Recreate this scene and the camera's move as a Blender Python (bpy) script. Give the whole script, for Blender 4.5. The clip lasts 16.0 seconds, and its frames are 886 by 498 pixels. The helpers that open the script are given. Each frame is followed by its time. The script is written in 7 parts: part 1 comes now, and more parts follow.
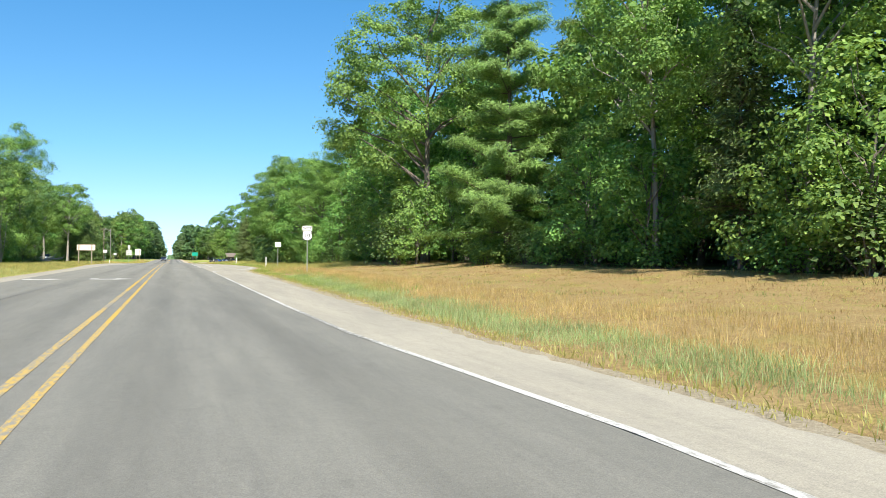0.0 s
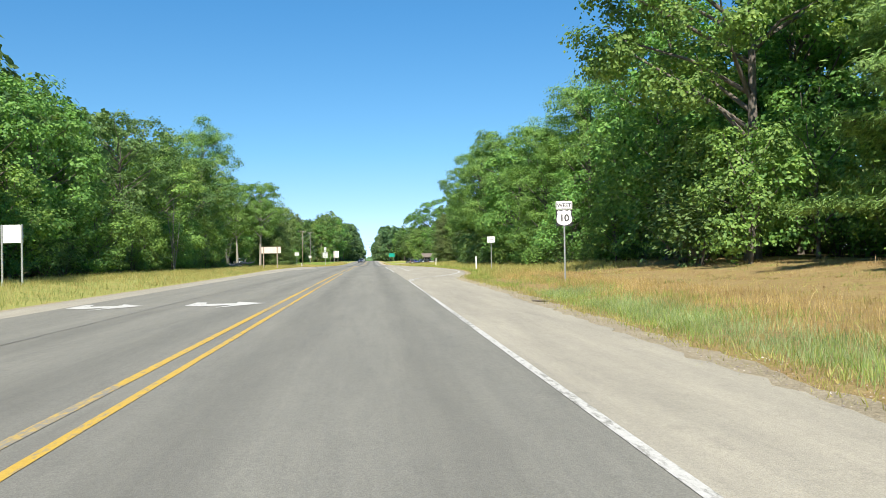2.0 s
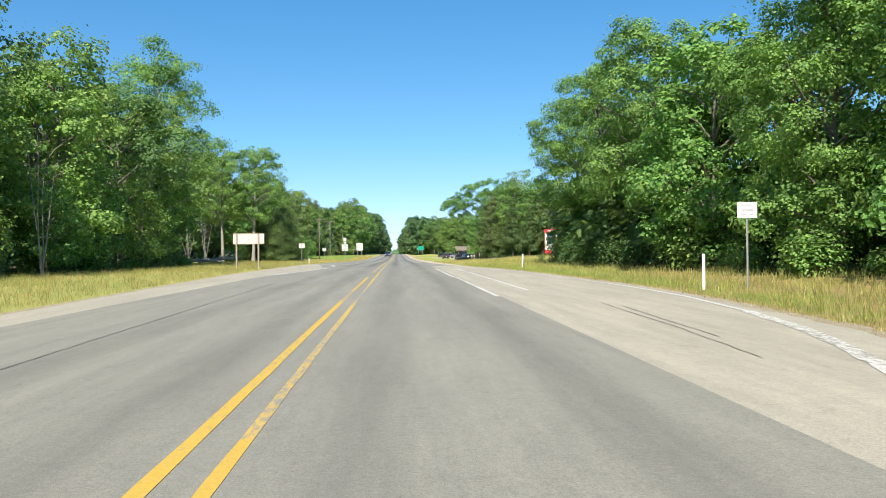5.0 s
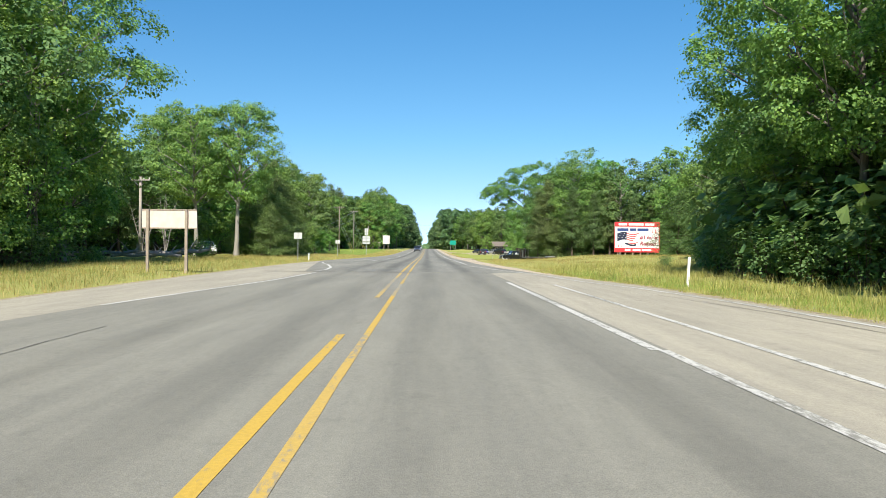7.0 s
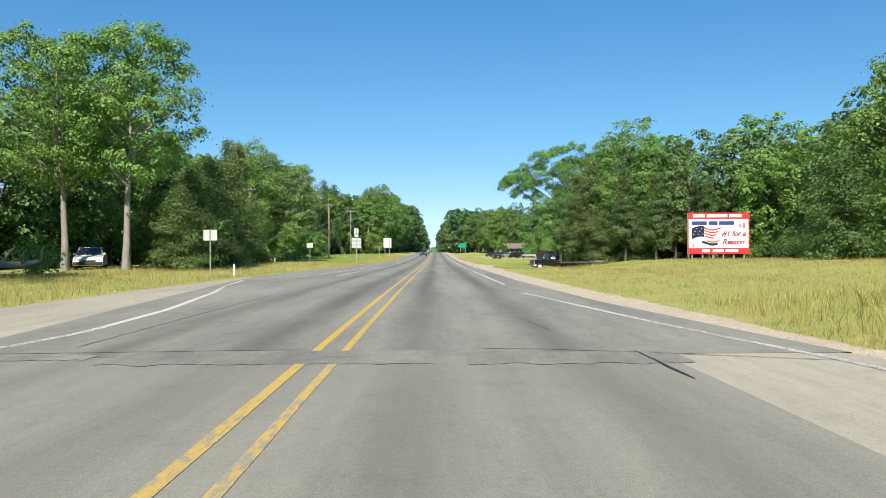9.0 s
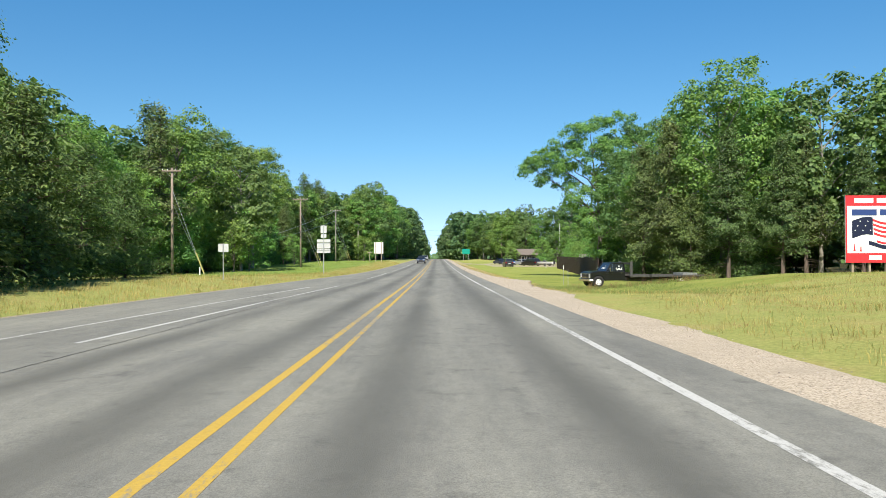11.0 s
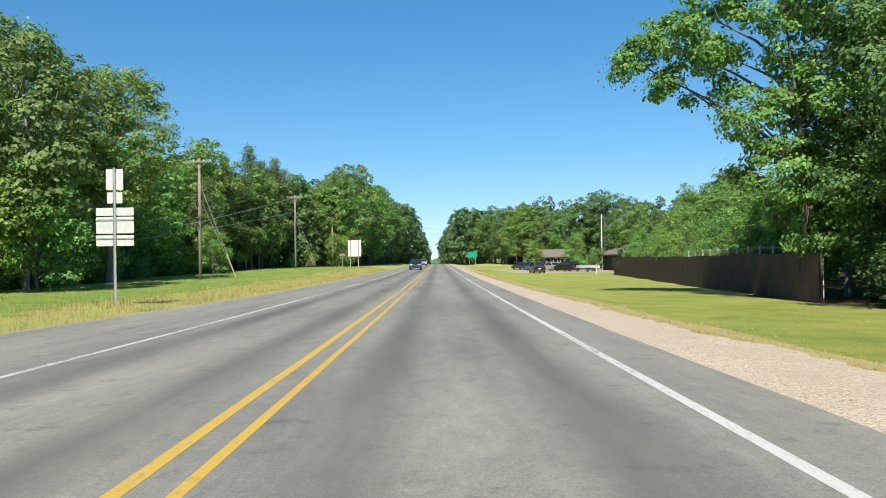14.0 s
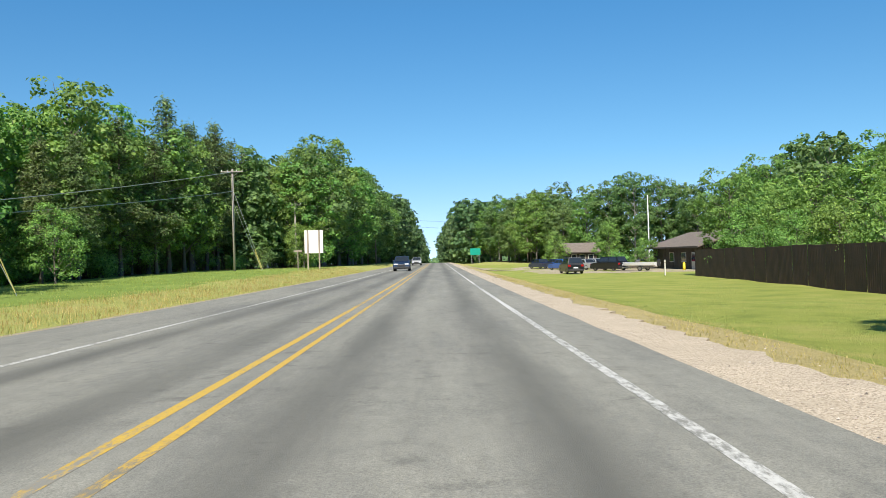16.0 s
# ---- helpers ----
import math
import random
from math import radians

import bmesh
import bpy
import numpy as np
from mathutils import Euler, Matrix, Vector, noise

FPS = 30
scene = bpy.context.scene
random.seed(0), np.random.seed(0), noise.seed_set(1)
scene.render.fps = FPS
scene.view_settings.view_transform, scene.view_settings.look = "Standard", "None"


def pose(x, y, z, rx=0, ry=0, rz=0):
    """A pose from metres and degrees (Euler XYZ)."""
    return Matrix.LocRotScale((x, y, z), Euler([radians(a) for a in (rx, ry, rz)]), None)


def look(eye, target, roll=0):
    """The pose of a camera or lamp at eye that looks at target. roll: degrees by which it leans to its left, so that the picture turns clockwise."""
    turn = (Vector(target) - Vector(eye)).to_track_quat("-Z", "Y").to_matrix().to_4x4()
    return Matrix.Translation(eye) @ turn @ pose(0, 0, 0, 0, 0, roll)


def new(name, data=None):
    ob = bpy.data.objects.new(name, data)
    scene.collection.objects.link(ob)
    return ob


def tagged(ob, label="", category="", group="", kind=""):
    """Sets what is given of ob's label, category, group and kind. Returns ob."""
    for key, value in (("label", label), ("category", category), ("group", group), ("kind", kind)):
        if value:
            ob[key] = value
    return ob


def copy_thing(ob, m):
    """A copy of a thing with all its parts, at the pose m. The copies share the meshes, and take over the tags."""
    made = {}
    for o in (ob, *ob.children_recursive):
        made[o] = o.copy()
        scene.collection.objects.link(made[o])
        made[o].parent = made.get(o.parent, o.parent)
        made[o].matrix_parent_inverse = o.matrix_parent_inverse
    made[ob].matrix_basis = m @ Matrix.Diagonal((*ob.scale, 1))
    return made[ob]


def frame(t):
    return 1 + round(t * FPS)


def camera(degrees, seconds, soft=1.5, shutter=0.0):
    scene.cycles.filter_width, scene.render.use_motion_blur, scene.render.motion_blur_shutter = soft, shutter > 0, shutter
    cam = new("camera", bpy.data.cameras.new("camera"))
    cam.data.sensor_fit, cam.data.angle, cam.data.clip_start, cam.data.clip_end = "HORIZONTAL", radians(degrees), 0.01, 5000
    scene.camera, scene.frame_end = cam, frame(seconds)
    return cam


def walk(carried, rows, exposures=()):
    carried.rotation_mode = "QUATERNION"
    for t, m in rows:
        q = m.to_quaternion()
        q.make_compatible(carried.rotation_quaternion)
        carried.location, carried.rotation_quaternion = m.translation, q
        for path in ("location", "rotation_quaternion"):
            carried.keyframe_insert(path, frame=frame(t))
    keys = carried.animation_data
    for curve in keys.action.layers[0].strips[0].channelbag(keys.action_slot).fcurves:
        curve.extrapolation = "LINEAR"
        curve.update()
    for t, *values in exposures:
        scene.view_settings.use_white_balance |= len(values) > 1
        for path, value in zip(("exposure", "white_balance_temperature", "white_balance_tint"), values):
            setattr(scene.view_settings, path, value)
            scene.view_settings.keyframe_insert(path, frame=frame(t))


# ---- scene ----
cam = camera(58.9, 16.0, soft=0.42)
# seconds, x, y, z, yaw, pitch, roll
ROWS = [
    (0.0, 1.248, 0.000, 1.294, -19.035, 0.494, -0.256),
    (0.5, 2.079, 5.266, 1.299, -12.162, 0.434, 0.344),
    (1.0, 2.427, 10.610, 1.284, -6.774, 0.451, 1.147),
    (1.5, 2.413, 16.206, 1.262, -4.939, 0.569, 1.324),
    (2.0, 2.303, 21.830, 1.266, -5.161, 0.424, 1.044),
    (2.5, 2.176, 27.644, 1.257, -5.149, 0.242, 0.911),
    (3.0, 2.043, 33.626, 1.290, -5.136, 0.133, 0.523),
    (3.5, 1.896, 39.802, 1.315, -5.018, 0.076, 0.295),
    (4.0, 1.636, 46.425, 1.328, -4.940, 0.170, 0.114),
    (4.5, 1.379, 53.366, 1.347, -4.183, -0.188, 0.465),
    (5.0, 1.168, 60.408, 1.351, -3.351, -0.047, 0.604),
    (7.5, 0.952, 94.611, 1.283, -0.768, -0.472, -0.371),
    (8.0, 1.047, 101.682, 1.264, -0.576, -0.413, 0.172),
    (8.5, 1.172, 108.968, 1.234, -0.540, -0.293, 0.327),
    (9.0, 1.267, 116.441, 1.195, -0.534, -0.190, 0.320),
    (9.5, 1.317, 124.044, 1.152, -0.527, -0.044, 0.405),
    (12.0, 1.594, 163.479, 0.842, -0.419, 0.608, 0.174),
    (12.5, 1.645, 171.675, 0.742, -0.333, 0.772, 0.259),
    (13.0, 1.632, 180.008, 0.643, -0.318, 0.782, 0.586),
    (13.5, 1.655, 188.639, 0.547, -0.324, 0.678, 0.741),
    (14.0, 1.609, 197.242, 0.450, -0.348, 0.684, 0.904),
    (14.5, 1.736, 205.902, 0.363, -0.404, 0.614, 1.119),
    (15.0, 1.866, 214.623, 0.297, -0.393, 0.715, 1.496),
    (15.5, 1.999, 223.457, 0.222, -0.399, 0.716, 1.565),
    (16.0, 2.076, 232.357, 0.139, -0.385, 0.612, 1.568),
]
walk(cam, [(t, pose(x, y, z, 90 + pitch, roll, yaw)) for t, x, y, z, yaw, pitch, roll in ROWS], [(0.0, 1.08), (1.0, 0.93), (2.0, 0.93), (5.0, 0.98), (9.0, 0.78), (16.0, 0.77)])

# ---- sun and sky: clear summer morning, sun high behind the driver ----
SUN_EL, SUN_AZ = radians(46), radians(188)  # azimuth clockwise from +y
world = bpy.data.worlds.new("sky")
scene.world = world
world.use_nodes = True
wn = world.node_tree.nodes
sky = wn.new("ShaderNodeTexSky")
sky.sky_type, sky.sun_disc = "NISHITA", False
sky.sun_elevation, sky.sun_rotation = SUN_EL, SUN_AZ
sky.air_density, sky.dust_density, sky.ozone_density = 0.7, 0.0, 1.25
sky.altitude = 2500
wn["Background"].inputs["Strength"].default_value = 0.12
# the haze-free air keeps its blue down to the treetops
aim, lifted = wn.new("ShaderNodeTexCoord"), wn.new("ShaderNodeMapping")
lifted.inputs["Location"].default_value, lifted.inputs["Scale"].default_value = (0, 0, 0.05), (1, 1, 0.95)
world.node_tree.links.new(aim.outputs["Generated"], lifted.inputs["Vector"])
world.node_tree.links.new(lifted.outputs[0], sky.inputs["Vector"])
rich = wn.new("ShaderNodeHueSaturation")
rich.inputs["Saturation"].default_value = 1.03
# paler and warmer at the horizon, a purer blue higher up
height = wn.new("ShaderNodeSeparateXYZ")
world.node_tree.links.new(aim.outputs["Generated"], height.inputs[0])
pale = wn.new("ShaderNodeValToRGB")
while len(pale.color_ramp.elements) < 3:
    pale.color_ramp.elements.new(0.5)
for stop, (at, tone) in zip(pale.color_ramp.elements, ((0.04, (0.86, 0.85, 0.86)), (0.13, (0.65, 0.93, 0.86)), (0.3, (0.5, 1.0, 1.07)))):
    stop.position, stop.color = at, (*tone, 1)
world.node_tree.links.new(height.outputs["Z"], pale.inputs["Fac"])
tint = wn.new("ShaderNodeMix")
tint.data_type, tint.blend_type = "RGBA", "MULTIPLY"
tint.inputs[0].default_value = 1.0
world.node_tree.links.new(pale.outputs["Color"], tint.inputs[7])
world.node_tree.links.new(sky.outputs[0], rich.inputs["Color"])
world.node_tree.links.new(rich.outputs[0], tint.inputs[6])
world.node_tree.links.new(tint.outputs[2], wn["Background"].inputs["Color"])
sun = new("sun", bpy.data.lights.new("sun", "SUN"))
sun.data.energy, sun.data.angle, sun.data.color = 4.4, radians(0.55), (1.0, 0.93, 0.82)
sun_to = Vector((math.sin(SUN_AZ) * math.cos(SUN_EL), math.cos(SUN_AZ) * math.cos(SUN_EL), math.sin(SUN_EL)))
sun.matrix_world = look(sun_to * 100, (0, 0, 0))


# ---- materials ----
def material(name):
    m = bpy.data.materials.new(name)
    m.use_nodes = True
    return m, m.node_tree.nodes, m.node_tree.links, m.node_tree.nodes["Principled BSDF"]


def noise_node(n, l, scale, detail=4.0, rough=0.6, stretch=None, world_space=True):
    """A noise in metres; returns its factor socket."""
    t = n.new("ShaderNodeTexNoise")
    t.inputs["Scale"].default_value, t.inputs["Detail"].default_value, t.inputs["Roughness"].default_value = scale, detail, rough
    if world_space:
        g = n.new("ShaderNodeNewGeometry").outputs["Position"]
    else:
        g = n.new("ShaderNodeTexCoord").outputs["Object"]
    if stretch:
        mp = n.new("ShaderNodeMapping")
        mp.inputs["Scale"].default_value = stretch
        l.new(g, mp.inputs["Vector"])
        g = mp.outputs["Vector"]
    l.new(g, t.inputs["Vector"])
    return t.outputs["Fac"]


def ramp(n, l, fac, stops):
    r = n.new("ShaderNodeValToRGB")
    e = r.color_ramp.elements
    while len(e) < len(stops):
        e.new(0.5)
    for k, (p, c) in zip(e, stops):
        k.position, k.color = p, (*c, 1)
    l.new(fac, r.inputs["Fac"])
    return r.outputs["Color"]


def mix(n, l, fac, a, b, mode="MIX"):
    x = n.new("ShaderNodeMix")
    x.data_type, x.blend_type = "RGBA", mode
    for value, k in ((fac, 0), (a, 6), (b, 7)):
        if isinstance(value, (int, float)):
            x.inputs[k].default_value = value
        elif isinstance(value, tuple):
            x.inputs[k].default_value = (*value, 1)
        else:
            l.new(value, x.inputs[k])
    return x.outputs[2]


def bump(n, l, b, fac, strength, dist):
    k = n.new("ShaderNodeBump")
    k.inputs["Strength"].default_value, k.inputs["Distance"].default_value = strength, dist
    l.new(fac, k.inputs["Height"])
    l.new(k.outputs[0], b.inputs["Normal"])


def plain(name, color, rough=0.6, metal=0.0, vary=0.12, scale=6.0, fine=60.0, bumpy=0.15, coat=0.0):
    """A painted or solid surface: two scales of variation and a little relief."""
    m, n, l, b = material(name)
    dark = tuple(c * (1 - vary) for c in color)
    light = tuple(min(1, c * (1 + vary)) for c in color)
    c1 = ramp(n, l, noise_node(n, l, scale, world_space=False), [(0.35, dark), (0.65, light)])
    c2 = mix(n, l, 0.25, c1, ramp(n, l, noise_node(n, l, fine, world_space=False), [(0.3, dark), (0.7, light)]))
    l.new(c2, b.inputs["Base Color"])
    b.inputs["Roughness"].default_value, b.inputs["Metallic"].default_value = rough, metal
    b.inputs["Coat Weight"].default_value = coat
    if bumpy:
        bump(n, l, b, noise_node(n, l, fine, world_space=False), bumpy, 0.004)
    return m


def glass_material(name, tint=(0.02, 0.025, 0.03)):
    m, n, l, b = material(name)
    b.inputs["Base Color"].default_value = (*tint, 1)
    b.inputs["Roughness"].default_value, b.inputs["IOR"].default_value = 0.04, 1.5
    b.inputs["Coat Weight"].default_value = 0.6
    return m


def leaf_material(name, low, mid, high, through_light=0.42, patch=0.9):
    m, n, l, b = material(name)
    g = n.new("ShaderNodeNewGeometry")
    c = ramp(n, l, g.outputs["Random Per Island"], [(0.0, low), (0.55, mid), (1.0, high)])
    o = n.new("ShaderNodeObjectInfo")
    hue = n.new("ShaderNodeHueSaturation")
    mr = n.new("ShaderNodeMapRange")
    mr.inputs[3].default_value, mr.inputs[4].default_value = 0.478, 0.515
    l.new(o.outputs["Random"], mr.inputs[0])
    l.new(mr.outputs[0], hue.inputs["Hue"])
    val = n.new("ShaderNodeMapRange")
    val.inputs[1].default_value, val.inputs[2].default_value = 0.3, 0.7
    val.inputs[3].default_value, val.inputs[4].default_value = 0.72, 1.28
    l.new(noise_node(n, l, patch, 3.0), val.inputs[0])
    l.new(val.outputs[0], hue.inputs["Value"])
    l.new(c, hue.inputs["Color"])
    l.new(hue.outputs[0], b.inputs["Base Color"])
    b.inputs["Roughness"].default_value = 0.55
    b.inputs["Specular IOR Level"].default_value = 0.35
    t = n.new("ShaderNodeBsdfTranslucent")
    l.new(mix(n, l, 1.0, hue.outputs[0], (1.0, 1.0, 0.6), "MULTIPLY"), t.inputs["Color"])
    s = n.new("ShaderNodeMixShader")
    s.inputs[0].default_value = through_light
    l.new(b.outputs[0], s.inputs[1])
    l.new(t.outputs[0], s.inputs[2])
    l.new(s.outputs[0], n["Material Output"].inputs["Surface"])
    return m


def bark_material(name, dark, light):
    m, n, l, b = material(name)
    f = noise_node(n, l, 9.0, 6.0, 0.7, (1.0, 1.0, 0.18))
    l.new(mix(n, l, noise_node(n, l, 1.2), ramp(n, l, f, [(0.3, dark), (0.7, light)]), tuple(0.6 * c for c in light)), b.inputs["Base Color"])
    b.inputs["Roughness"].default_value = 0.9
    bump(n, l, b, f, 0.8, 0.03)
    return m


def asphalt_material(name, base, tracks=0.0, fine_contrast=0.35, blotchy=0.8, paler_along=0.0):
    """Worn asphalt: aggregate speckle, blotches along the way, wheel tracks polished into the lanes."""
    m, n, l, b = material(name)
    c = ramp(n, l, noise_node(n, l, 75.0, 3.0, 0.7), [(0.25, tuple(v * (1 - fine_contrast) for v in base)), (0.5, base), (0.8, tuple(v * (1 + fine_contrast) for v in base))])
    grain = ramp(n, l, noise_node(n, l, 18.0, 6.0, 0.8), [(0.3, (0.72, 0.72, 0.73)), (0.5, (1.0, 1.0, 1.0)), (0.72, (1.28, 1.27, 1.24))])
    c = mix(n, l, 0.45, c, grain, "MULTIPLY")
    streaks = ramp(n, l, noise_node(n, l, 2.2, 6.0, 0.7, (1.0, 0.07, 1.0)), [(0.3, (0.86, 0.86, 0.87)), (0.7, (1.12, 1.11, 1.1))])
    c = mix(n, l, 1.0, c, streaks, "MULTIPLY")
    patches = ramp(n, l, noise_node(n, l, 0.5, 5.0, 0.65, (1.0, 0.16, 1.0)), [(0.34, (0.7, 0.7, 0.72)), (0.52, (0.97, 0.97, 0.97)), (0.68, (1.17, 1.16, 1.13))])
    c = mix(n, l, blotchy, c, patches, "MULTIPLY")
    stains = ramp(n, l, noise_node(n, l, 1.9, 7.0, 0.72), [(0.33, (0.62, 0.62, 0.63)), (0.43, (0.97, 0.97, 0.97)), (0.66, (1.0, 1.0, 1.0)), (0.74, (1.16, 1.15, 1.12))])
    c = mix(n, l, blotchy, c, stains, "MULTIPLY")
    mottle = ramp(n, l, noise_node(n, l, 6.0, 5.0, 0.75, (1.0, 0.45, 1.0)), [(0.3, (0.8, 0.8, 0.81)), (0.7, (1.17, 1.16, 1.14))])
    c = mix(n, l, blotchy * 0.8, c, mottle, "MULTIPLY")
    # colour grows paler along y, unchanged before 18 m, full from 66 m
    if paler_along:
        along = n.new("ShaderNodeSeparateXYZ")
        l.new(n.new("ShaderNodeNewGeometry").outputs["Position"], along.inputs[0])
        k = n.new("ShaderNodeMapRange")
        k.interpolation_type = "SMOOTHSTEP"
        k.inputs[1].default_value, k.inputs[2].default_value, k.inputs[4].default_value = 18.0, 66.0, paler_along
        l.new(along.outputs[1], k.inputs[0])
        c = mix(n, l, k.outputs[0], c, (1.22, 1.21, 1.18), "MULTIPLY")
    if tracks:
        sep = n.new("ShaderNodeSeparateXYZ")
        l.new(n.new("ShaderNodeNewGeometry").outputs["Position"], sep.inputs[0])
        total = None
        for centre, width in ((0.95, 0.42), (2.9, 0.42), (-1.1, 0.45), (-3.0, 0.4)):
            d = n.new("ShaderNodeMath")
            d.operation, d.inputs[1].default_value = "SUBTRACT", centre
            l.new(sep.outputs[0], d.inputs[0])
            a = n.new("ShaderNodeMath")
            a.operation = "ABSOLUTE"
            l.new(d.outputs[0], a.inputs[0])
            r = n.new("ShaderNodeMapRange")
            r.interpolation_type = "SMOOTHSTEP"
            r.inputs[1].default_value, r.inputs[2].default_value, r.inputs[3].default_value, r.inputs[4].default_value = 0.0, width * 1.5, 1.0, 0.0
            l.new(a.outputs[0], r.inputs[0])
            if total is None:
                total = r.outputs[0]
            else:
                s = n.new("ShaderNodeMath")
                l.new(total, s.inputs[0])
                l.new(r.outputs[0], s.inputs[1])
                total = s.outputs[0]
        k = n.new("ShaderNodeMath")
        k.operation = "MULTIPLY"
        l.new(total, k.inputs[0])
        worn = n.new("ShaderNodeMapRange")
        worn.inputs[1].default_value, worn.inputs[2].default_value, worn.inputs[3].default_value, worn.inputs[4].default_value = 0.3, 0.65, tracks * 0.35, tracks
        l.new(noise_node(n, l, 0.8, 4.0, 0.6, (1.0, 0.12, 1.0)), worn.inputs[0])
        l.new(worn.outputs[0], k.inputs[1])
        c = mix(n, l, k.outputs[0], c, tuple(v * 0.45 for v in base))
    l.new(c, b.inputs["Base Color"])
    b.inputs["Roughness"].default_value = 0.82
    b.inputs["Specular IOR Level"].default_value = 0.35
    bump(n, l, b, noise_node(n, l, 120.0, 2.0), 0.5, 0.006)
    return m


def paint_material(name, color, under, wear):
    """Road paint, worn through to the asphalt in flakes and along the traffic."""
    m, n, l, b = material(name)
    f = noise_node(n, l, 17.0, 6.0, 0.75, (1.0, 0.3, 1.0))
    k = noise_node(n, l, 0.25, 3.0, 0.5, (1.0, 0.4, 1.0))
    add = n.new("ShaderNodeMath")
    add.operation = "MULTIPLY_ADD"
    add.inputs[1].default_value = 0.8
    l.new(k, add.inputs[0])
    l.new(f, add.inputs[2])
    flake = ramp(n, l, add.outputs[0], [(0.70 + wear, (0, 0, 0)), (0.84 + wear, (1, 1, 1))])
    tone = ramp(n, l, noise_node(n, l, 30.0), [(0.3, tuple(v * 0.82 for v in color)), (0.7, color)])
    l.new(mix(n, l, flake, under, tone), b.inputs["Base Color"])
    b.inputs["Roughness"].default_value = 0.7
    bump(n, l, b, noise_node(n, l, 120.0, 2.0), 0.4, 0.005)
    return m


def gravel_material(name, low, high, dark):
    m, n, l, b = material(name)
    v = n.new("ShaderNodeTexVoronoi")
    v.inputs["Scale"].default_value = 62.0
    l.new(n.new("ShaderNodeNewGeometry").outputs["Position"], v.inputs["Vector"])
    sep = n.new("ShaderNodeSeparateColor")
    l.new(v.outputs["Color"], sep.inputs[0])
    c = ramp(n, l, sep.outputs[0], [(0.0, dark), (0.35, low), (1.0, high)])
    c = mix(n, l, ramp(n, l, noise_node(n, l, 0.9, 5.0), [(0.4, (0, 0, 0)), (0.7, (0.7, 0.7, 0.7))]), c, tuple(v2 * 0.85 for v2 in low))
    l.new(c, b.inputs["Base Color"])
    b.inputs["Roughness"].default_value = 0.95
    bump(n, l, b, v.outputs["Distance"], 0.5, 0.012)
    return m


def ground_material(name, stops, scale=0.35, fine=14.0, speckle=0.5):
    m, n, l, b = material(name)
    c = ramp(n, l, noise_node(n, l, scale, 6.0, 0.65), stops)
    c = mix(n, l, speckle, c, ramp(n, l, noise_node(n, l, fine, 5.0, 0.7), [(0.25, tuple(v * 0.5 for v in stops[0][1])), (0.75, tuple(v * 1.3 for v in stops[-1][1]))]))
    l.new(c, b.inputs["Base Color"])
    b.inputs["Roughness"].default_value = 0.95
    b.inputs["Specular IOR Level"].default_value = 0.118
    bump(n, l, b, noise_node(n, l, fine * 2, 4.0), 0.9, 0.05)
    return m


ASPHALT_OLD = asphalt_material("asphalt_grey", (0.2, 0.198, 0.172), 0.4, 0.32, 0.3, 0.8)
ASPHALT_NEW = asphalt_material("asphalt_worn", (0.235, 0.233, 0.202), 0.95, 0.4, 0.75)
SHOULDER = asphalt_material("pale_shoulder_paving", (0.36, 0.337, 0.272), 0.0, 0.3, 0.4)
YELLOW = paint_material("yellow_road_paint", (0.56, 0.37, 0.06), (0.235, 0.225, 0.19), 0.035)
YELLOW_FADED = paint_material("yellow_road_paint_flaking", (0.54, 0.37, 0.09), (0.24, 0.23, 0.195), 0.125)
YELLOW_FLAKED = paint_material("yellow_road_paint_half_gone", (0.54, 0.37, 0.1), (0.25, 0.24, 0.2), 0.16)
YELLOW_NEW = paint_material("yellow_road_paint_fresh", (0.56, 0.365, 0.06), (0.2, 0.185, 0.145), 0.01)
WHITE_LINE = paint_material("white_road_paint", (0.58, 0.575, 0.54), (0.22, 0.215, 0.19), 0.075)
WHITE_FRESH = paint_material("fresh_white_road_paint", (0.6, 0.595, 0.56), (0.24, 0.225, 0.19), -0.02)
WHITE_WORN = paint_material("broken_white_road_paint", (0.6, 0.595, 0.56), (0.24, 0.225, 0.19), 0.05)
TAR = plain("tar_seal", (0.03, 0.029, 0.03), 0.6)
GRAVEL = gravel_material("roadside_gravel", (0.44, 0.365, 0.27), (0.62, 0.53, 0.41), (0.21, 0.165, 0.12))
VERGE = ground_material("verge_soil_and_grass", [(0.28, (0.2, 0.2, 0.05)), (0.4, (0.32, 0.25, 0.08)), (0.5, (0.27, 0.155, 0.08)), (0.6, (0.36, 0.26, 0.12)), (0.68, (0.3, 0.18, 0.1)), (0.8, (0.44, 0.34, 0.16))], 1.1)
VERGE_GREEN = ground_material("green_verge_soil_and_grass", [(0.3, (0.2, 0.27, 0.06)), (0.5, (0.33, 0.36, 0.1)), (0.64, (0.4, 0.33, 0.12)), (0.8, (0.47, 0.43, 0.16))], 0.6)
FRESH = ground_material("fresh_green_verge", [(0.3, (0.12, 0.21, 0.04)), (0.5, (0.19, 0.29, 0.055)), (0.72, (0.31, 0.36, 0.1))], 0.5, 22.0, 0.35)
LAWN = ground_material("mown_lawn", [(0.3, (0.15, 0.22, 0.04)), (0.45, (0.25, 0.31, 0.06)), (0.57, (0.31, 0.345, 0.08)), (0.72, (0.4, 0.37, 0.12))], 0.4, 26.0, 0.3)
DRY_EDGE = ground_material("dry_trodden_verge", [(0.3, (0.3, 0.28, 0.09)), (0.5, (0.44, 0.37, 0.14)), (0.75, (0.52, 0.42, 0.24))], 0.9, 16.0)
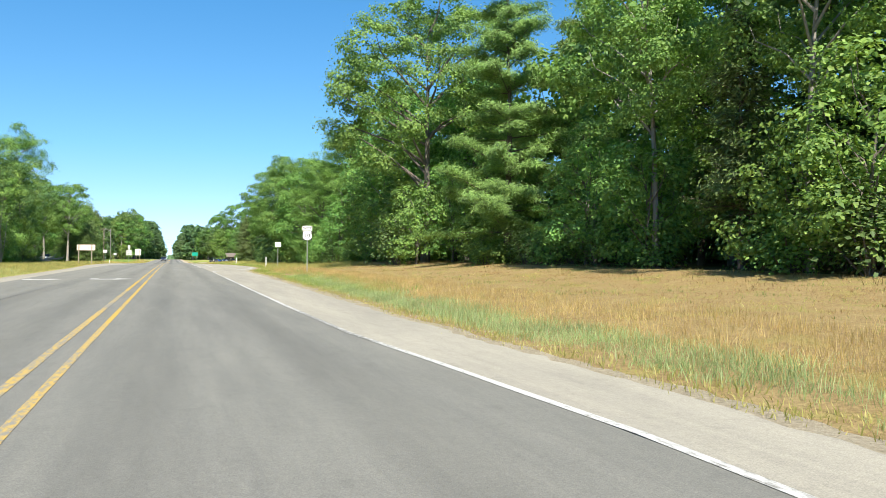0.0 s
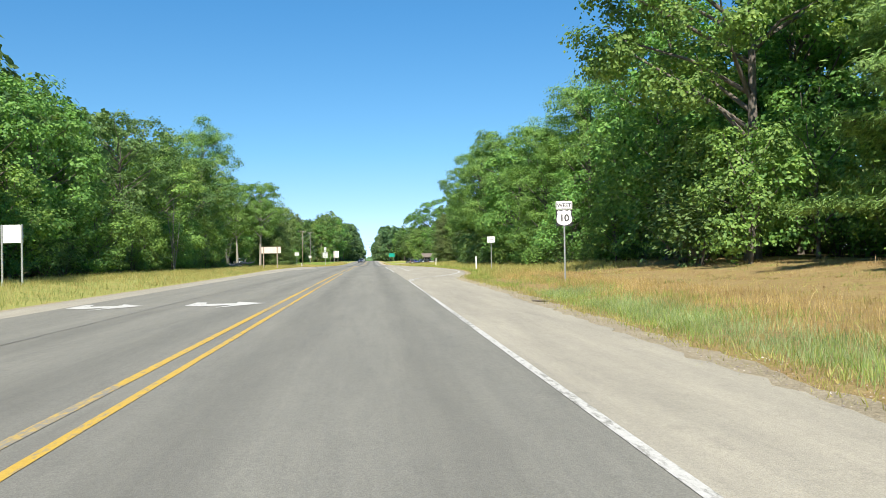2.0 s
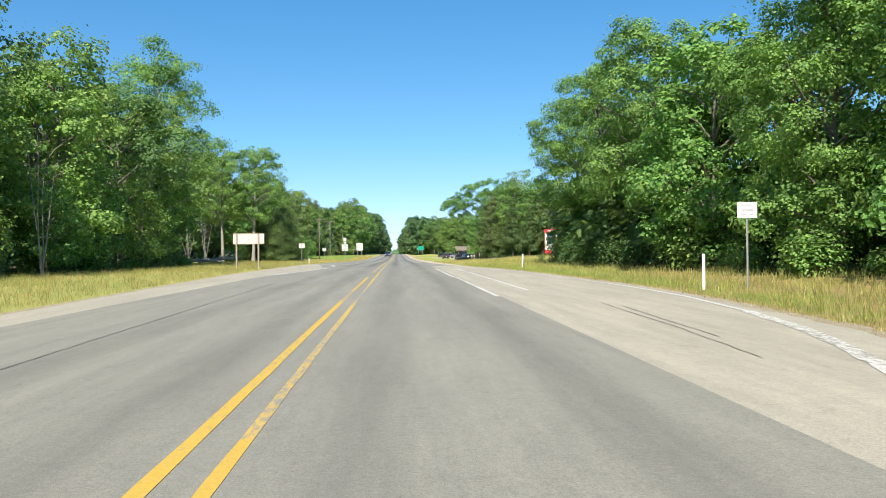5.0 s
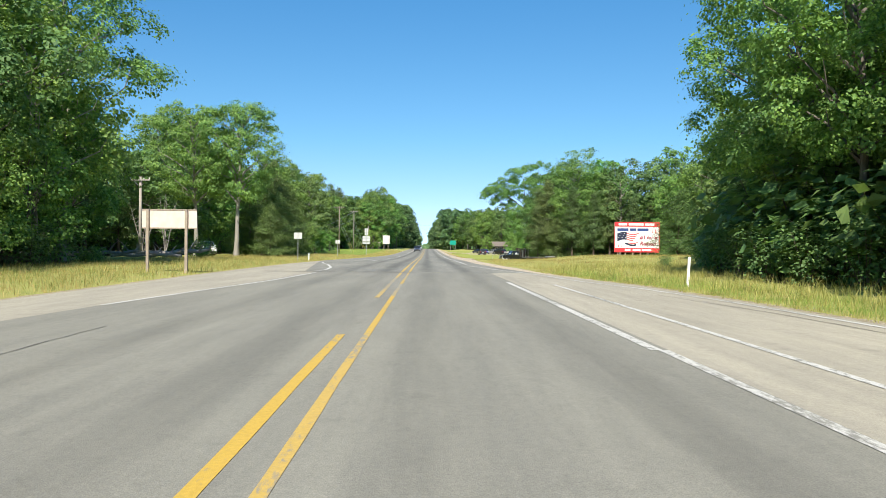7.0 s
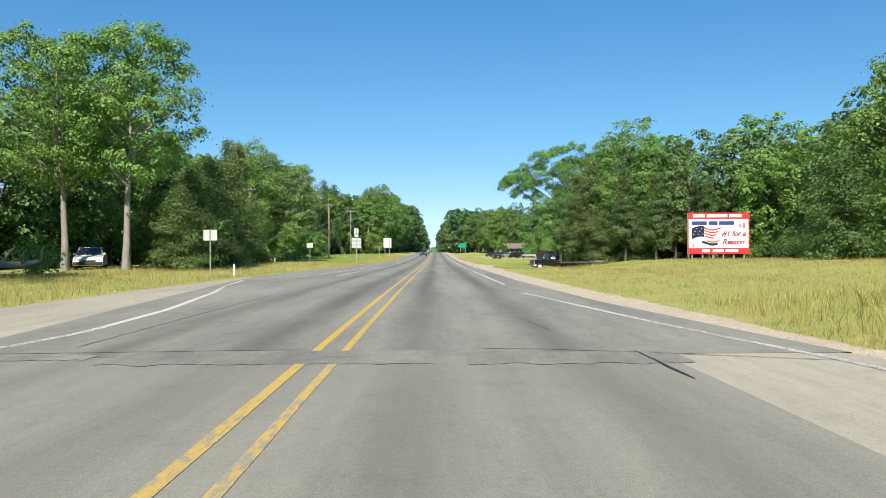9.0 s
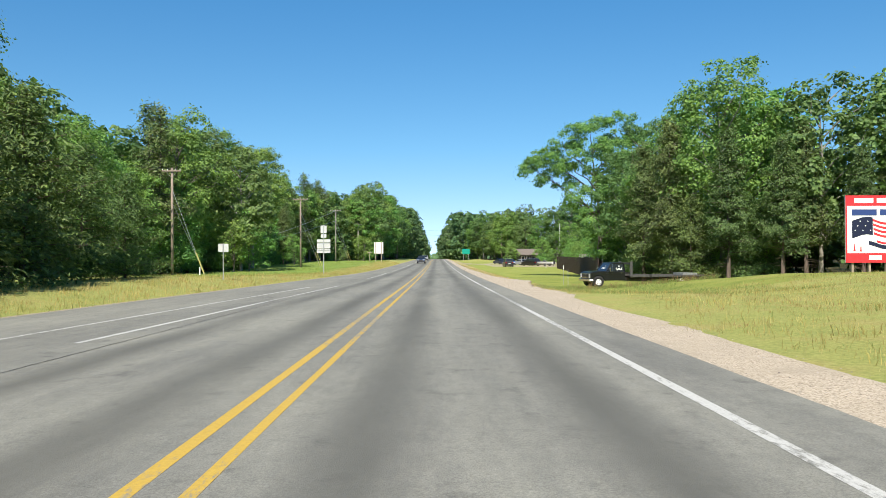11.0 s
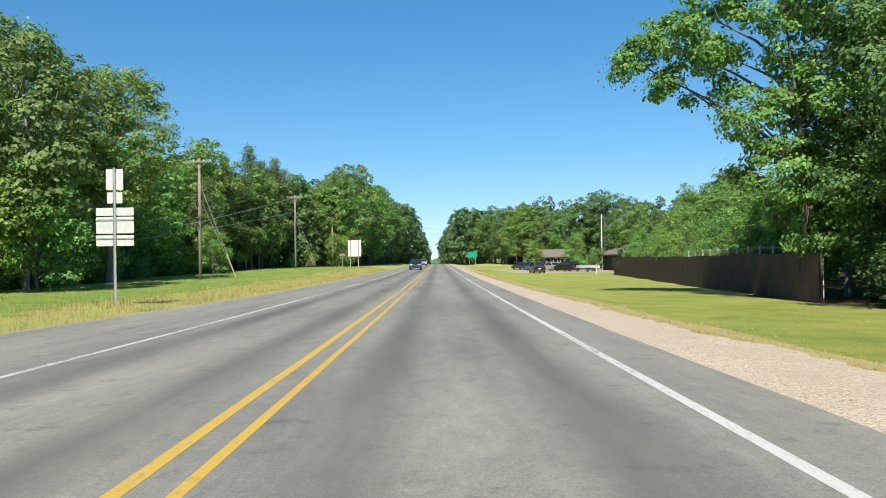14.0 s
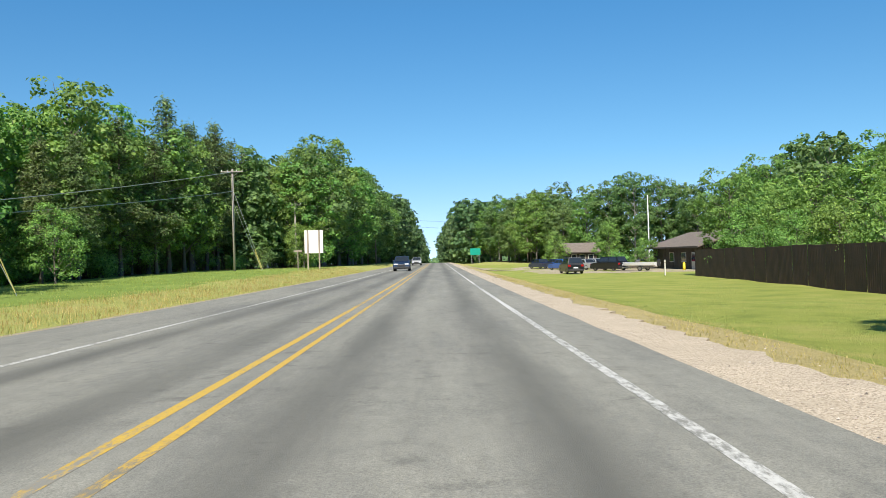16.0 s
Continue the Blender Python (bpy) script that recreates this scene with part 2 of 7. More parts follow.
FLOOR = ground_material("forest_floor", [(0.3, (0.05, 0.045, 0.02)), (0.6, (0.09, 0.08, 0.03)), (0.8, (0.12, 0.1, 0.05))])
DIRT = ground_material("sandy_dirt", [(0.3, (0.27, 0.225, 0.14)), (0.55, (0.4, 0.34, 0.235)), (0.8, (0.5, 0.44, 0.33))], 1.6, 22.0)

LEAF_OAK = leaf_material("oak_leaves", (0.128, 0.234, 0.066), (0.188, 0.332, 0.0807), (0.303, 0.462, 0.11))
LEAF_MAPLE = leaf_material("maple_leaves", (0.128, 0.261, 0.073), (0.192, 0.374, 0.0912), (0.31, 0.503, 0.121), 0.44)
LEAF_DARK = leaf_material("dark_forest_leaves", (0.0975, 0.177, 0.0667), (0.14, 0.248, 0.08), (0.219, 0.343, 0.106))
LEAF_FAR = leaf_material("distant_leaves", (0.08, 0.15, 0.07), (0.12, 0.215, 0.085), (0.185, 0.3, 0.105), 0.36, 0.3)
NEEDLE = leaf_material("pine_needles", (0.152, 0.241, 0.0754), (0.228, 0.362, 0.0984), (0.345, 0.495, 0.136), 0.3)
NEEDLE_DRY = leaf_material("jack_pine_needles", (0.085, 0.13, 0.05), (0.135, 0.2, 0.065), (0.21, 0.29, 0.095), 0.3)
NEEDLE_OLIVE = leaf_material("young_pine_needles", (0.07, 0.125, 0.042), (0.115, 0.195, 0.055), (0.19, 0.29, 0.08), 0.3)
BARK = bark_material("oak_bark", (0.07, 0.058, 0.046), (0.22, 0.19, 0.16))
BARK_PALE = bark_material("pale_bark", (0.16, 0.145, 0.125), (0.4, 0.37, 0.325))
BARK_PINE = bark_material("pine_bark", (0.06, 0.045, 0.035), (0.2, 0.15, 0.12))
GRASS_GREEN = leaf_material("green_grass", (0.13, 0.19, 0.045), (0.23, 0.30, 0.08), (0.40, 0.43, 0.16), 0.35)
GRASS_FRESH = leaf_material("fresh_green_grass", (0.16, 0.25, 0.05), (0.27, 0.38, 0.08), (0.42, 0.5, 0.15), 0.42)
GRASS_BLUE = leaf_material("pale_blue_green_grass", (0.22, 0.31, 0.12), (0.35, 0.45, 0.2), (0.5, 0.57, 0.31), 0.45)
GRASS_RUST = leaf_material("short_rusty_grass", (0.21, 0.13, 0.06), (0.36, 0.225, 0.1), (0.5, 0.36, 0.17), 0.3)
GRASS_GOLD = leaf_material("dry_golden_grass", (0.38, 0.3, 0.1), (0.52, 0.42, 0.15), (0.68, 0.57, 0.27), 0.45)
GRASS_MIX = leaf_material("half_dry_grass", (0.27, 0.272, 0.08), (0.40, 0.375, 0.12), (0.58, 0.51, 0.21), 0.45)
WEED = leaf_material("red_brown_weeds", (0.17, 0.11, 0.05), (0.27, 0.18, 0.08), (0.38, 0.26, 0.13), 0.3)

SIGN_WHITE = plain("white_sign_sheet", (0.78, 0.78, 0.76), 0.45, 0.0, 0.05, bumpy=0.05)
SIGN_BACK = plain("bare_aluminium_sign_back", (0.62, 0.62, 0.60), 0.45, 0.35, 0.08, bumpy=0.05)
SIGN_BLACK = plain("black_sign_print", (0.02, 0.02, 0.02), 0.5, bumpy=0)
SIGN_GREEN = plain("green_guide_sign_sheet", (0.0, 0.27, 0.2), 0.4, 0.0, 0.06, bumpy=0.05)
SIGN_RED = plain("red_billboard_print", (0.62, 0.035, 0.045), 0.5, bumpy=0.05)
SIGN_BLUE = plain("blue_billboard_print", (0.03, 0.06, 0.2), 0.5, bumpy=0.05)
PLY = plain("weathered_cream_plywood", (0.66, 0.54, 0.47), 0.8, 0.0, 0.14, 2.0, 40.0)
GALV = plain("galvanised_steel", (0.42, 0.44, 0.43), 0.45, 0.6, 0.15)
WOOD_POST = plain("grey_weathered_wood", (0.30, 0.25, 0.20), 0.85, 0.0, 0.25, 4.0, 50.0, 0.5)
WOOD_POLE = bark_material("brown_utility_pole_wood", (0.21, 0.16, 0.12), (0.41, 0.33, 0.26))
WOOD_POLE_PALE = bark_material("bleached_utility_pole_wood", (0.27, 0.24, 0.2), (0.46, 0.42, 0.36))
WIRE = plain("black_cable", (0.03, 0.03, 0.03), 0.6, bumpy=0)
GUARD = plain("faded_yellow_guy_guard", (0.5, 0.44, 0.14), 0.6)
FENCE = plain("dark_brown_corrugated_fence", (0.055, 0.031, 0.024), 0.75, 0.0, 0.5, 0.6, 12.0)
ROOF = plain("brown_asphalt_shingles", (0.17, 0.14, 0.115), 0.9, 0.0, 0.25, 3.0, 30.0, 0.5)
WALL_DARK = plain("dark_brown_timber_siding", (0.06, 0.05, 0.042), 0.8, 0.0, 0.25, 2.0, 30.0, 0.3)
WALL_BLUE = plain("dull_blue_siding", (0.06, 0.09, 0.12), 0.8, 0.0, 0.2, 2.0, 30.0, 0.3)
TRIM = plain("pale_trim_paint", (0.55, 0.52, 0.46), 0.7)
GLASS = glass_material("dark_window_glass")
CAR_BLACK = plain("black_car_paint", (0.008, 0.009, 0.011), 0.3, 0.0, 0.1, bumpy=0, coat=0.2)
CAR_NAVY = plain("navy_car_paint", (0.012, 0.024, 0.06), 0.28, 0.0, 0.1, bumpy=0, coat=0.4)
CAR_SILVER = plain("silver_car_paint", (0.45, 0.46, 0.47), 0.3, 0.5, 0.05, bumpy=0, coat=0.6)
CAR_WHITE = plain("white_car_paint", (0.75, 0.75, 0.74), 0.3, 0.0, 0.04, bumpy=0, coat=0.6)
CAR_BLUE = plain("blue_car_paint", (0.03, 0.09, 0.28), 0.25, 0.0, 0.1, bumpy=0, coat=0.8)
CAR_RED = plain("dark_red_car_paint", (0.22, 0.02, 0.03), 0.25, 0.0, 0.1, bumpy=0, coat=0.8)
RUBBER = plain("tyre_rubber", (0.02, 0.02, 0.02), 0.85, 0.0, 0.3)
CHROME = plain("dull_chrome", (0.6, 0.6, 0.6), 0.2, 0.95, 0.05, bumpy=0)
RIM_WHITE = plain("white_steel_wheel", (0.72, 0.72, 0.7), 0.5)
LAMP_RED = plain("red_tail_lens", (0.35, 0.01, 0.01), 0.2, bumpy=0, coat=0.5)
LAMP_CLEAR = plain("clear_headlamp_lens", (0.7, 0.7, 0.7), 0.15, 0.2, bumpy=0, coat=0.5)
PLATE = plain("plate_white", (0.7, 0.72, 0.75), 0.5, bumpy=0)
BLACK_PLASTIC = plain("black_plastic_trim", (0.025, 0.025, 0.025), 0.6)


# ---- mesh helpers ----
def mesh_object(name, verts, faces, mats, parent=None, label="", smooth=False, slots=None):
    me = bpy.data.meshes.new(name)
    me.from_pydata(verts if isinstance(verts, list) else verts.tolist(), [], faces if isinstance(faces, list) else faces.tolist())
    for m in (mats if isinstance(mats, (list, tuple)) else [mats]):
        me.materials.append(m)
    if slots is not None:
        me.polygons.foreach_set("material_index", np.asarray(slots, dtype=np.int32))
    if smooth:
        me.polygons.foreach_set("use_smooth", np.ones(len(me.polygons), dtype=bool))
    me.update()
    ob = new(name, me)
    ob.parent = parent
    if label:
        ob["label"] = label
    return ob


def part(name, bm, mat, parent=None, label="", smooth=False):
    me = bpy.data.meshes.new(name)
    if smooth:
        for f in bm.faces:
            f.smooth = True
    bm.normal_update()
    bm.to_mesh(me)
    bm.free()
    me.materials.append(mat)
    ob = new(name, me)
    ob.parent = parent
    if label:
        ob["label"] = label
    return ob


def thing(name, m, label, category, group="", kind=""):
    ob = new(name)
    ob.empty_display_size = 0.3
    ob.matrix_basis = m
    return tagged(ob, label, category, group, kind)


def box(x0, x1, y0, y1, z0, z1, bevel=0.0, bm=None):
    bm = bm or bmesh.new()
    geo = bmesh.ops.create_cube(bm, size=1.0)
    vs = geo["verts"]
    for v in vs:
        v.co = Vector((x0 + (v.co.x + 0.5) * (x1 - x0), y0 + (v.co.y + 0.5) * (y1 - y0), z0 + (v.co.z + 0.5) * (z1 - z0)))
    if bevel:
        bmesh.ops.bevel(bm, geom=list({e for v in vs for e in v.link_edges}), offset=bevel, segments=2, affect="EDGES", profile=0.6)
    return bm


def rod(p, q, r0, r1=None, sides=8, bm=None, caps=True):
    """A tapered round bar from p to q."""
    bm = bm or bmesh.new()
    p, q = Vector(p), Vector(q)
    d = q - p
    m = Matrix.Translation((p + q) / 2) @ d.to_track_quat("Z", "Y").to_matrix().to_4x4()
    bmesh.ops.create_cone(bm, cap_ends=caps, segments=sides, radius1=r0, radius2=r0 if r1 is None else r1, depth=d.length, matrix=m)
    return bm


def prism(outline, x0, x1, bm=None, bevel=0.0, taper=None):
    """An outline of (y, z) drawn out from x0 to x1; taper(y, z) narrows it at a height."""
    bm = bm or bmesh.new()
    cx = (x0 + x1) / 2
    def px(x, y, z):
        return cx + (x - cx) * (taper(y, z) if taper else 1.0)
    a = [bm.verts.new((px(x0, y, z), y, z)) for y, z in outline]
    b = [bm.verts.new((px(x1, y, z), y, z)) for y, z in outline]
    n = len(outline)
    fs = [bm.faces.new(a), bm.faces.new(b[::-1])]
    for i in range(n):
        fs.append(bm.faces.new((a[i], b[i], b[(i + 1) % n], a[(i + 1) % n])))
    bmesh.ops.recalc_face_normals(bm, faces=fs)
    if bevel:
        edges = list({e for v in a + b for e in v.link_edges})
        bmesh.ops.bevel(bm, geom=edges, offset=bevel, segments=2, affect="EDGES", profile=0.6)
    return bm


def plate(points, y, thick, bm=None):
    """A flat panel facing -y, from an outline of (x, z), with thickness behind it."""
    bm = bm or bmesh.new()
    a = [bm.verts.new((x, y, z)) for x, z in points]
    b = [bm.verts.new((x, y + thick, z)) for x, z in points]
    n = len(points)
    fs = [bm.faces.new(a), bm.faces.new(b[::-1])] + [bm.faces.new((a[i], b[i], b[(i + 1) % n], a[(i + 1) % n])) for i in range(n)]
    bmesh.ops.recalc_face_normals(bm, faces=fs)
    return bm


def round_rect(x0, x1, z0, z1, r, k=4):
    pts = []
    for cx, cz, a0 in ((x1 - r, z0 + r, -90), (x1 - r, z1 - r, 0), (x0 + r, z1 - r, 90), (x0 + r, z0 + r, 180)):
        for i in range(k + 1):
            a = radians(a0 + 90 * i / k)
            pts.append((cx + r * math.cos(a), cz + r * math.sin(a)))
    return pts


def letters(text, size, mat, parent, x, y, z, name="lettering", label="", bold=0.0, slant=0.0):
    """Raised lettering that faces -y, centred on x with its baseline at z."""
    cu = bpy.data.curves.new(name, "FONT")
    cu.body, cu.size, cu.align_x, cu.extrude, cu.offset, cu.shear = text, size, "CENTER", 0.002, bold, slant
    tmp = new(name, cu)
    me = bpy.data.meshes.new_from_object(tmp.evaluated_get(bpy.context.evaluated_depsgraph_get()))
    bpy.data.objects.remove(tmp)
    bpy.data.curves.remove(cu)
    me.materials.clear()
    me.materials.append(mat)
    ob = new(name, me)
    ob.parent = parent
    ob.matrix_basis = pose(x, y, z, 90, 0, 0)
    if label:
        ob["label"] = label
    return ob


# ---- the lie of the land ----
def spline(ks, y):
    """A smooth line through (y, value) pairs."""
    if y <= ks[0][0]:
        return ks[0][1]
    if y >= ks[-1][0]:
        return ks[-1][1]
    i = max(j for j in range(len(ks)) if ks[j][0] <= y)
    i = min(i, len(ks) - 2)
    def slope(j):
        a, b = ks[max(j - 1, 0)], ks[min(j + 1, len(ks) - 1)]
        return (b[1] - a[1]) / (b[0] - a[0])
    (y0, v0), (y1, v1) = ks[i], ks[i + 1]
    h = y1 - y0
    t = (y - y0) / h
    return (2 * t**3 - 3 * t * t + 1) * v0 + (t**3 - 2 * t * t + t) * h * slope(i) + (3 * t * t - 2 * t**3) * v1 + (t**3 - t * t) * h * slope(i + 1)


def lerp(ks, y):
    return float(np.interp(y, [k[0] for k in ks], [k[1] for k in ks]))


ROAD_Z = [(-100, 0), (-40, 0), (20, 0), (60, 0.02), (85, 0), (110, -0.06), (140, -0.22), (170, -0.53), (200, -0.86), (230, -1.08), (262, -1.22), (300, -1.27), (360, -1.3), (430, -1.34), (480, -1.6), (560, -3.4), (700, -7.5), (900, -11), (1400, -13)]
GRASS_R = [(-60, 6.0), (5, 6.0), (16, 5.9), (30, 6.4), (50, 7.0), (62, 6.95), (67, 7.6), (73, 8.7), (81, 9.4), (88, 9.6), (99, 9.2), (108, 8.7), (114, 8.4), (121, 7.3), (128, 6.7), (145, 6.2), (163, 6.3), (174, 8.2), (178, 6.9), (186, 6.4), (194, 6.9), (200, 7.7), (205, 6.8), (212, 6.3), (240, 6.0), (260, 5.85), (330, 5.9), (1400, 5.9)]
PAVED_R = [(-60, 5.75), (16, 5.75), (30, 6.05), (50, 6.5), (62, 6.6), (66, 7.2), (73, 8.4), (81, 9.15), (88, 9.35), (99, 8.95), (108, 8.45), (114, 8.1), (121, 7.0), (128, 6.1), (136, 5.3), (150, 4.85), (1400, 4.8)]
PAVED_L = [(-60, -7.2), (60, -7.2), (80, -7.4), (105, -8.4), (140, -8.7), (160, -8.8), (185, -8.4), (200, -8.0), (231, -6.5), (250, -6.3), (1400, -6.3)]
NEAR_R = [(-60, 0.35), (40, 0.35), (60, 0.28), (84, 0.02), (120, 0.1), (150, 0.25), (175, 0.12), (188, -0.4), (200, -0.58), (235, -0.68), (300, -0.8), (345, -0.8), (430, -0.6), (520, -0.4), (1400, 0)]
FAR_R = [(-60, 0.9), (60, 0.9), (84, 0.45), (120, 0.5), (150, 0.75), (190, 0.6), (203, -0.1), (225, -0.78), (300, -0.85), (345, -0.8), (430, -0.5), (520, 0.5), (1400, 1)]
NEAR_L = [(-60, 0.2), (60, 0.25), (120, 0.08), (157, 0.25), (194, 0.45), (215, 0.1), (230, 0.0), (265, 0.15), (321, 0.55), (400, 0.4), (520, 0.5), (1400, 1)]


def smooth(t):
    t = min(max(t, 0.0), 1.0)
    return t * t * (3 - 2 * t)


def road_z(y):
    return spline(ROAD_Z, y)


def ground_z(x, y):
    z = road_z(y)
    if x > 0:
        e = lerp(PAVED_R, y)
        if x < e:
            return z - 0.06
        n, f = lerp(NEAR_R, y), lerp(FAR_R, y)
        z += n * smooth((x - e - 0.5) / 5) + (f - n) * smooth((x - 12) / 9)
        rough = smooth((x - e - 0.8) / 3)
    else:
        e = -lerp(PAVED_L, y)
        if -x < e:
            return z - 0.06
        z += lerp(NEAR_L, y) * smooth((-x - e - 0.3) / 4)
        rough = smooth((-x - e - 0.6) / 3)
    return z - 0.03 * (1 - rough) + rough * 0.10 * noise.noise((x * 0.22, y * 0.16, 3.0)) + rough * 0.04 * noise.noise((x * 0.9, y * 0.8, 7.0))


def frange(a, b, s):
    out = []
    while a < b - 1e-6:
        out.append(a)
        a += s
    return out + [b]


def tree_front_r(y):
    return lerp([(-60, 19.5), (20, 19.5), (42, 19.5), (49, 21.8), (64, 21.8), (72, 19.5), (84, 17.2), (104, 14.8), (118, 13.6), (124, 14.2), (131, 17), (140, 21.5), (150, 27), (174, 30), (190, 36), (206, 34), (212, 20), (240, 19.5), (262, 26), (310, 30), (330, 42), (380, 60), (430, 24), (478, 17), (500, 13), (560, 10.5), (1400, 9.5)], y)


def tree_front_l(y):
    return lerp([(-60, -20), (40, -19.5), (137, -19.2), (142, -23.5), (150, -29), (176, -27), (190, -24), (225, -26), (330, -30), (342, -17), (380, -15), (460, -14), (1400, -13)], y)


def build_ground():
    xs = [-2500, -1200, -600, -300, -160, -100, -70, -50, -40] + frange(-34, -20, 2) + frange(-19, -9.5, 0.9) + frange(-9, 5.4, 0.6) + frange(5.7, 10.5, 0.3) + frange(11, 24, 1.0) + frange(26, 44, 2.0) + [50, 60, 75, 100, 160, 300, 600, 1200, 2500]
    ys = [-400, -150, -80] + frange(-50, 330, 2.5) + frange(336, 480, 8) + [500, 520, 540, 570, 600, 650, 700, 800, 900, 1100, 1400, 2000, 3200]
    verts, faces, slots = [], [], []
    for y in ys:
        for x in xs:
            far = smooth((abs(x) - 60) / 200)
            verts.append((x, y, ground_z(x, y) * (1 - far) + far * (road_z(y) + 0.6)))
    w = len(xs)
    for j in range(len(ys) - 1):
        for i in range(w - 1):
            faces.append((j * w + i, j * w + i + 1, (j + 1) * w + i + 1, (j + 1) * w + i))
            x, y = (xs[i] + xs[i + 1]) / 2, (ys[j] + ys[j + 1]) / 2
            if x > tree_front_r(y) - 0.5 or x < tree_front_l(y) + 0.5:
                slots.append(2)
            elif x > 0 and 182 < y < 420:
                slots.append(4 if x < lerp(GRASS_R, y) + 2.7 + 0.7 * noise.noise((y * 0.3, 2.0, 0.0)) else 1)
            elif x < -11.3 - 1.5 * noise.noise((y * 0.08, 5.0, 0.0)) and 205 < y < 420:
                slots.append(5)
            elif x < 0 or y > 100:
                slots.append(3)
            else:
                slots.append(0)
    ob = mesh_object("ground", verts, faces, [VERGE, LAWN, FLOOR, VERGE_GREEN, DRY_EDGE, FRESH], smooth=True, slots=slots)
    tagged(ob, "grassy verges and forest floor beside the highway", "ground", kind="structure")


def strip(name, y0, y1, left, right, mat, lift=0.0, step=2.0, cols=6, parent=None, label="", category="", kind="structure", thick=0.02):
    """A paved strip along the road between two edges given as functions of y."""
    ys = frange(y0, y1, step)
    verts, faces = [], []
    n = cols + 1
    for y in ys:
        a, b = left(y), right(y)
        for i in range(n):
            x = a + (b - a) * i / cols
            verts.append((x, y, road_z(y) + lift))
        verts.append((a, y, road_z(y) + lift - thick))
        verts.append((b, y, road_z(y) + lift - thick))
    w = n + 2
    for j in range(len(ys) - 1):
        p, q = j * w, (j + 1) * w
        for i in range(cols):
            faces.append((p + i, p + i + 1, q + i + 1, q + i))
        faces.append((p + n, p, q, q + n))
        faces.append((p + cols, p + n + 1, q + n + 1, q + cols))
    ob = mesh_object(name, verts, faces, mat, parent, label)
    if category:
        tagged(ob, label, category, kind=kind)
    return ob


def edge(ks, s, seed):
    return lambda y: lerp(ks, y) + s * 0.6 * noise.noise((y * 0.4, seed, 0.0)) + s * 0.6 * noise.noise((y * 1.9, seed, 5.0)) + s * 0.45 * noise.noise((y * 4.7, seed, 9.0))


